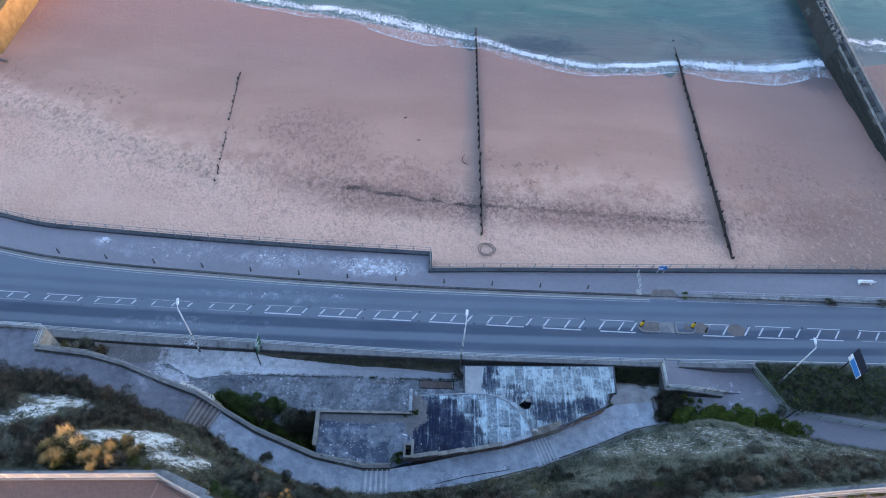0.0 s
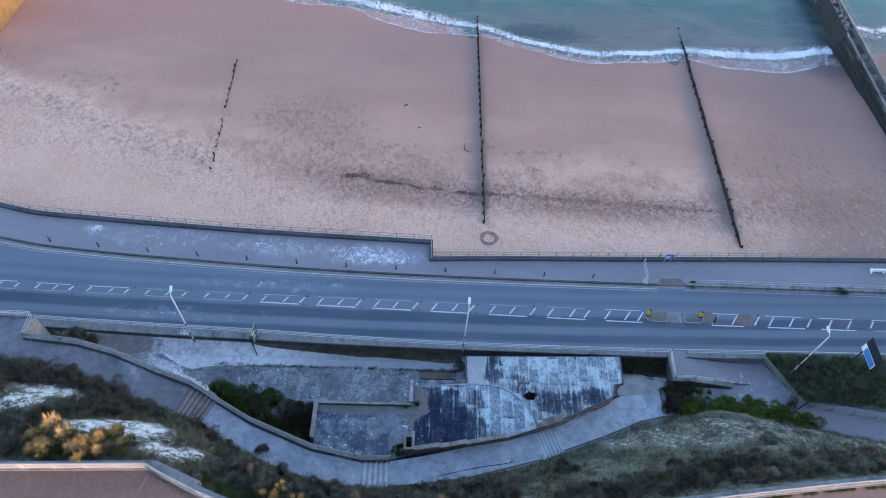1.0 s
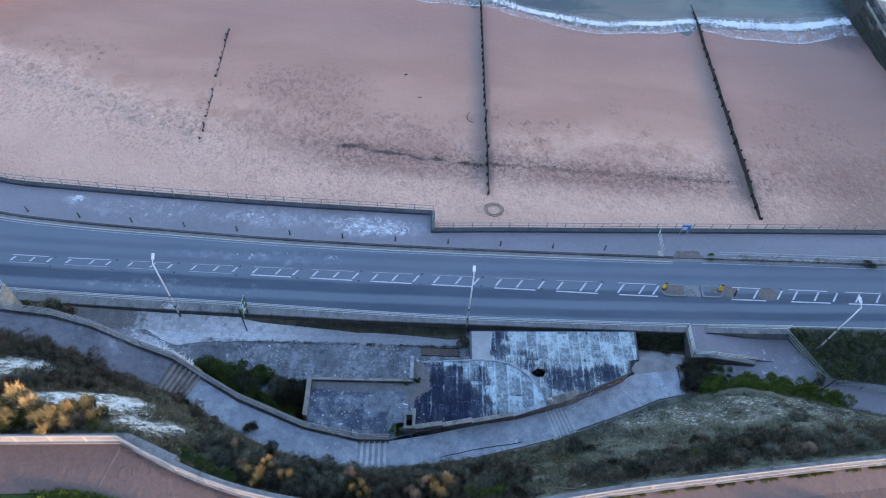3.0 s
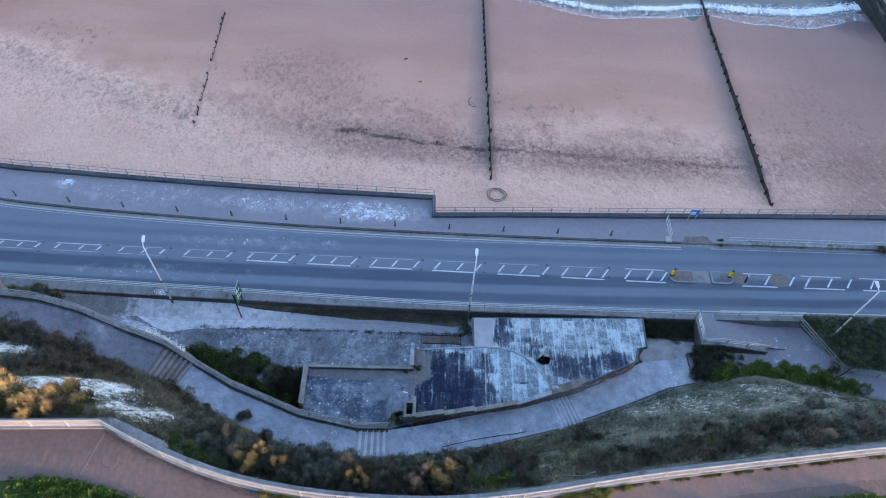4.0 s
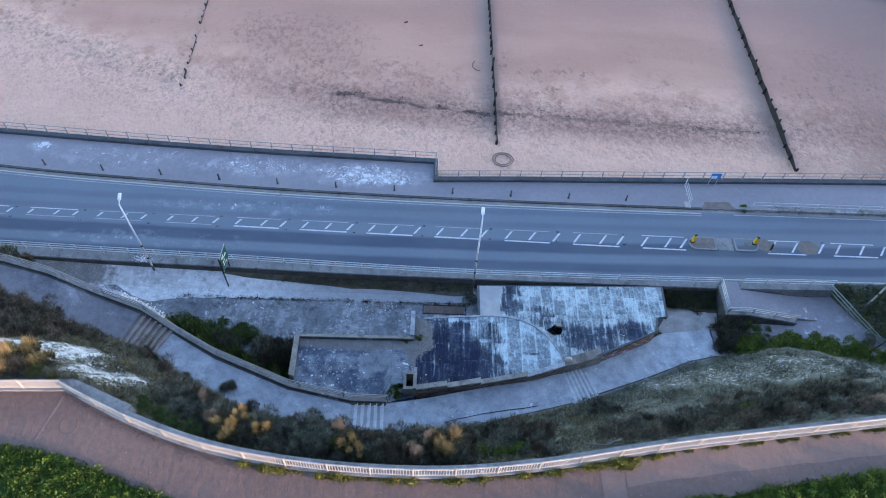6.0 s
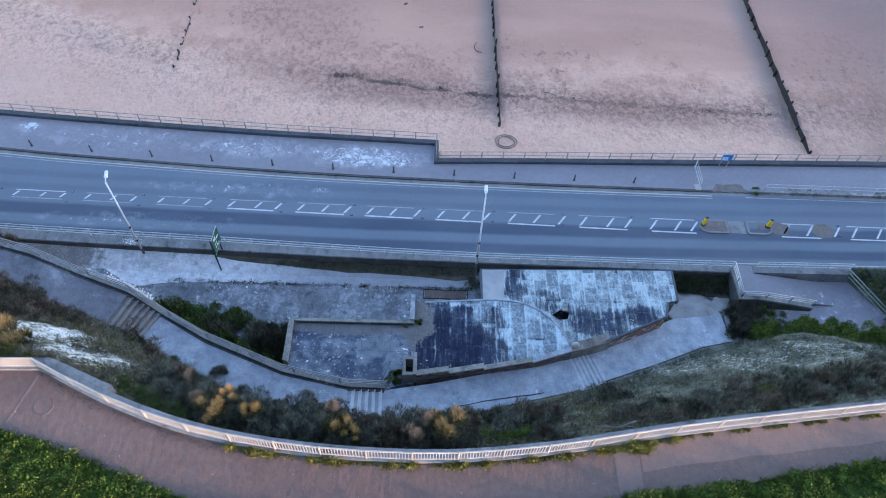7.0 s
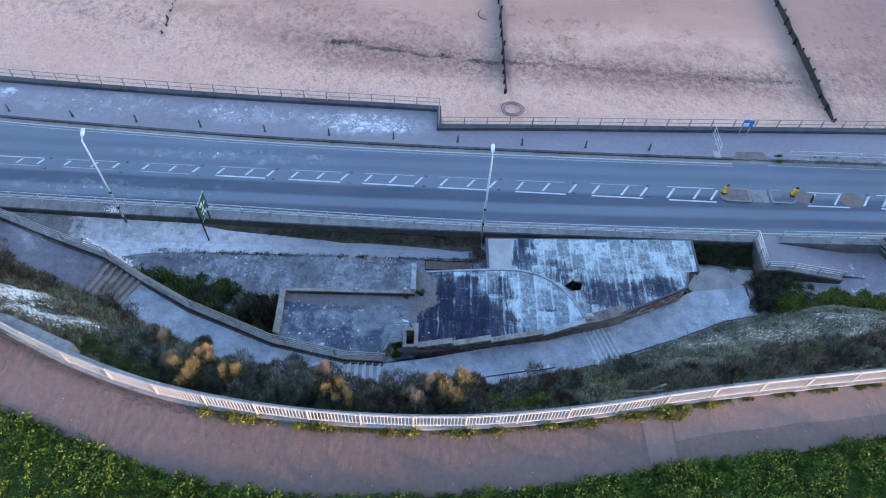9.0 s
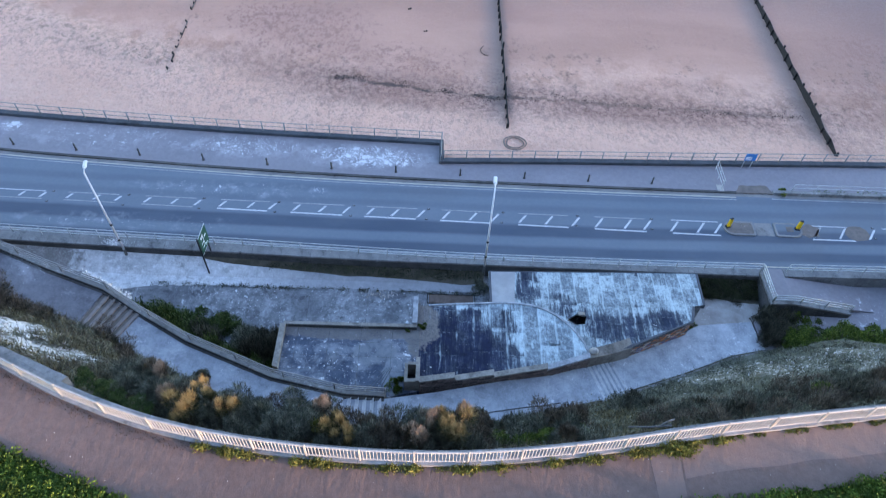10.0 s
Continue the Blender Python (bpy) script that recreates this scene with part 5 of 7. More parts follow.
structure("whitened_strip", plate("whitened_strip", uneven([(-22.6, 29.6), (-20.5, 30.0), (-18, 30.2), (-10.5, 30.3), (-2, 30.38), (4.3, 30.45), (4.3, 31.15), (-3, 31.3), (-11, 31.7), (-20, 31.9), (-27.2, 32.2), (-26.0, 31.2), (-24.2, 30.1)], 0.07, 11, 0.4), -1.192, -1.6, PALE), "whitened concrete strip covered in droppings", "floor")
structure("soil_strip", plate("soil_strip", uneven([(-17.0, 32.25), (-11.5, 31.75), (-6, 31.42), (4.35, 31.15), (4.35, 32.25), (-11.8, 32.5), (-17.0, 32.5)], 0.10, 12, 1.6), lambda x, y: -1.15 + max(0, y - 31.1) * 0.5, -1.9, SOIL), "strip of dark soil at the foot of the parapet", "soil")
structure("whitened_bank", plate("whitened_bank", uneven([(-34, 31.12), (-25.0, 31.1), (-23.0, 31.0), (-11.5, 31.1), (4.35, 31.1), (4.35, 32.2), (-11.5, 32.4), (-24, 32.7), (-34, 33.2)], 0.03, 15), lambda x, y: -1.186 + max(0, y - 31.1) * 0.5, -2.2, PALE), "sloping whitened concrete below the parapet", "floor")
structure("court_floor_west", plate("court_floor_west", uneven([(-60, 22), (-22.0, 22), (-22.2, 28.6), (-24.2, 30.0), (-26.6, 31.2), (-29.5, 33.2), (-60, 36)], 0.22, 17, 0.3), -1.195, -1.6, PAVING), "dark worn asphalt at the western end of the court", "floor")
structure("gravel_patch", plate("gravel_patch", uneven([(19.5, 27.9), (25.2, 28.3), (25.2, 30.3), (22.2, 30.9), (20.4, 30.6)], 0.1, 13), -1.19, -1.6, GRAVEL), "patch of pale gravel beside the shelter", "gravel")
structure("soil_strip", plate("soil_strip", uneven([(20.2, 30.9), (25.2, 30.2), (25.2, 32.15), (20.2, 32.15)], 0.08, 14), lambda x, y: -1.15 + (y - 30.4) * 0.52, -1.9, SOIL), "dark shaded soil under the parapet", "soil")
structure("floor_east", plate("floor_east", [(24.2, 24.0), (160, 20), (160, 28.0), (47.8, 27.0), (39.9, 28.2), (38.6, 28.4), (37.2, 30.2), (36.2, 32.6), (25.46, 32.6), (25.46, 28.6), (24.2, 28.6)], -0.97, -2.5, PAVING), "worn grey-purple asphalt of the lower path", "floor")
hatch_lid = thing("pit_cover", "rusty brown cover with a dark frame in the court floor", "cover")
part("plate", box("plate", (3.3, 0.75, 0.05), RUST, 0.01, (1.85, 29.75, -1.185)), hatch_lid)
for sx_, sy_, cx, cy in ((3.6, 0.06, 1.85, 30.17), (3.6, 0.06, 1.85, 29.33), (0.06, 0.78, 0.08, 29.75), (0.06, 0.78, 3.62, 29.75)):
    part("frame", box("frame", (sx_, sy_, 0.06), BLACK, 0.01, (cx, cy, -1.175)), hatch_lid)

rampz = lambda x: 0.12 - 1.04 * np.clip((x - 27.0) / 6.6, 0, 1)
structure("ramp", slab("ramp", [(x, 31.98, float(rampz(x))) for x in (25.46, 27.0, 30.0, 33.6)], [(x, 29.75, float(rampz(x))) for x in (25.46, 27.0, 30.0, 33.6)], -2.0, PAVING), "asphalt ramp from the road down to the lower path", "ramp")
structure("landing", plate("landing", [(25.46, 31.99), (27.09, 31.99), (27.09, 32.74), (25.46, 32.74)], 0.115, -1.6, PAVING), "short asphalt landing at the gap in the railing", "landing")
structure("ramp_wall", slab("ramp_wall", [(25.2, 29.74, 0.32), (27, 29.74, 0.32), (31.5, 29.60, -0.50)], [(25.2, 29.36, 0.32), (27, 29.36, 0.32), (31.5, 29.22, -0.50)], -2.0, WALL), "pale concrete wall along the ramp", "wall")
structure("ramp_wall", slab("ramp_wall", [(25.18, 29.75, 0.33), (25.18, 32.3, 0.33)], [(25.45, 29.75, 0.33), (25.45, 32.3, 0.33)], -2.0, WALL), "pale concrete wall at the head of the ramp", "wall")
# dark sheets carry the shade of the ramp wall's outer faces
structure("ramp_wall_face", slab("ramp_wall_face", [(25.2, 29.355, 0.20), (27, 29.355, 0.20), (31.4, 29.22, -0.62)], [(25.2, 29.32, 0.20), (27, 29.32, 0.20), (31.4, 29.185, -0.62)], -2.0, SHADE_DARK), "thin dark sheet for the shaded face of the ramp wall", "wall")
structure("ramp_wall_face", slab("ramp_wall_face", [(25.13, 29.4, 0.2), (25.13, 32.2, 0.2)], [(25.175, 29.4, 0.2), (25.175, 32.2, 0.2)], -2.0, SHADE_DARK), "thin dark sheet for the shaded wall face at the head of the ramp", "wall")
railing("ramp_railing", [(25.32, 32.3, 0.33), (25.32, 29.55, 0.33)], (0.25, 0.5, 0.75), 1.35, STEEL, "galvanised railing at the head of the ramp", 0.05, 0.045)
railing("ramp_railing", [(25.4, 29.55, 0.32), (27, 29.55, 0.32), (31.4, 29.42, -0.46)], (0.25, 0.5, 0.75), 2.0, STEEL, "galvanised railing along the ramp wall", 0.05, 0.045)
railing("path_railing", [(35.1, 32.3, -0.55), (36.6, 29.8, -0.85), (37.9, 27.7, -1.1), (39.6, 27.45, -1.15), (43.5, 26.8, -1.2), (47.2, 26.2, -1.2), (90, 25.9, -1.2)], (0.4, 0.75, 1.08), 2.1, GREEN_STEEL, "green-painted steel railing with three bars along the lower path", 0.05, 0.04)
bx = np.array([35.5, 36.6, 38.0, 39.6, 43.5, 48, 60, 90, 160.0])
by = np.array([32.2, 29.9, 27.9, 27.6, 27.0, 26.3, 26.0, 26.0, 26.6])
bv, bf = [], []
for x, y in zip(bx, by):
    top = float(kerb_s(x)) - 0.02
    for k in range(7):
        s = k / 6
        bv.append((x, top + (y - top) * s, 0.06 - 1.26 * s ** 1.2 + 0.12 * math.sin(x * 2.1 + 5 * s) * s * (1 - s)))
for i in range(len(bx) - 1):
    for k in range(6):
        bf.append((7 * i + k, 7 * i + k + 1, 7 * i + 8 + k, 7 * i + 7 + k))
structure("bank", mesh_of("bank", bv, bf, SLOPE, True), "rough grassy bank between road and lower path", "bank")
leaning = thing("stake", "thin dark stake leaning by the path railing", "stake")
part("shaft", tube("shaft", [(36.5, 26.6, -1.15), (38.6, 27.7, 0.35)], 0.06, TIMBER), leaning)

# ---- the footpath down the cliff ----
# stations: north edge, south edge, height
STATIONS = [(-35.0, 28.3, -35.3, 25.6, 6.65), (-30.3, 28.0, -30.8, 25.2, 6.3), (-27.0, 27.25, -27.8, 24.7, 6.05), (-23.5, 26.0, -24.7, 23.6, 5.7),
            (-20.0, 24.95, -20.9, 22.4, 5.25), (-17.8, 23.95, -18.8, 21.9, 4.25), (-14.5, 22.25, -15.8, 20.2, 3.95), (-9.1, 20.25, -9.7, 17.8, 3.5),
            (-4.7, 19.5, -4.75, 17.2, 3.1), (-2.5, 19.8, -2.4, 17.5, 2.2), (0.8, 20.55, 1.0, 18.0, 1.85), (4.2, 21.5, 4.6, 18.7, 1.5), (10.8, 23.3, 11.6, 20.8, 0.75), (12.8, 24.2, 13.7, 21.9, 0.0),
            (16.2, 25.95, 17.9, 23.6, -0.45), (20.0, 28.0, 21.9, 25.4, -0.85), (23.9, 28.5, 24.4, 26.0, -0.9)]


def ramp_run(i, j, label):
    L = [(s[0], s[1], s[4]) for s in STATIONS[i:j + 1]]
    R = [(s[2], s[3], s[4]) for s in STATIONS[i:j + 1]]
    structure("footpath", slab("footpath", L, R, -2.2, WHITE_PATH if i > 12 else PATHWAY if i else DARK_PATH), label, "footpath")


def stairs(i, n, label):
    a, b = STATIONS[i], STATIONS[i + 1]
    st = thing("stairs", label, "stairs", kind="structure")
    for k in range(n):
        s0, s1 = k / n, (k + 1) / n
        z = a[4] + (b[4] - a[4]) * (k + 1) / (n + 1)
        p = [(a[c] + (b[c] - a[c]) * s) for s in (s0, s1) for c in (0, 1, 2, 3)]
        part("step", slab("step", [(p[0], p[1], z), (p[4], p[5], z)], [(p[2], p[3], z), (p[6], p[7], z)], -2.0, TREAD if n == 6 and i < 6 else PATHWAY), st)
        dx, dy = (p[4] - p[0]) * 0.45, (p[5] - p[1]) * 0.45
        part("nosing", slab("nosing", [(p[4] - dx, p[5] - dy, z + 0.012), (p[4] + 0.02, p[5] + 0.01, z + 0.012)], [(p[6] - dx, p[7] - dy, z + 0.012), (p[6] + 0.02, p[7] + 0.01, z + 0.012)], z - 0.08, NOSING if i > 6 else TREAD_EDGE), st, "worn pale nosing")


structure("footpath", plate("footpath", [(-90, 24.0), (-35.31, 25.6), (-35.01, 28.3), (-35.05, 30.35), (-60, 31.0), (-90, 32.5)], 6.65, -2.0, DARK_PATH), "wide concrete platform at the upper end of the footpath", "footpath")
ramp_run(0, 4, "bluish concrete footpath going down along the cliff")
stairs(4, 6, "six broad concrete steps in the footpath")
ramp_run(5, 8, "bluish concrete footpath between two flights of steps")
stairs(8, 5, "five concrete steps with pale nosings in the footpath")
ramp_run(9, 12, "bluish concrete footpath along the wall of the shelter")
stairs(12, 6, "six narrow concrete steps beside the painted wall")
ramp_run(13, 16, "whitened concrete footpath curving down to the gravel")
low_edge = [(s[2], s[3], s[4]) for s in STATIONS[13:]]
for run, note in ((low_edge, "narrow pale kerb along the lower footpath"), ([(STATIONS[i][2], STATIONS[i][3], STATIONS[i][4]) for i in (9, 10, 11, 12)], "narrow weathered kerb along the footpath")):
    structure("path_kerb", slab("path_kerb", [(x - 0.03, y + 0.04, z + 0.10) for x, y, z in run], [(x + 0.09, y - 0.16, z + 0.10) for x, y, z in run], [z - 0.3 for x, y, z in run], KERB), note, "kerb")
    structure("path_gap", slab("path_gap", [(x - 0.09, y + 0.16, z + 0.014) for x, y, z in run], [(x - 0.032, y + 0.045, z + 0.014) for x, y, z in run], [z - 0.3 for x, y, z in run], SOIL), "dark weedy gap beside the kerb", "seam")
crack = [(1.9, 18.75), (2.7, 19.0), (3.5, 19.25), (4.5, 19.55), (5.6, 19.78), (6.7, 20.02), (7.7, 20.2), (8.8, 20.5)]
path_z = lambda x: np.interp(x, [1.0, 4.6, 11.6], [1.85, 1.5, 0.75]) + 0.02
structure("path_seam", slab("path_seam", [(x, y + 0.025 + 0.03 * math.sin(5 * x), float(path_z(x)) + 0.015) for x, y in crack], [(x, y - 0.025 + 0.02 * math.sin(5 * x), float(path_z(x)) + 0.015) for x, y in crack], 0.0, BLACK), "dark weedy crack along the edge slabs of the footpath", "seam")
edge_pts = [(s[0], s[1], s[4] + 0.24) for s in STATIONS[:9]] + [(-2.3, 19.85, 2.5)]
outer = [(x + 0.09, y + 0.28, z) for x, y, z in edge_pts]
structure("path_wall", slab("path_wall", outer, [(x, y + 0.01, z) for x, y, z in edge_pts], -1.6, WALL), "concrete retaining wall with a coping along the footpath", "wall")
# shadow line along the wall: a dark inner sheet and a strip at its foot
structure("path_wall_face", slab("path_wall_face", [(x, y + 0.008, z - 0.03) for x, y, z in edge_pts], [(x - 0.01, y - 0.03, z - 0.03) for x, y, z in edge_pts], [z - 0.5 for x, y, z in edge_pts], SHADE_DARK), "dark sheet for the shaded inner face of the footpath wall", "wall")
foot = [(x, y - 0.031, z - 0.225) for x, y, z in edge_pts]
structure("path_foot_shade", slab("path_foot_shade", foot, [(x - 0.04, y - 0.13 - 0.03 * math.sin(2.3 * i), z) for i, (x, y, z) in enumerate(foot)], [z - 0.2 for x, y, z in foot], SHADE_DARK), "dark strip of painted shade at the foot of the footpath wall", "gutter")
railing("path_railing", [(x + 0.05, y + 0.17, z) for x, y, z in edge_pts], (0.22, 0.46, 0.72), 3.1, RAIL, "grey railing with three bars on the footpath wall", 0.05, 0.038)
structure("path_wall", slab("path_wall", [(-90, 32.8, 6.9), (-60, 31.3, 6.9), (-34.9, 30.65, 6.9)], [(-90, 32.5, 6.9), (-60, 31.0, 6.9), (-34.9, 30.36, 6.9)], -1.6, WALL), "concrete wall at the edge of the platform", "wall")
structure("path_wall", slab("path_wall", [(-35.0, 30.35, 6.9), (-34.95, 28.65, 6.9)], [(-34.7, 30.35, 6.9), (-34.65, 28.65, 6.9)], -1.6, TAN), "short tan wall at the end of the platform", "wall")
railing("path_railing", [(-88, 32.6, 6.9), (-60, 31.15, 6.9), (-34.85, 30.5, 6.9), (-34.8, 28.55, 6.9)], (0.22, 0.46, 0.72), 3.0, GREY_STEEL, "grey railing with three bars round the platform", 0.045, 0.035)

# ---- the derelict shelter ----
shelter = thing("shelter", "derelict concrete seafront shelter with tarred flat roofs and stained walls", "shelter")
curve_rim = [(0.2, 27.3), (2.2, 27.5), (4.7, 27.7), (6.3, 27.75), (7.4, 27.6), (8.3, 27.3), (9.1, 26.8), (9.8, 26.15), (10.35, 25.4), (10.75, 24.7), (10.95, 24.0), (10.9, 23.6)]
part("terrace", plate("terrace", [(-9.35, 25.3), (-9.2, 20.75), (-6.5, 20.2), (-4.6, 19.95), (-2.3, 20.2), (-0.35, 20.7), (-0.35, 27.4), (-0.8, 27.4), (-0.8, 25.3)], 1.6, -1.6, TAR_T), shelter, "dark tarred terrace with pale droppings")
part("west_roof", plate("west_roof", curve_rim + [(8.0, 22.8), (4.2, 21.8), (-0.34, 20.7), (-0.34, 27.3)], 1.6, -1.6, TAR_W), shelter, "dark tarred flat roof with white wash run down it")
rim_in = []
for i, p in enumerate(curve_rim):
    a, b = curve_rim[max(0, i - 1)], curve_rim[min(len(curve_rim) - 1, i + 1)]
    d = Vector((b[0] - a[0], b[1] - a[1])).normalized()
    rim_in.append((p[0] + d.y * 0.13, p[1] - d.x * 0.13))
part("roof_rim", slab("roof_rim", [(x, y, 1.67) for x, y in curve_rim], [(x, y, 1.67) for x, y in rim_in], 1.55, RIM), shelter, "curved white rim of the roof")
part("low_wall", slab("low_wall", [(-9.4, 25.42, 1.88), (-0.55, 25.52, 1.88)], [(-9.4, 25.20, 1.88), (-0.55, 25.28, 1.88)], 1.0, TAN), shelter, "low tan wall with a worn coping")
# the low wall's south face is in shadow; this sheet darkens it
part("wall_face", slab("wall_face", [(-9.1, 25.198, 1.84), (-0.55, 25.278, 1.84)], [(-9.1, 25.15, 1.84), (-0.55, 25.23, 1.84)], 1.0, SHADE_DARK), shelter, "dark sheet for the shaded face of the low wall")
part("low_wall", slab("low_wall", [(-9.62, 22.0, 1.95), (-9.62, 25.19, 1.95)], [(-9.25, 21.9, 1.95), (-9.25, 25.19, 1.95)], -1.5, TAN), shelter, "low tan wall with a worn coping")
part("low_wall", slab("low_wall", [(-0.85, 25.53, 2.05), (-0.85, 27.65, 2.05)], [(-0.52, 25.53, 2.05), (-0.52, 27.65, 2.05)], 1.0, RIM), shelter, "short wall with flaking white paint")
booth = [((-1.15, 20.75, -0.95, 22.05), 2.75), ((-0.45, 20.75, -0.2, 22.4), 2.95), ((-0.95, 20.75, -0.45, 20.97), 2.8), ((-0.95, 21.85, -0.45, 22.05), 2.95)]
for (xa, ya, xb, yb), z in booth:
    part("booth_wall", slab("booth_wall", [(xa, yb, z), (xb, yb, z)], [(xa, ya, z), (xb, ya, z)], 1.0, TAN), shelter, "tan wall of the open stair booth")
# black plate on the floor paints the dark interior of the booth
part("booth_floor", box("booth_floor", (0.5, 0.9, 0.05), BLACK, 0, (-0.7, 21.4, 1.63)), shelter, "black plate for the shaded inside of the booth")
for k in range(4):
    part("joint_line", slab("joint_line", [(-3.6 + 0.28 * k, 20.6, 1.607), (-2.35 + 0.1 * k, 22.3, 1.607)], [(-3.55 + 0.28 * k, 20.6, 1.607), (-2.31 + 0.1 * k, 22.3, 1.607)], 1.55, SEAWALL), shelter, "dark joint line in the terrace")
part("drain_step", box("drain_step", (0.8, 0.35, 0.16), TAR_W, 0.06, (8.7, 24.6, 1.66)), shelter, "tarred upstand on the roof")
wall_rng = random.Random(8)
stone_mesh = {w: box("stone", (w, 0.10, 0.165), RUBBLE, 0.012) for w in (0.34, 0.44, 0.54)}
for xa, xb, z, yy in ((-0.2, 2.0, 2.95, None), (2.0, 4.5, 2.55, None), (4.5, 8.0, 2.2, None), (8.0, 10.9, 2.0, None)):
    f = spline((-1.0, 20.52), (4.2, 21.52), (10.8, 23.32), (12, 23.9))
    L = [(xa, float(f(xa)) + 0.32), (xb, float(f(xb)) + 0.32)]
    R = [(xa, float(f(xa)) + 0.02), (xb, float(f(xb)) + 0.02)]
    part("parapet", slab("parapet", [(*p, z - 0.14) for p in L], [(*p, z - 0.14) for p in R], -1.0, BRICK), shelter, "dark old brick parapet")
    course = 0
    while z - 0.30 - 0.19 * course > float(np.interp(xa, [-0.2, 4.4, 11], [2.0, 1.5, 0.8])) - 0.05:
        sx = xa + 0.05 + 0.2 * (course % 2)
        while sx < xb - 0.25:
            wide = wall_rng.choice((0.34, 0.44, 0.54))
            zc = z - 0.24 - 0.19 * course
            sy = float(f(sx + wide / 2)) + 0.03
            lean = math.atan2(float(f(sx + wide)) - float(f(sx)), wide)
            if zc > float(np.interp(sx, [-0.2, 4.4, 11], [2.0, 1.5, 0.8])):
                part("stone", stone_mesh[wide], shelter, "", pose(sx + wide / 2, sy - wall_rng.uniform(0, 0.02), zc, wall_rng.uniform(-3, 3), 0, math.degrees(lean)))
            sx += wide + 0.03
        course += 1
    part("coping", slab("coping", [(L[0][0], L[0][1] + 0.04, z), (L[1][0] - 0.01, L[1][1] + 0.04, z)], [(R[0][0], R[0][1] - 0.04, z), (R[1][0] - 0.01, R[1][1] - 0.04, z)], z - 0.14, TAN if xb < 8.5 else RIM), shelter, "worn coping")
e_roof = [(4.5, 31.05), (20.1, 31.6), (19.95, 28.55), (19.15, 28.4), (18.8, 27.05), (14.1, 24.75), (11.9, 23.95), (11.12, 23.95), (10.95, 24.75), (10.55, 25.5), (10.0, 26.25), (9.25, 26.95), (8.4, 27.45), (7.45, 27.78), (6.3, 27.92), (4.5, 27.85)]
fall = lambda x, y: 0.75 + (31.2 - y) * 0.075
e_hole = uneven([(9.85, 26.8), (10.3, 26.4), (11.05, 26.5), (11.25, 27.15), (10.6, 27.4)], 0.02, 31, 0.25)
part("east_roof", plate("east_roof", e_roof, fall, lambda x, y: fall(x, y) - 0.16, TAR_E, e_hole), shelter, "whitewashed tarred roof with a hole broken through it")
part("bare_felt", plate("bare_felt", [(4.52, 27.9), (6.25, 27.95), (6.45, 31.05), (4.52, 31.0)], lambda x, y: fall(x, y) + 0.006, lambda x, y: fall(x, y) - 0.1, BARE), shelter, "bare grey roofing felt")
inner = Vector((12, 28.3))
for i in range(len(e_roof)):
    a, b = e_roof[i], e_roof[(i + 1) % len(e_roof)]
    da, db = (Vector(a) - inner).normalized() * 0.22, (Vector(b) - inner).normalized() * 0.22
    za, zb = fall(*a), fall(*b)
    face = i in (4, 5)
    part("wall", slab("wall", [(a[0] - da.x, a[1] - da.y, za - 0.17), (b[0] - db.x, b[1] - db.y, zb - 0.17)], [(a[0] - 2.2 * da.x, a[1] - 2.2 * da.y, za - 0.17), (b[0] - 2.2 * db.x, b[1] - 2.2 * db.y, zb - 0.17)], -1.5, GRAFFITI if face else WALL), shelter, "wall covered in faded spray paint" if face else "")
    if i in (0, 1, 2, 3, 4, 5, 15):
        part("roof_edge", slab("roof_edge", [(a[0], a[1], za + 0.03), (b[0], b[1], zb + 0.03)], [(a[0] - da.x * 0.8, a[1] - da.y * 0.8, za + 0.03), (b[0] - db.x * 0.8, b[1] - db.y * 0.8, zb + 0.03)], za - 0.2, EDGE), shelter, "dark metal roof edge")
part("painted_wall", slab("painted_wall", [(14.0, 25.0, 0.95), (18.6, 27.25, 0.85)], [(14.1, 24.80, 0.95), (18.7, 27.05, 0.85)], -1.2, GRAFFITI), shelter, "wall covered in faded spray paint")
part("ledge", slab("ledge", [(11.0, 24.15, 1.75), (12.4, 24.65, 1.62), (13.9, 25.3, 1.45)], [(11.0, 23.55, 1.55), (12.5, 24.05, 1.35), (14.1, 24.7, 1.15)], -0.6, TAN), shelter, "broken tan ledge above the steps")
part("boulder", box("boulder", (0.6, 0.45, 0.4), CONCRETE, 0.15, (11.25, 24.0, 1.75)), shelter, "rounded lump of concrete")
part("roof_debris", box("roof_debris", (0.45, 0.3, 0.1), TAN, 0.03, (10.9, 27.35, 1.1)), shelter, "tan debris beside the hole")

# ---- cliff slope, promenade, lawn ----
rail_w = spline((-160, 11.5), (-60, 13.2), (-28, 14.1), (-17.7, 14.45))
rail_e = spline((-17.7, 14.45), (-14.4, 12.95), (-10.3, 11.6), (-6.3, 10.9), (-2.3, 10.6), (1.7, 10.62), (5.8, 11.05), (11.7, 12.1), (19.3, 13.2), (30, 14.6), (60, 16.4), (320, 16.4))
grass_edge = spline((-160, 9), (-60, 10.6), (-24, 11.2), (-18.6, 11.35), (-15.8, 10.7), (-12.3, 9.5), (-8.2, 8.3), (-4.7, 7.85), (1.4, 8.0), (5.2, 8.38), (10, 9.33), (14.5, 9.95), (18.5, 10.7), (30, 12.25), (60, 14), (320, 14))


def rail_y(x):
    return np.where(np.asarray(x) < -17.7, rail_w(x), rail_e(x))


toe_y = spline((-160, 23.5), (-60, 24.6), *[(s[2], s[3] + 0.05) for s in STATIONS], (29, 27.7), (33, 27.2), (37, 26.1), (47, 24.4), (60, 24), (320, 24))
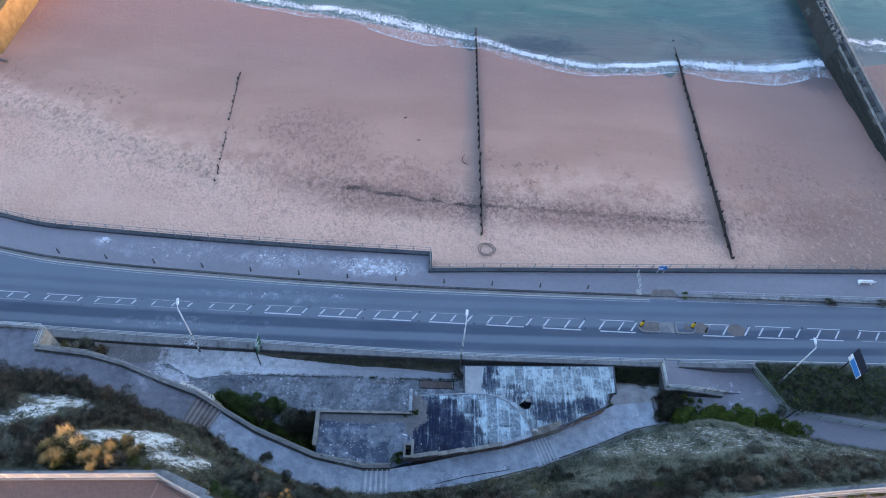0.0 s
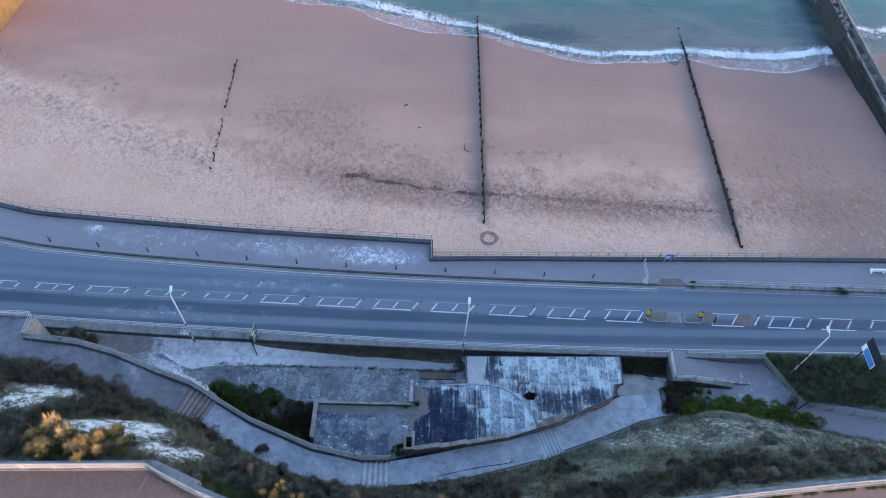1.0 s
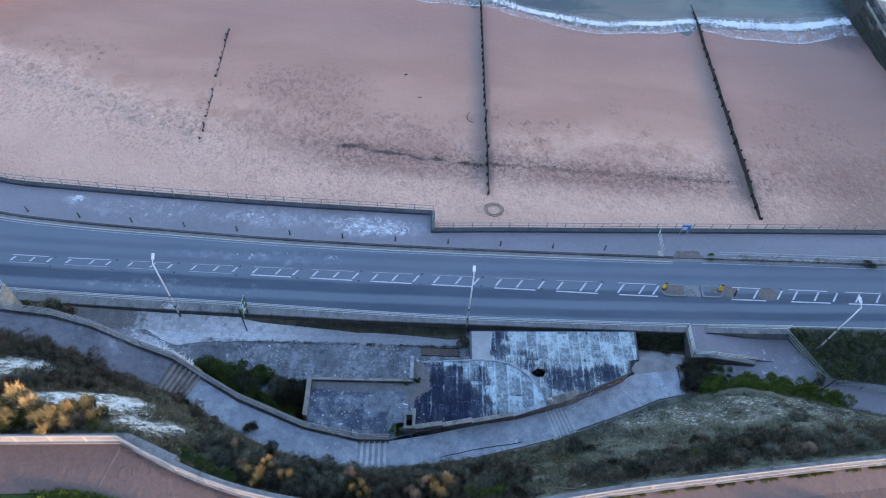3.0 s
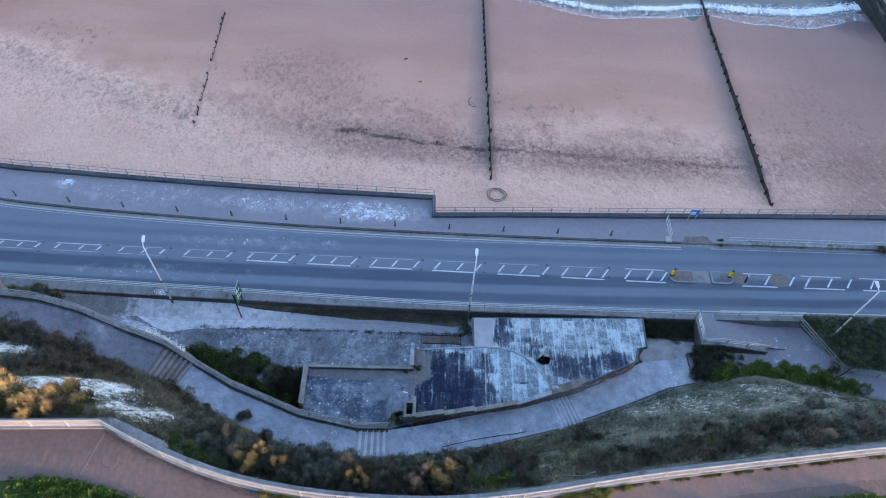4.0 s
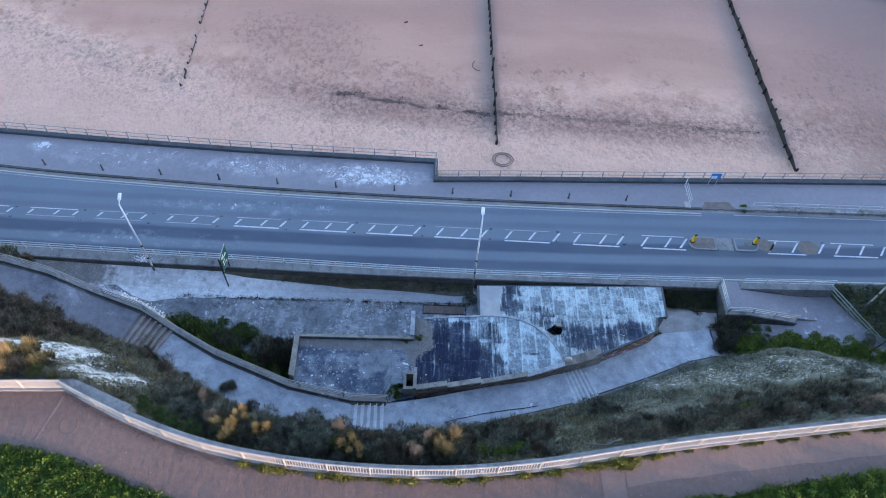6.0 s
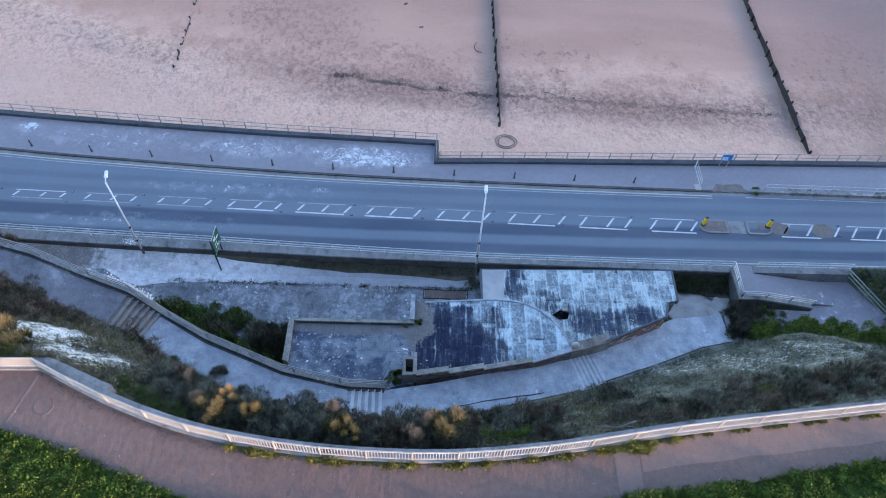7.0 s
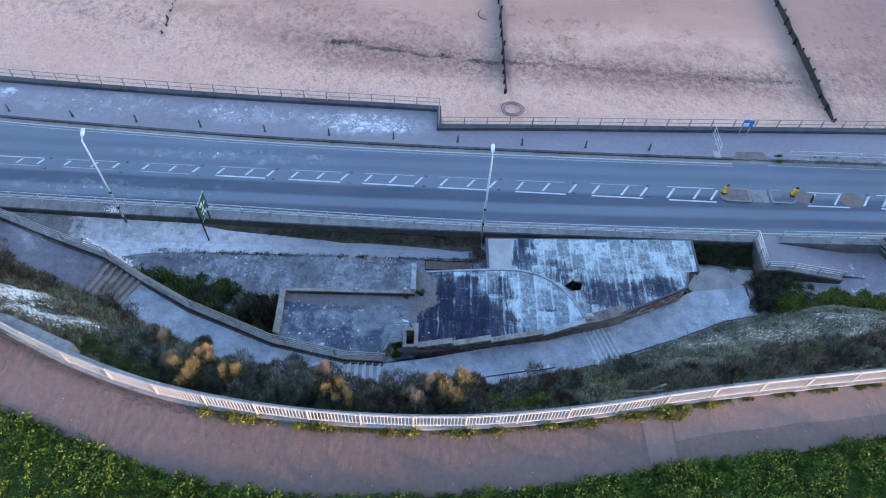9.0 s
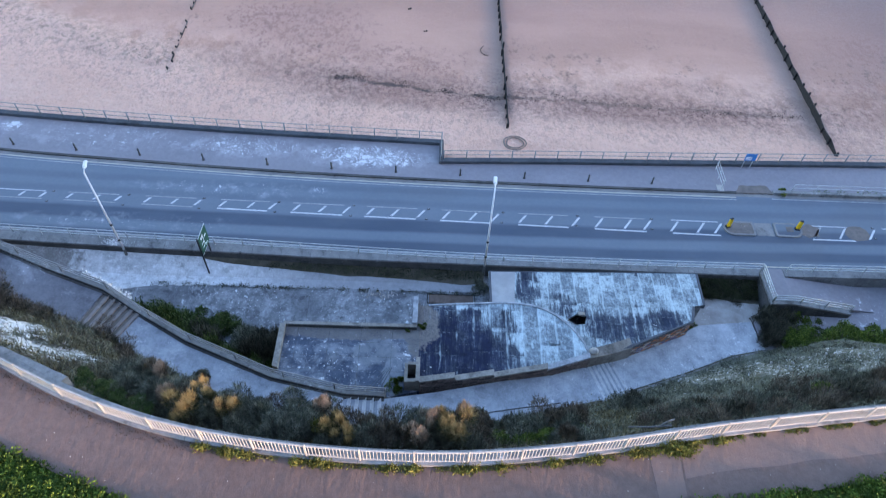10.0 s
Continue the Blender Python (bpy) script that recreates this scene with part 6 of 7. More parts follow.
toe_z = spline((-160, 6.6), *[(s[2], s[4] - 0.02) for s in STATIONS], (29, -1.15), (320, -1.15))
TOP = 15.6


def slope_z(x, y):
    y0, y1 = toe_y(x), rail_y(x) + 0.5
    v = np.clip((y0 - y) / (y0 - y1), 0, 1)
    z0 = toe_z(x)
    bulge = np.interp(x, [-40, -15, -9, 6, 18, 300], [1.5, 1.0, -0.9, -0.9, -0.8, -0.8])
    return z0 + (TOP - 0.45 - z0) * v + bulge * np.sin(np.pi * v)


sxs = np.concatenate([np.linspace(-160, -46, 12)[:-1], np.arange(-46, 56, 0.4), np.linspace(56, 320, 24)])
K = 26
sv = []
for x in sxs:
    y0, y1 = float(toe_y(x)), float(rail_y(x)) + 0.5
    for k in range(K):
        y = y0 + (y1 - y0) * k / (K - 1)
        env = min(1, k / 3, (K - 1 - k) / 3)
        z = float(slope_z(x, y)) + env * (0.55 * noise.fractal(Vector((x * 0.3, y * 0.45, 2.0)), 0.8, 2.0, 4) + 0.10 * noise.noise(Vector((x * 2, y * 2, 0))))
        sv.append((x, y, z))
sf = [(i * K + k, (i + 1) * K + k, (i + 1) * K + k + 1, i * K + k + 1) for i in range(len(sxs) - 1) for k in range(K - 1)]
structure("cliff_slope", mesh_of("cliff_slope", sv, sf, SLOPE, True), "steep chalky slope of rough grass and scrub below the promenade", "slope")
pxs = np.concatenate([np.linspace(-160, -17.7, 40), np.linspace(-17.2, 60, 110), np.linspace(64, 320, 20)])
structure("promenade", strip("promenade", pxs, grass_edge, lambda x: rail_y(x) - 0.11, TOP, 1.5, TOP_PATH), "brown-pink asphalt promenade along the cliff top", "promenade")
structure("promenade_patch", strip("promenade_patch", np.linspace(10.1, 60, 40), lambda x: rail_y(x) - 1.45 + 0.05 * np.sin(x * 3), lambda x: rail_y(x) - 0.13, TOP + 0.006, 0.3, PATCH), "smoother pale strip of newer asphalt", "promenade")
structure("promenade_patch", plate("promenade_patch", [(8.9, 11.25), (9.0, 9.35), (10.05, 9.6), (10.09, 11.4)], TOP + 0.005, TOP - 0.2, PATCH), "patched band across the promenade", "promenade")
structure("coping", strip("coping", pxs, lambda x: rail_y(x) + 0.17, lambda x: rail_y(x) + 0.55, TOP - 0.02, 1.6, WALL), "grey concrete coping on the outer side of the railing", "coping")
structure("coping_slab", plate("coping_slab", [(-17.75, 15.06), (-17.3, 14.98), (-14.2, 13.72), (-14.38, 13.42), (-17.4, 14.83)], TOP - 0.012, TOP - 1.2, WALL), "wider slab of grey concrete at the bend of the coping", "coping")
structure("seam", slab("seam", [(-17.62, 14.1, TOP + 0.007), (-18.22, 11.75, TOP + 0.007)], [(-17.72, 14.1, TOP + 0.007), (-18.32, 11.75, TOP + 0.007)], TOP - 0.05, PATCH), "pale worn joint across the promenade", "seam")
structure("plinth", strip("plinth", pxs, lambda x: rail_y(x) - 0.11, lambda x: rail_y(x) + 0.17, TOP + 0.14, 1.2, PARAPET), "pale concrete plinth under the railing", "plinth")
structure("seam", slab("seam", [(10.05, 9.62, TOP + 0.008), (10.12, 11.5, TOP + 0.008)], [(10.11, 9.62, TOP + 0.008), (10.18, 11.5, TOP + 0.008)], TOP - 0.05, TOP_PATH), "dark tarred seam across the promenade", "seam")
cover = thing("manhole_cover", "round iron manhole cover let into the promenade", "manhole cover")
part("lid", plate("lid", [(-16.9 + 0.38 * math.cos(a), 12.6 + 0.38 * math.sin(a)) for a in np.linspace(0, 2 * math.pi, 25)[:-1]], TOP + 0.004, TOP - 0.05, TOP_PATH), cover)
part("frame", tube("frame", [(-16.9 + 0.42 * math.cos(a), 12.6 + 0.42 * math.sin(a), TOP + 0.005) for a in np.linspace(0, 2 * math.pi, 21)], 0.012, TOP_PATH, 5), cover)
lxs = np.concatenate([np.linspace(-300, -40, 8)[:-1], np.arange(-40, 50, 1.0), np.linspace(50, 320, 8)])
lv = []
LK = [0, 0.15, 0.4, 0.9, 1.6, 2.6, 4, 6, 10, 30, 100, 300]


def lawn_z(x, d):
    return TOP - 0.05 + 0.10 * (1 - math.exp(-d * 1.8)) + min(d, 10) * 0.03 + 0.05 * noise.noise(Vector((x * 0.8, d, 0)))


for x in lxs:
    y0 = float(grass_edge(np.clip(x, -160, 320))) + 0.02
    for d in LK:
        lv.append((x, y0 - d, lawn_z(x, d)))
n = len(LK)
structure("lawn", mesh_of("lawn", lv, [(i * n + k, i * n + k + 1, (i + 1) * n + k + 1, (i + 1) * n + k) for i in range(len(lxs) - 1) for k in range(n - 1)], LAWN, True), "thick dark green lawn behind the promenade", "lawn")

# railing of the promenade, panel by panel
panel = None
PANEL = 2.0
line_w = [(float(x), float(rail_w(x)), TOP + 0.14) for x in np.linspace(-46, -17.7, 12)]
line_e = [(float(x), float(rail_e(x)), TOP + 0.14) for x in np.linspace(-17.7, 58, 90)]
for line in (line_w, line_e):
    marks = along(line, PANEL)
    for (p, a), (q, b) in zip(marks, marks[1:]):
        d = q - p
        m = Matrix.LocRotScale(p, Euler((0, 0, math.atan2(d.y, d.x))), None)
        if panel is None:
            panel = thing("fence_panel", "white-painted steel railing panel with upright bars on the plinth", "railing", "railing panels along the promenade", m=m)
            part("post", box("post", (0.075, 0.075, 0.98), WHITE_STEEL, 0.012, (0.045, 0, 0.49)), panel)
            part("top_rail", box("top_rail", (PANEL - 0.05, 0.07, 0.06), WHITE_STEEL, 0.01, (PANEL / 2 + 0.03, 0, 0.90)), panel)
            part("bottom_rail", box("bottom_rail", (PANEL - 0.05, 0.05, 0.05), WHITE_STEEL, 0.008, (PANEL / 2 + 0.03, 0, 0.12)), panel)
            bar = box("baluster", (0.028, 0.028, 0.78), WHITE_STEEL, 0, (0, 0, 0.50))
            for k in range(14):
                part("baluster", bar, panel, "", pose(0.17 + 0.132 * k, 0, 0))
        else:
            copy_thing(panel, m)

# ---- street lamps and signs ----
def street_lamp(x, y, z, h, turn, label):
    s = thing("street_lamp", label, "street lamp", "street lamps along the road", m=pose(x, y, z, 0, 0, turn))
    part("base", pole("base", 0.105, 0.10, 1.3, IRON, 12), s, "wider dark base")
    part("column", pole("column", 0.085, 0.06, h - 1.3, LAMP_WHITE, 12, 1.3), s)
    for zz in (2.3, 4.0):
        part("band", pole("band", 0.10, 0.10, 0.20, BLACK, 12, zz), s, "dark band")
    part("bracket", tube("bracket", [(0, 0, h - 0.05), (0, 0.15, h + 0.05), (0, 0.45, h + 0.08)], 0.04, LAMP_WHITE, 8), s)
    head = part("lantern", box("lantern", (0.28, 0.75, 0.16), LAMP_WHITE, 0.05, (0, 0.72, h + 0.09), 0.8), s)
    part("lens", box("lens", (0.2, 0.5, 0.05), WHITE, 0.02, (0, 0.75, h - 0.005)), head, "clear lens under the lantern")
    return s


street_lamp(-22.75, 32.35, -1.2, 9.3, 12, "tall white steel street lamp with dark bands at the court edge")
street_lamp(4.28, 32.05, -1.2, 9.6, -3, "tall white steel street lamp with dark bands beside the shelter roof")
street_lamp(37.6, 30.75, -0.4, 8.1, -8, "tall white steel street lamp standing on the grassy bank")
gs = thing("direction_sign", "green road direction sign with pale panels on two dark posts", "road sign")
part("post", pole("post", 0.06, 0.06, 4.1, BLACK, 8), gs, "", pose(-16.41, 31.3, -1.2))
part("post", pole("post", 0.06, 0.06, 2.8, BLACK, 8), gs, "", pose(-16.3, 32.5, 0.1))
face = part("panel", box("panel", (0.05, 1.5, 1.75), GREEN_SIGN, 0.02), gs, "green sign face", pose(-16.27, 32.0, 2.05, 0, 0, -2))
part("border", box("border", (0.06, 1.54, 0.04), STEEL, 0.005, (0.0, 0, 0.88)), face, "pale border")
part("border", box("border", (0.06, 1.54, 0.04), STEEL, 0.005, (0.0, 0, -0.88)), face, "pale border")
for yy, zz, w, h in ((-0.25, 0.55, 0.5, 0.10), (-0.2, 0.38, 0.4, 0.10), (0.3, 0.15, 0.34, 0.14), (-0.3, -0.05, 0.36, 0.09), (-0.2, -0.42, 0.5, 0.09), (0.2, -0.6, 0.4, 0.08), (-0.05, 0.0, 0.06, 0.9)):
    part("print", box("print", (0.012, w, h), WHITE, 0, (0.032, yy, zz)), face, "pale marking that cannot be read")
bb = thing("billboard", "dark billboard with a blue and white lower strip on two posts", "billboard")
for y in (30.75, 32.5):
    part("post", pole("post", 0.07, 0.07, 3.6, BLACK, 8), bb, "", pose(44.6, y, -0.6))
part("panel", box("panel", (0.10, 2.5, 2.1), DARK_SIGN, 0.02, (44.5, 31.6, 3.1)), bb, "dark panel")
part("strip", box("strip", (0.03, 2.46, 0.9), WHITE, 0.004, (44.43, 31.6, 2.52)), bb, "white lower strip")
part("picture", box("picture", (0.02, 1.9, 0.8), BLUE_SIGN, 0.002, (44.41, 31.4, 2.54)), bb, "blue print that cannot be read")
stick = thing("branch", "bare grey branch lying across the coping", "branch")
part("stem", tube("stem", [(8.45, 12.62, 15.0), (9.3, 12.5, 15.3), (10.0, 12.45, 15.62)], 0.045, IRON), stick)
part("twig", tube("twig", [(9.5, 12.46, 15.4), (9.85, 12.6, 15.6), (10.15, 12.7, 15.66)], 0.04, IRON), stick)

# ---- plants ----
def blades(name, P, D, length, width, material, wide=False):
    """One mesh of narrow leaves: each at a point of P, along D."""
    n = len(P)
    side = np.cross(D, rng.normal(size=(n, 3)))
    side /= np.linalg.norm(side, axis=1, keepdims=True) + 1e-9
    L, W = length[:, None], width[:, None]
    if wide:
        v = np.stack([P, P + D * L * 0.5 + side * W, P + D * L, P + D * L * 0.5 - side * W], 1).reshape(-1, 3)
        f = np.arange(4 * n).reshape(n, 4)
    else:
        v = np.stack([P - side * W, P + side * W, P + D * L], 1).reshape(-1, 3)
        f = np.arange(3 * n).reshape(n, 3)
    me = bpy.data.meshes.new(name)
    me.from_pydata(v.tolist(), [], f.tolist())
    me.materials.append(material)
    return me


def bush_mesh(kind, seed, count):
    """Shoots that radiate from a few low crowns, so that the outline is spiky and uneven."""
    g = np.random.default_rng(seed)
    lobes = 6
    c = g.normal(size=(lobes, 3)) * (0.36, 0.36, 0.0)
    c[:, 2] = g.uniform(0.0, 0.22, lobes)
    r = g.uniform(0.38, 0.66, lobes)
    which = g.integers(0, lobes, count)
    d = g.normal(size=(count, 3))
    d[:, 2] = np.abs(d[:, 2]) * (1.4 if kind in ("dry", "pale") else 1.0) + 0.05
    d /= np.linalg.norm(d, axis=1, keepdims=True)
    ripple = 1 + 0.22 * np.sin(7 * d[:, 0] + seed) * np.cos(6 * d[:, 1] + 2 * seed)
    P = c[which] + d * (r[which] * ripple * g.uniform(0.25, 1.0, count) ** 0.45)[:, None]
    P[:, 2] = np.maximum(P[:, 2], 0.0)
    D = d + g.normal(size=(count, 3)) * (0.9 if kind in ("ivy", "creeper") else 0.33) + (0, 0, 0.3)
    D /= np.linalg.norm(D, axis=1, keepdims=True)
    if kind == "creeper":
        return P, D, g.uniform(0.06, 0.12, count), g.uniform(0.018, 0.036, count)
    if kind in ("ivy", "yellow"):
        return P, D, g.uniform(0.07, 0.13, count), g.uniform(0.022, 0.045, count)
    return P, D, g.uniform(0.14, 0.34, count), g.uniform(0.009, 0.020, count)


KINDS = {"gorse": (GORSE, "dense dark grey-green shrub growing on the slope", 3600), "brown": (BROWN_LEAF, "dark brownish scrub bush on the slope", 3600),
         "heath": (HEATH_A, "rounded dark shrub with soft upright shoots", 3600), "ivy": (IVY, "bright green ivy-like bush", 3800), "creeper": (CREEPER, "low dark green creeper over the ground", 4200), "dry": (DRY, "dry golden plumed bush at the cliff edge", 5600), "pale": (PINK, "pale pinkish dry plumed bush at the cliff edge", 4800), "yellow": (YELLOW_LEAF, "yellow-green bush at the cliff edge", 1800)}
first = {}


def bush(kind, x, y, z, w, h, seed, dim=None):
    variant = seed % 3
    key = (kind, variant)
    turn = (seed * 67) % 360
    m = Matrix.LocRotScale(Vector((x, y, z - 0.12)), Euler((0, 0, radians(turn))), Vector((w, w * (0.85 + 0.3 * ((seed * 13) % 10) / 10), h)))
    if key in first:
        s = first[key].scale
        return copy_thing(first[key], m @ Matrix.Diagonal((1 / s.x, 1 / s.y, 1 / s.z, 1)))
    material, label, count = KINDS[kind]
    b = thing("bush", label, "bush", "%s bushes" % kind, m=Matrix.Identity(4))
    P, D, L, W = bush_mesh(kind, 100 * variant + len(kind), count)
    part("foliage", blades("foliage", P, D, L, W, material, kind in ("ivy", "yellow", "creeper")), b)
    g = random.Random(variant)
    for k in range(4):
        a = g.uniform(0, 6.28)
        part("stem", tube("stem", [(0, 0, -2.2 if kind in ("dry", "pale") else -1.4 if kind in ("gorse", "brown", "heath") else -0.1), (0.2 * math.cos(a), 0.2 * math.sin(a), 0.3), (0.45 * math.cos(a), 0.45 * math.sin(a), 0.6)], 0.025, TWIG, 5), b)
    b.matrix_basis = m
    first[key] = b
    return b


count = 0


def plant(kind, x, y, w, h, dz=0.0, z=None, mass=None):
    global count
    count += 1
    if mass is not None:
        mass.append((kind, x, y, float(slope_z(x, y)) + dz - 0.12, w, h))
        return
    bush(kind, x, y, (float(slope_z(x, y)) if z is None else z) + dz, w, h, count)


def thicket(mass, kind, label, material):
    """Scrub too tangled to tell apart, in one mesh."""
    P, D, L, W = [], [], [], []
    for i, (k, x, y, z, w, h) in enumerate(m for m in mass if m[0] == kind):
        p, d, l, b = bush_mesh(kind, 300 + i % 7, 1900)
        a = 2.4 * i
        turn = np.array(((math.cos(a), math.sin(a), 0), (-math.sin(a), math.cos(a), 0), (0, 0, 1)))
        P.append((p @ turn) * (w, w, h) + (x, y, z))
        D.append(d @ turn), L.append(l * 0.85), W.append(b * 0.9)
    thing("thicket", label, "scrub", kind="stuff", data=blades("thicket", np.concatenate(P), np.concatenate(D), np.concatenate(L), np.concatenate(W), material))


g = random.Random(42)
mass, far_mass = [], []
# thicket on the western slope, with the chalk left bare
for i in range(330):
    x = g.uniform(-46, -15)
    y0, y1 = float(toe_y(x)) - (0.9 if x > -25 else 0.3), float(rail_y(x)) + 1.5
    v = g.random() ** 0.8
    y = y0 + (y1 - y0) * v
    if any(((x - cx) / (rx + 0.5)) ** 2 + ((y - cy + 0.35) / (ry + 0.7)) ** 2 < 1.1 for cx, cy, rx, ry in BARE_CHALK) or (x > -23 and g.random() < 0.6):
        continue
    plant(g.choice(["gorse", "brown", "brown"]), x, y, g.uniform(0.6, 1.15), g.uniform(0.45, 0.85) * (1.0 if x < -24 else 0.55), mass=far_mass)
# a close belt of feathery scrub along the crest
for i in range(78):
    x = -13.5 + 16.5 * (i + g.random()) / 66 if i < 66 else g.uniform(4.8, 7.6)
    y = float(rail_y(x)) + g.uniform(1.15, 3.4)
    top = 15.3 - 0.95 * (y - float(rail_y(x)) - 1.1) + g.uniform(-0.5, 0.35) - (0.5 if x > 3.5 else 0.0)
    base = float(slope_z(x, y))
    w = g.uniform(0.5, 0.9)
    plant(g.choice(["gorse", "gorse", "brown", "gorse"]), x, y, w, 0.95, z=max(base, top - 1.0))
    plant("gorse", x, y, w * 1.1, max(0.6, (top - 0.6 - base) / 1.05), mass=mass)
for i in range(70):
    x = g.uniform(-20, 8)
    y0, y1 = float(toe_y(x)), float(rail_y(x)) + 1.4
    y = y0 + (y1 - y0) * g.uniform(0.12, 0.8)
    if not any(((x - cx) / (rx + 0.9)) ** 2 + ((y - cy) / (ry + 0.9)) ** 2 < 1.1 for cx, cy, rx, ry in BARE_CHALK):
        plant(g.choice(["gorse", "brown", "gorse"]), x, y, g.uniform(0.5, 0.95), g.uniform(0.7, 1.2), mass=mass)
for i in range(105):
    x = 10.5 + 36 * g.random() ** 1.1
    y = float(rail_y(x)) + 1.3 + abs(g.gauss(0, 1.25))
    plant(g.choice(["brown", "gorse", "brown"]), x, y, g.uniform(0.6, 1.1), g.uniform(0.8, 1.5), mass=mass)
for x, y, w, h in ((5.6, 17.3, 0.9, 1.2), (6.6, 16.7, 0.8, 1.2), (4.3, 16.6, 0.8, 1.1), (11.8, 18.9, 0.9, 0.8), (12.8, 18.7, 0.7, 0.8), (13.9, 19.1, 0.6, 0.6), (29.3, 20.6, 0.8, 0.9), (-15.6, 19.4, 0.7, 0.9), (-13.0, 19.9, 0.5, 1.0)):
    plant("gorse", x, y, w, h)
# rounded shrubs that stand out along the lower edge of the belt
for x, y, w, h in ((-15.0, 18.8, 0.65, 1.0), (-16.6, 19.6, 0.6, 0.9), (-11.5, 17.6, 0.75, 1.3), (-8.2, 16.8, 0.7, 1.2), (-7.4, 16.5, 0.5, 1.0), (-6.3, 15.9, 0.75, 1.3), (-5.1, 15.6, 0.6, 1.1), (-1.0, 16.0, 0.6, 1.2), (0.0, 16.2, 0.65, 1.2), (5.2, 16.4, 0.75, 1.4), (6.8, 16.5, 0.7, 1.3), (7.8, 16.6, 0.5, 0.9), (12.6, 18.9, 0.9, 1.1), (13.3, 18.7, 0.7, 1.0), (13.2, 14.6, 0.8, 1.3), (14.2, 14.3, 0.8, 1.2), (17.4, 15.9, 1.0, 1.6), (18.4, 15.7, 1.1, 1.7), (19.3, 15.4, 1.0, 1.6), (20.2, 15.6, 0.9, 1.4), (22.8, 16.6, 1.1, 1.6), (24.0, 16.5, 1.2, 1.7), (25.2, 16.6, 1.1, 1.6), (26.6, 17.0, 1.1, 1.5)):
    plant("heath", x, y, w, h)
for i in range(60):
    x = g.uniform(-37, -22.5)
    plant(g.choice(["gorse", "brown"]), x, float(toe_y(x)) - g.uniform(0.2, 1.5), g.uniform(0.7, 1.1), g.uniform(0.9, 1.5), mass=far_mass)
h = random.Random(7)
for x, d, w, tall in ((-39.5, 1.6, 1.5, 2.0), (-36.8, 1.5, 1.6, 2.1), (-34.2, 1.7, 1.5, 2.0), (-31.8, 1.5, 1.4, 1.9), (-29.2, 1.4, 1.4, 1.8), (-27.0, 1.3, 1.3, 1.7), (-25.4, 2.2, 1.2, 1.5), (-24.0, 1.3, 1.0, 1.3), (-26.0, 3.2, 1.2, 1.4), (-34.5, 3.4, 1.3, 1.5), (-33.0, 4.4, 1.1, 1.2), (-24.6, 3.4, 1.0, 1.1)):
    for k in range(3):
        plant(g.choice(["gorse", "brown"]), x + g.uniform(-0.6, 0.6), float(toe_y(x)) - d + g.uniform(-0.3, 0.3), w * g.uniform(0.8, 1.05), tall * g.uniform(0.7, 1.0), mass=far_mass)
# darker clumps high on the eastern slope
for cx, cy, rx, ry, n in ((12.6, 14.7, 1.7, 0.7, 14), (17.4, 15.6, 1.9, 1.0, 20), (20.6, 16.9, 1.5, 0.9, 10), (24.6, 17.6, 2.2, 1.2, 18)):
    for i in range(n):
        x, y = cx + rx * h.uniform(-1, 1), cy + ry * h.uniform(-1, 1)
        plant(h.choice(["gorse", "brown", "gorse"]), x, y, h.uniform(0.55, 0.95), h.uniform(0.8, 1.25))
thicket(mass, "gorse", "tangled grey-green scrub along the cliff edge", GORSE)
thicket(mass, "brown", "tangled brownish scrub along the cliff edge", BROWN_LEAF)
thicket(far_mass, "gorse", "dark tangled scrub around the chalk patches", HEATH_A)
thicket(far_mass, "brown", "dark brown tangled scrub around the chalk patches", HEATH_B)
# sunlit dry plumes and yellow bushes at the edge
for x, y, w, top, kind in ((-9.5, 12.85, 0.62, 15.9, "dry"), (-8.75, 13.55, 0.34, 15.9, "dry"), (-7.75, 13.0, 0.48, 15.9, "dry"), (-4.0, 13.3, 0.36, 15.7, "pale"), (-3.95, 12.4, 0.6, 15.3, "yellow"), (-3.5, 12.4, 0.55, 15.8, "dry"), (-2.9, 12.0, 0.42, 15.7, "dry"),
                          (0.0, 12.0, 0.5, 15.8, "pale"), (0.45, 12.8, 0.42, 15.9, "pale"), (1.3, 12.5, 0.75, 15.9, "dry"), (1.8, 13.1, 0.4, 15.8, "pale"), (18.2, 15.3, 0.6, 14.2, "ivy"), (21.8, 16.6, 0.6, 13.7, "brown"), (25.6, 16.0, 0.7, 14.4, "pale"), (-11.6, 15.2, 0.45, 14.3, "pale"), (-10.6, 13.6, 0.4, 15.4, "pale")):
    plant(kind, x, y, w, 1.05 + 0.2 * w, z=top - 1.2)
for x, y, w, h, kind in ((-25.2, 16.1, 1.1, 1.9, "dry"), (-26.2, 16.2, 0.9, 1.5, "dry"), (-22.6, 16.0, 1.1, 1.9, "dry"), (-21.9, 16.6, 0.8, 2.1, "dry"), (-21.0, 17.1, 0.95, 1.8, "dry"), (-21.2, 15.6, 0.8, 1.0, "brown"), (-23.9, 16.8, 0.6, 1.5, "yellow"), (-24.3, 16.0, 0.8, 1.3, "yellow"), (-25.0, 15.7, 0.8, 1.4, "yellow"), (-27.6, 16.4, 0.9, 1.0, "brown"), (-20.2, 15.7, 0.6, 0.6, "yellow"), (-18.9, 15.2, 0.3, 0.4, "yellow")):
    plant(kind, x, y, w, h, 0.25)
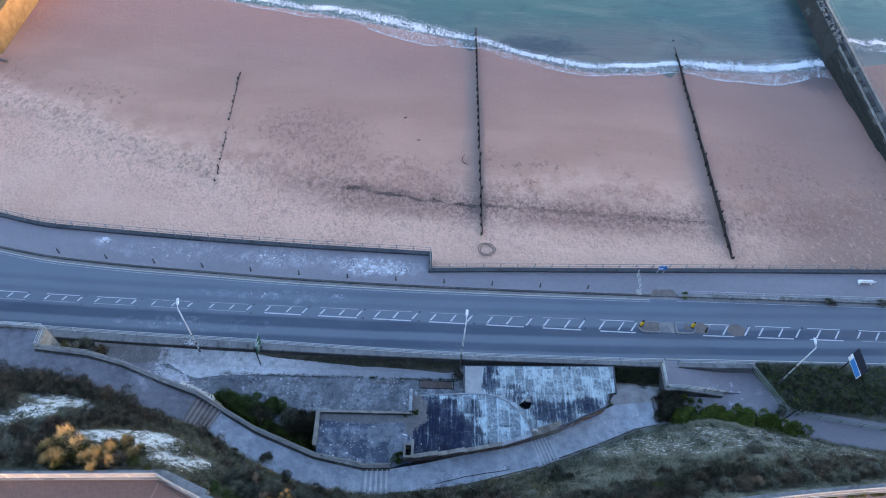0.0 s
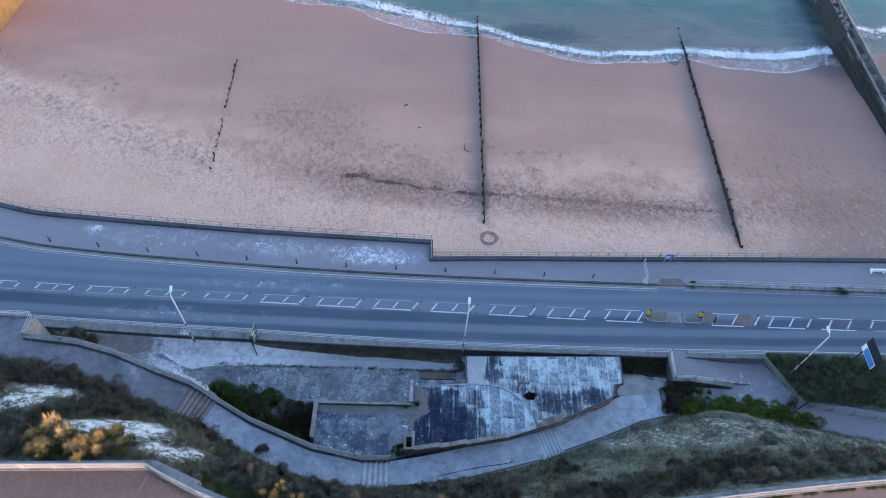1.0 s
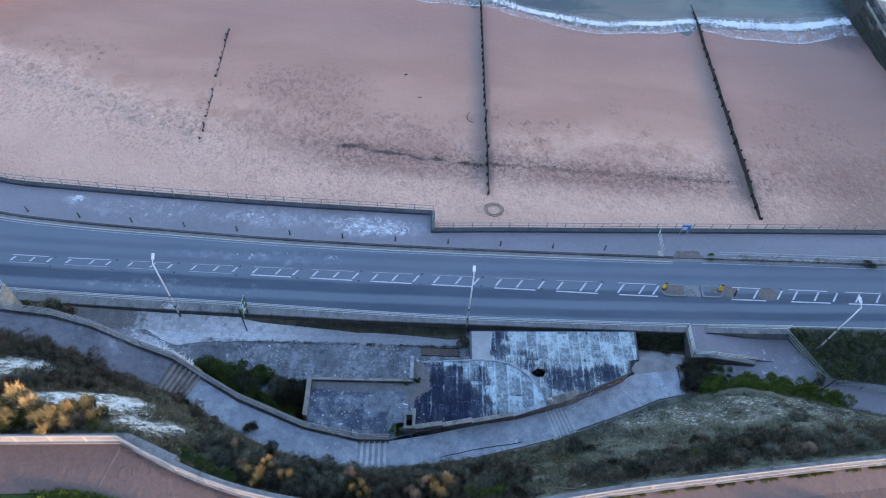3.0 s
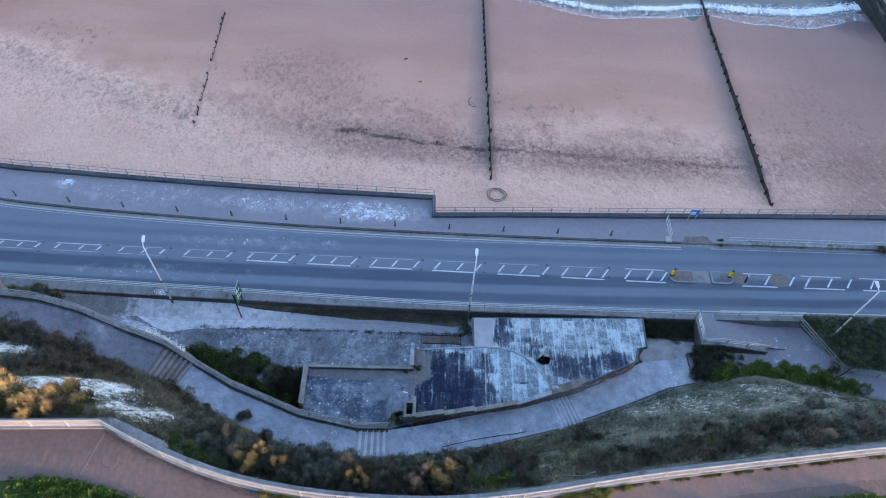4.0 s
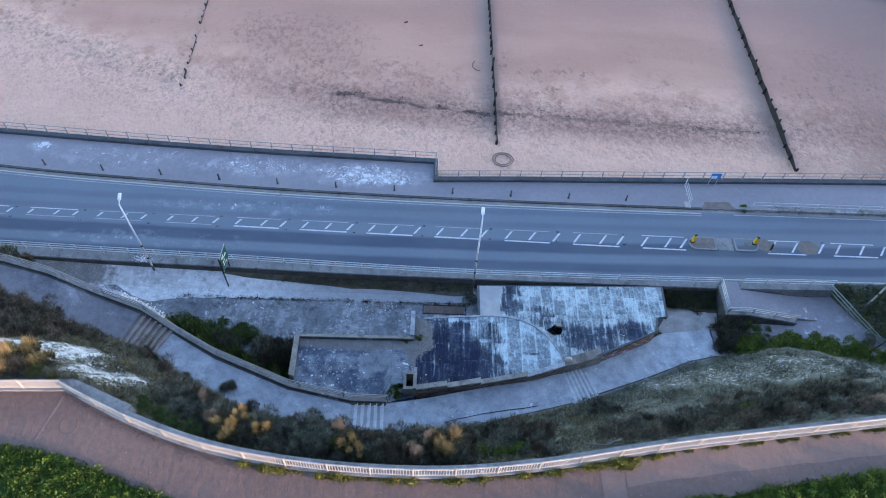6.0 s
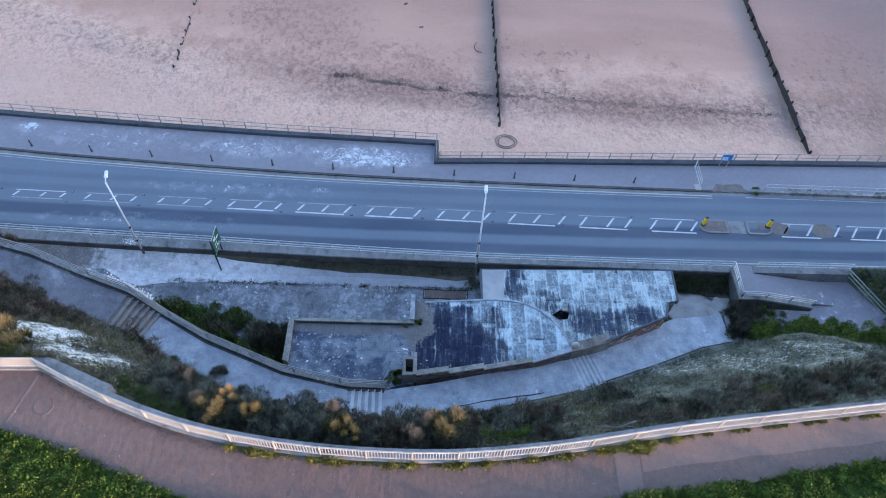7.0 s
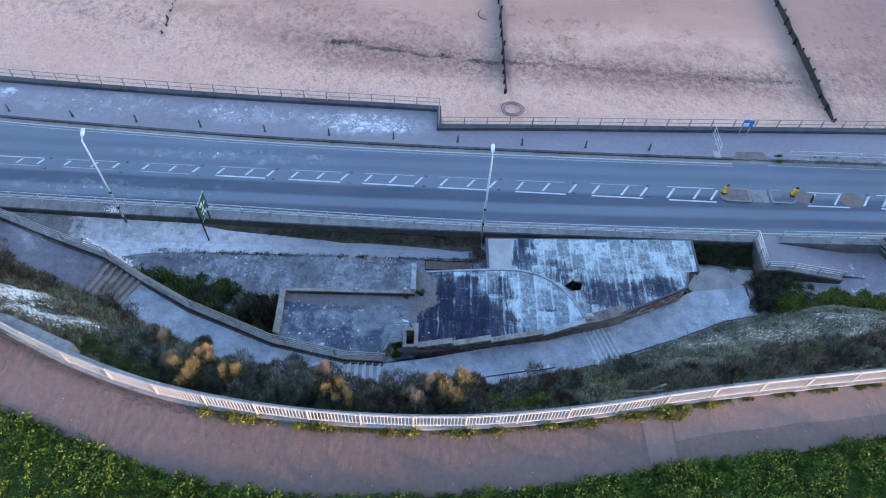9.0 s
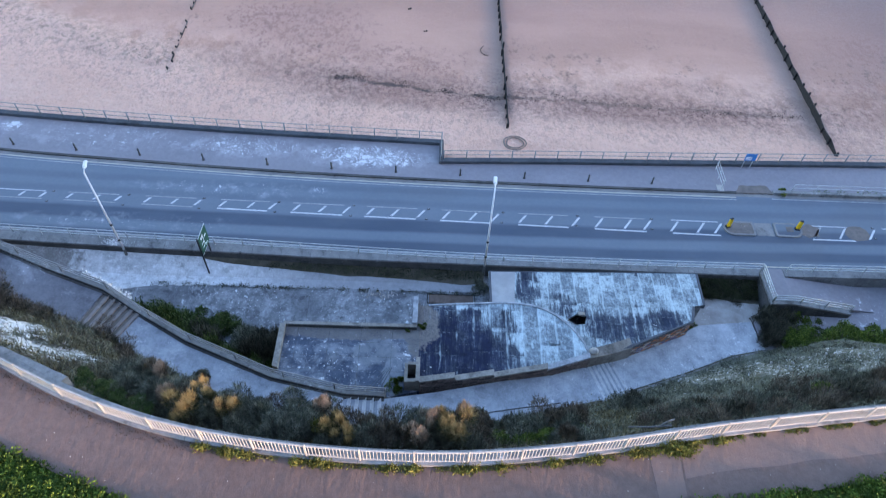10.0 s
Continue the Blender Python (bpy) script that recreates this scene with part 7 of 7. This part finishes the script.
for x, y, w, h in ((-14.1, 14.25, 0.45, 0.40), (-13.5, 13.9, 0.5, 0.42), (-12.9, 13.6, 0.5, 0.42), (-12.3, 13.3, 0.5, 0.40), (-11.7, 13.0, 0.45, 0.36), (-11.1, 12.75, 0.4, 0.34), (4.2, 12.5, 0.8, 0.9), (5.2, 12.6, 0.8, 0.9), (6.3, 12.8, 0.8, 0.8)):
    plant("creeper" if x < 0 else "ivy", x, y, w, h, z=14.75 if x < 0 else float(slope_z(x, y)) + 0.2)
# ivy hedge beside the lower path
for i in range(44):
    x = g.uniform(24.9, 38.4)
    mid = np.interp(x, [23, 26, 30, 34, 38], [26.9, 27.3, 26.9, 26.2, 25.6])
    y = mid + g.uniform(-1.25, 1.25) * (1 if x < 27 else 0.65)
    plant("ivy" if x > 27.2 or (x > 25.8 and y < 26.9) else "heath", x, y, g.uniform(0.8, 1.2), g.uniform(1.0, 1.6), z=max(-1.2, float(slope_z(x, y))))
for x, y, w, h in ((25.4, 28.95, 0.75, 1.9), (26.3, 28.95, 0.8, 1.9), (27.1, 28.9, 0.7, 1.6), (21.2, 31.5, 0.7, 0.5), (22.6, 31.5, 0.8, 0.5), (24.2, 31.3, 0.8, 0.6), (23.4, 30.9, 0.6, 0.4), (28.0, 28.6, 0.8, 1.0), (29.0, 28.5, 0.7, 0.8), (24.9, 28.2, 0.7, 1.0), (26.6, 28.0, 0.9, 1.3), (25.8, 27.8, 0.9, 1.3)):
    plant("heath" if x < 27 else "ivy", x, y, w, h, z=-1.2)
# overgrown pit between footpath and court
for i in range(44):
    x = g.uniform(-20.5, -9.9)
    lo = np.interp(x, [-21, -17.5, -14, -9.9], [25.6, 24.6, 22.9, 21.2])
    hi = np.interp(x, [-21, -18, -14, -9.9], [26.4, 26.8, 26.9, 25.9])
    y = g.uniform(lo, hi)
    plant("creeper" if x < -16.8 or y > hi - 0.8 else g.choice(["heath", "heath", "gorse"]), x, y, g.uniform(0.8, 1.3) if x > -16.8 else 1.5, g.uniform(1.2, 2.0) * (0.75 if y > hi - 1.2 or x < -16.8 else 1.05), z=-1.2)
for i in range(16):
    x = -20.2 + 10.6 * (i + 0.5) / 16
    y = float(np.interp(x, [-20, -17.8, -14.5, -9.1], [24.95, 23.95, 22.25, 20.25])) + g.uniform(1.0, 1.9)
    top = float(np.interp(x, [-20, -17.8, -14.5, -9.1], [5.2, 4.3, 3.9, 3.4])) - g.uniform(0.5, 1.5)
    plant("creeper", x, y - 0.35, g.uniform(0.8, 1.1), (top + 1.9) / 1.1, z=-1.2)
for x, y, w, h, z, kind in ((-33.2, 29.8, 1.2, 2.2, 3.4, "gorse"), (-31.8, 29.7, 1.1, 1.6, 3.4, "gorse"), (-30.4, 29.6, 0.8, 1.2, 3.8, "brown"), (-33.6, 29.6, 0.5, 1.6, 4.3, "yellow"), (-1.7, 20.75, 0.4, 0.9, 1.6, "ivy"), (-1.5, 21.4, 0.35, 0.8, 1.6, "ivy"),
                           (-10.6, 24.6, 1.1, 2.6, -1.2, "heath"), (-10.4, 23.4, 1.0, 2.6, -1.2, "heath"), (-11.6, 24.2, 1.2, 3.0, -1.2, "heath"), (-11.2, 25.6, 1.0, 1.6, -1.2, "heath"), (4.0, 30.9, 0.6, 0.8, -1.2, "gorse"), (-1.1, 25.3, 0.3, 0.5, 1.6, "ivy"), (-0.2, 25.5, 0.28, 0.5, 1.6, "ivy"), (19.5, 28.1, 0.3, 0.4, -1.2, "ivy"), (29.6, 40.95, 0.45, 0.5, 0.12, "ivy"), (46, 40.9, 0.6, 0.8, 0.12, "gorse"), (52, 40.9, 0.5, 0.6, 0.12, "gorse")):
    plant(kind, x, y, w, h, z=z)
for i in range(14):
    x = g.uniform(36.5, 62)
    y = g.uniform(27.6 + 0.2, 32.3)
    plant(g.choice(["gorse", "gorse", "brown", "ivy"]), x, y, g.uniform(0.5, 0.9), g.uniform(0.4, 0.9), z=-0.7)


def scatter(name, pts, per, length, width, material, label, category, spread=0.08, wide=False, up=0.8):
    """Many small tufts in one mesh."""
    pts = np.repeat(np.asarray(pts, float), per, axis=0)
    n = len(pts)
    P = pts + rng.normal(size=(n, 3)) * (spread, spread, 0.0)
    D = rng.normal(size=(n, 3)) * 0.55 + (0, 0, up)
    D /= np.linalg.norm(D, axis=1, keepdims=True)
    me = blades(name, P, D, rng.uniform(0.5, 1.0, n) * length, rng.uniform(0.6, 1.2, n) * width, material, wide)
    return thing(name, label, category, kind="stuff", data=me)


tufts, crowns = [], []
while len(tufts) < 26000:
    x = g.uniform(-21, 24)
    d = g.random() ** 1.7 * 9
    if noise.noise(Vector((x * 0.9, d * 1.2, 4))) > g.uniform(-1.0, 0.3):
        tufts.append((x, float(grass_edge(x)) - d + 0.08 * math.sin(x * 7), lawn_z(x, d) - 0.02))
scatter("lawn_grass", tufts, 6, 0.24, 0.020, GRASS, "lush green grass tufts of the lawn", "grass", 0.09)
# leafy plants in the grass, each a low dome of broad leaves
while len(crowns) < 3600:
    x = g.uniform(-22, 26)
    d = g.random() ** 1.5 * 7 - 0.05
    thick = noise.noise(Vector((x * 0.55, d * 0.8, 9)))
    if thick > g.uniform(-0.8, 0.35):
        size = g.uniform(0.09, 0.30) * (1.2 if thick > 0.1 else 0.75)
        crowns.append((x, float(grass_edge(x)) - d, lawn_z(x, max(d, 0)) + 0.02, size, size * g.uniform(0.8, 1.6)))
crowns = np.array(crowns)
leafs = np.repeat(crowns, 34, axis=0)
way = rng.normal(size=(len(leafs), 3))
way[:, 2] = np.abs(way[:, 2]) + 0.15
way /= np.linalg.norm(way, axis=1, keepdims=True)
seat = leafs[:, :3] + way * leafs[:, 3:4] * rng.uniform(0.35, 1.0, (len(leafs), 1)) * np.stack([np.ones(len(leafs)), np.ones(len(leafs)), leafs[:, 4] / leafs[:, 3]], 1)
lie = way * (1, 1, 0.35) + rng.normal(size=way.shape) * 0.35
lie /= np.linalg.norm(lie, axis=1, keepdims=True)
thing("lawn_plants", "leafy bright green plants growing in the lawn", "plants", kind="stuff", data=blades("lawn_plants", seat, lie, rng.uniform(0.06, 0.13, len(leafs)), rng.uniform(0.022, 0.045, len(leafs)), CLOVER, True))
rough = []
while len(rough) < 24000:
    x = g.uniform(-40, 46)
    y0, y1 = float(toe_y(x)), float(rail_y(x)) + 1.0
    y = y0 + (y1 - y0) * g.random()
    if any(((x - cx) / rx) ** 2 + ((y - cy) / ry) ** 2 < g.uniform(0.4, 1.1) for cx, cy, rx, ry in BARE_CHALK):
        continue
    if abs(y - 22.8) < 2.0 and x > 19 and g.random() < 0.72:
        continue
    if noise.noise(Vector((x * 0.6, y * 0.9, 1))) > g.uniform(-0.5, 0.1):
        rough.append((x, y, float(slope_z(x, y)) + 0.1))
scatter("slope_grass", rough, 5, 0.30, 0.018, SCRUB_GRASS, "grey-green rough grass on the slope", "grass", 0.13)
olive = []
while len(olive) < 9000:
    x = g.uniform(-27, 12)
    y0, y1 = float(toe_y(x)) - 0.1, float(rail_y(x)) + 0.9
    y = y0 + (y1 - y0) * g.random() ** 1.3
    if any(((x - cx) / rx) ** 2 + ((y - cy) / ry) ** 2 < g.uniform(0.4, 1.1) for cx, cy, rx, ry in BARE_CHALK):
        continue
    if noise.noise(Vector((x * 0.5, y * 0.8, 11))) > g.uniform(-0.5, 0.3):
        olive.append((x, y, float(slope_z(x, y)) + 0.08))
scatter("dry_grass", olive, 8, 0.34, 0.017, OLIVE_GRASS, "olive and straw-coloured grass on the slope", "grass", 0.14)
heath = []
while len(heath) < 9000:
    x = g.uniform(-46, 9)
    y0, y1 = float(toe_y(x)), float(rail_y(x)) + 0.9
    y = y0 + (y1 - y0) * g.random()
    if any(((x - cx) / rx) ** 2 + ((y - cy) / ry) ** 2 < g.uniform(0.4, 1.1) for cx, cy, rx, ry in BARE_CHALK):
        continue
    if noise.noise(Vector((x * 0.45, y * 0.6, 6))) > g.uniform(-0.6, 0.3):
        heath.append((x, y, float(slope_z(x, y)) + 0.05))
scatter("heath_tufts", heath[:5000], 9, 0.55, 0.016, BROWN_LEAF, "brown dead stalks and low scrub on the slope", "scrub", 0.16, False, 0.9)
scatter("heath_tufts", heath[5000:], 9, 0.5, 0.016, GORSE, "grey-green low scrub on the slope", "scrub", 0.16, False, 0.9)
tussock = []
while len(tussock) < 8500:
    x = g.uniform(8, 48)
    y0, y1 = float(toe_y(x)) - 0.4, float(rail_y(x)) + 0.9
    y = y0 + (y1 - y0) * g.random()
    if noise.noise(Vector((x * 0.7, y * 0.9, 16))) > g.uniform(-0.1, 0.5):
        tussock.append((x, y, float(slope_z(x, y)) + 0.05))
scatter("tussock_grass", tussock, 9, 0.32, 0.016, GORSE, "dark tussocks in the rough grass of the slope", "grass", 0.16, False, 0.8)
verge = [(x, float(rail_y(x)) - 0.14 - abs(g.gauss(0, 0.07 if x < 11 else 0.045)), TOP) for x in (g.uniform(-8.5, 34) for _ in range(2000)) if noise.noise(Vector((x * 1.1, 0, 7))) > (g.uniform(-0.35, 0.25) if x < 11 else -0.05)]
for _ in range(22):
    x = g.uniform(-9, 12)
    verge += [(x + g.gauss(0, 0.16), float(rail_y(x)) - 0.24 + g.gauss(0, 0.07), TOP + abs(g.gauss(0, 0.10))) for _ in range(45)]
verge += [(10.05 + g.gauss(0, 0.30), float(rail_e(10)) - 0.34 + g.gauss(0, 0.12), TOP + abs(g.gauss(0, 0.12))) for _ in range(420)]
scatter("verge_weeds", verge, 8, 0.14, 0.024, YELLOW_LEAF, "yellow-green weeds along the foot of the plinth", "weeds", 0.06, True, 0.5)
joint = [(x, 30.28 + 0.02 * x / 10 + g.gauss(0, 0.05), -1.19) for x in (g.uniform(-21, 4.3) for _ in range(420))]
joint = [t for t in joint if noise.noise(Vector((t[0] * 0.9, 0, 3))) > g.uniform(-0.5, 0.3)]
joint += [(x, yy, -1.15 + (yy - 31.1) * 0.5) for x, yy in ((g.uniform(-12, 4.2), g.uniform(31.45, 32.2)) for _ in range(900)) if yy > 31.2 + 0.035 * (4.35 - x)]
joint += [(x, yy, -1.15 + (yy - 30.4) * 0.52) for x, yy in ((g.uniform(20.3, 25.1), g.uniform(30.6, 32.0)) for _ in range(1500))]
scatter("court_weeds", joint, 8, 0.18, 0.022, WEED_LEAF, "low dark weeds in the joints of the court", "weeds", 0.10, True, 0.6)
wallweed = [(x, float(kerb_n(x)) + 0.75 + g.gauss(0, 0.12), 0.12) for x in (g.uniform(29, 60) for _ in range(240)) if noise.noise(Vector((x * 0.5, 3, 0))) > 0.0]
scatter("wall_weeds", wallweed, 6, 0.2, 0.03, IVY, "dark weeds behind the low wall", "weeds", 0.10, True, 0.6)
bankgrass = [(x, y, 0.0 - 0.14 * (32.8 - y)) for x, y in ((g.uniform(35.8, 64), g.uniform(27.8, 32.8)) for _ in range(5200))]
bankgrass = [t for t in bankgrass if t[0] > np.interp(t[1], [27.5, 32.5], [38.4, 35.6])]
scatter("bank_grass", bankgrass[::3], 7, 0.4, 0.03, IVY, "low ivy and weeds on the bank by the road", "weeds", 0.2, True)
scatter("bank_grass", bankgrass, 6, 0.45, 0.024, HEATH_A, "rough grass on the bank by the road", "grass", 0.16)

# loose stones and weed
def rubble(name, spots, smin, smax, material, label, category):
    ico = bmesh.new()
    bmesh.ops.create_icosphere(ico, subdivisions=1, radius=1)
    base = np.array([v.co for v in ico.verts])
    tri = np.array([[v.index for v in f.verts] for f in ico.faces])
    ico.free()
    vs_, fs_ = [], []
    for i, (x, y, z) in enumerate(spots):
        s = rng.uniform(smin, smax) * rng.uniform(0.6, 1.3, 3)
        vs_.append(base * s * rng.uniform(0.75, 1.2, (len(base), 1)) + (x, y, z))
        fs_.append(tri + i * len(base))
    return thing(name, label, category, kind="stuff", data=mesh_of(name, np.concatenate(vs_), np.concatenate(fs_).tolist(), material))


spots = []
for cx, cy, rx, ry, n in ((31.0, 23.4, 6, 1.5, 240), (37.5, 22.6, 7, 1.7, 200), (20.0, 22.6, 5, 1.3, 80), (-29.5, 21.4, 3.0, 1.3, 30), (-22.5, 18.4, 3.2, 1.0, 34), (-20.0, 17.6, 1.8, 1.2, 24), (-17.2, 17.0, 1.9, 1.3, 20), (17, 20.5, 7, 2.5, 40), (10.4, 13.9, 0.6, 0.3, 14)):
    for _ in range(n):
        a, r = g.uniform(0, 6.283), math.sqrt(g.random())
        x, y = cx + rx * r * math.cos(a), cy + ry * r * math.sin(a)
        spots.append((x, y, float(slope_z(x, y)) + 0.06))
rubble("court_rubble", [(-3.6 + g.gauss(0, 0.75), 29.95 + g.gauss(0, 0.22), -1.17) for _ in range(90)], 0.03, 0.08, GRAVEL, "small heap of pale rubble by the weedy joint", "stones")
specks = [(x, float(grass_edge(x)) + 0.15 + abs(g.gauss(0, 0.8)), TOP + 0.004) for x in (g.uniform(-20, 26) for _ in range(80))]
rubble("droppings", [p for p in specks if p[1] < float(rail_y(p[0])) - 0.4], 0.006, 0.017, CHALK, "small white droppings on the promenade", "droppings")
leaves = [(x, float(rail_y(x)) - 0.16 - abs(g.gauss(0, 0.16)), TOP + 0.005) for x in (g.uniform(-17.5, -6) for _ in range(420))]
scatter("fallen_leaves", leaves, 3, 0.06, 0.02, SOIL_LEAF, "brown fallen leaves along the foot of the plinth", "leaves", 0.05, True, 0.25)
wall_line = lambda x: float(np.interp(x, [-27.0, -23.5, -20.0, -17.8], [27.25, 26.0, 24.95, 23.95]))
heap = [(x, wall_line(x) + 0.5 + abs(g.gauss(0, 0.22)), float(np.interp(x, [-27.0, -23.5, -20.0, -17.8], [6.0, 5.7, 5.2, 4.4])) - abs(g.gauss(0, 0.25))) for x in (g.uniform(-21.8, -18.6) for _ in range(260))]
structure("chalk_bank", slab("chalk_bank", [(x, wall_line(x) + 0.95, z) for x, z in ((-22.6, 4.4), (-20.0, 4.4), (-18.2, 3.3))], [(x, wall_line(x) + 0.3, z + 0.7) for x, z in ((-22.6, 4.7), (-20.0, 4.5), (-18.2, 3.5))], -1.6, SLOPE), "steep chalky bank behind the footpath wall", "bank")
rubble("chalk_rubble", heap, 0.03, 0.09, CHALK, "white chalk lumps heaped against the footpath wall", "stones")
rubble("chalk_rubble", [p for p in spots if p[0] > 8], 0.03, 0.09, GRIT, "grey chalk stones strewn on the eastern slope", "stones")
rubble("chalk_rubble", [p for p in spots if p[0] < 8], 0.03, 0.10, CHALK, "white chalk stones strewn on the slope", "stones")
wrack = []
for _ in range(3200):
    x = g.uniform(-10, 36)
    y = float(np.interp(x, [-13, -4, 1, 6, 12, 22, 36], [57.2, 55.9, 54.8, 54.2, 54.9, 53.5, 53.2])) + g.gauss(0, 0.34) + 0.9 * noise.noise(Vector((x * 0.5, 0, 0)))
    if noise.noise(Vector((x * 0.45, y * 0.8, 5))) > g.uniform(-0.1, 0.6) and (x < 8 or g.random() < 0.45):
        wrack.append((x, y, float(beach_z(x, y)) + 0.03))
rubble("seaweed_line", wrack, 0.025, 0.06, WEED, "dark strand line of dried seaweed on the sand", "seaweed")
bits = [(-1.4 + dx, 66 + dy, float(beach_z(-1.4, 66)) + 0.06) for dx, dy in ((0, 0), (0.25, 0.05), (-1.9, 4.2), (-1.7, 4.3), (3.6, -5.1))]
rubble("beach_debris", bits, 0.09, 0.16, WEED, "few dark scraps lying on the flat sand", "debris")
scrap = thing("rope_scrap", "short curled scrap of dark rope on the sand", "rope")
part("strand", tube("strand", [(5.0, 63.6, float(beach_z(5.0, 63.6)) + 0.05), (4.7, 62.9, float(beach_z(4.7, 62.9)) + 0.06), (4.75, 62.2, float(beach_z(4.75, 62.2)) + 0.05), (5.15, 61.8, float(beach_z(5.15, 61.8)) + 0.05), (5.5, 61.75, float(beach_z(5.5, 61.75)) + 0.05)], 0.04, WEED, 6), scrap)
splash = [(-23.65 + g.gauss(0, 0.42), 32.9 + g.gauss(0, 0.20), 0.152) for _ in range(520)]
rubble("droppings", [p for p in splash if float(parapet_s(p[0])) + 0.03 < p[1] < float(kerb_s(p[0])) - 0.05], 0.008, 0.026, WHITE, "white bird droppings on the parapet below the lamp", "droppings")
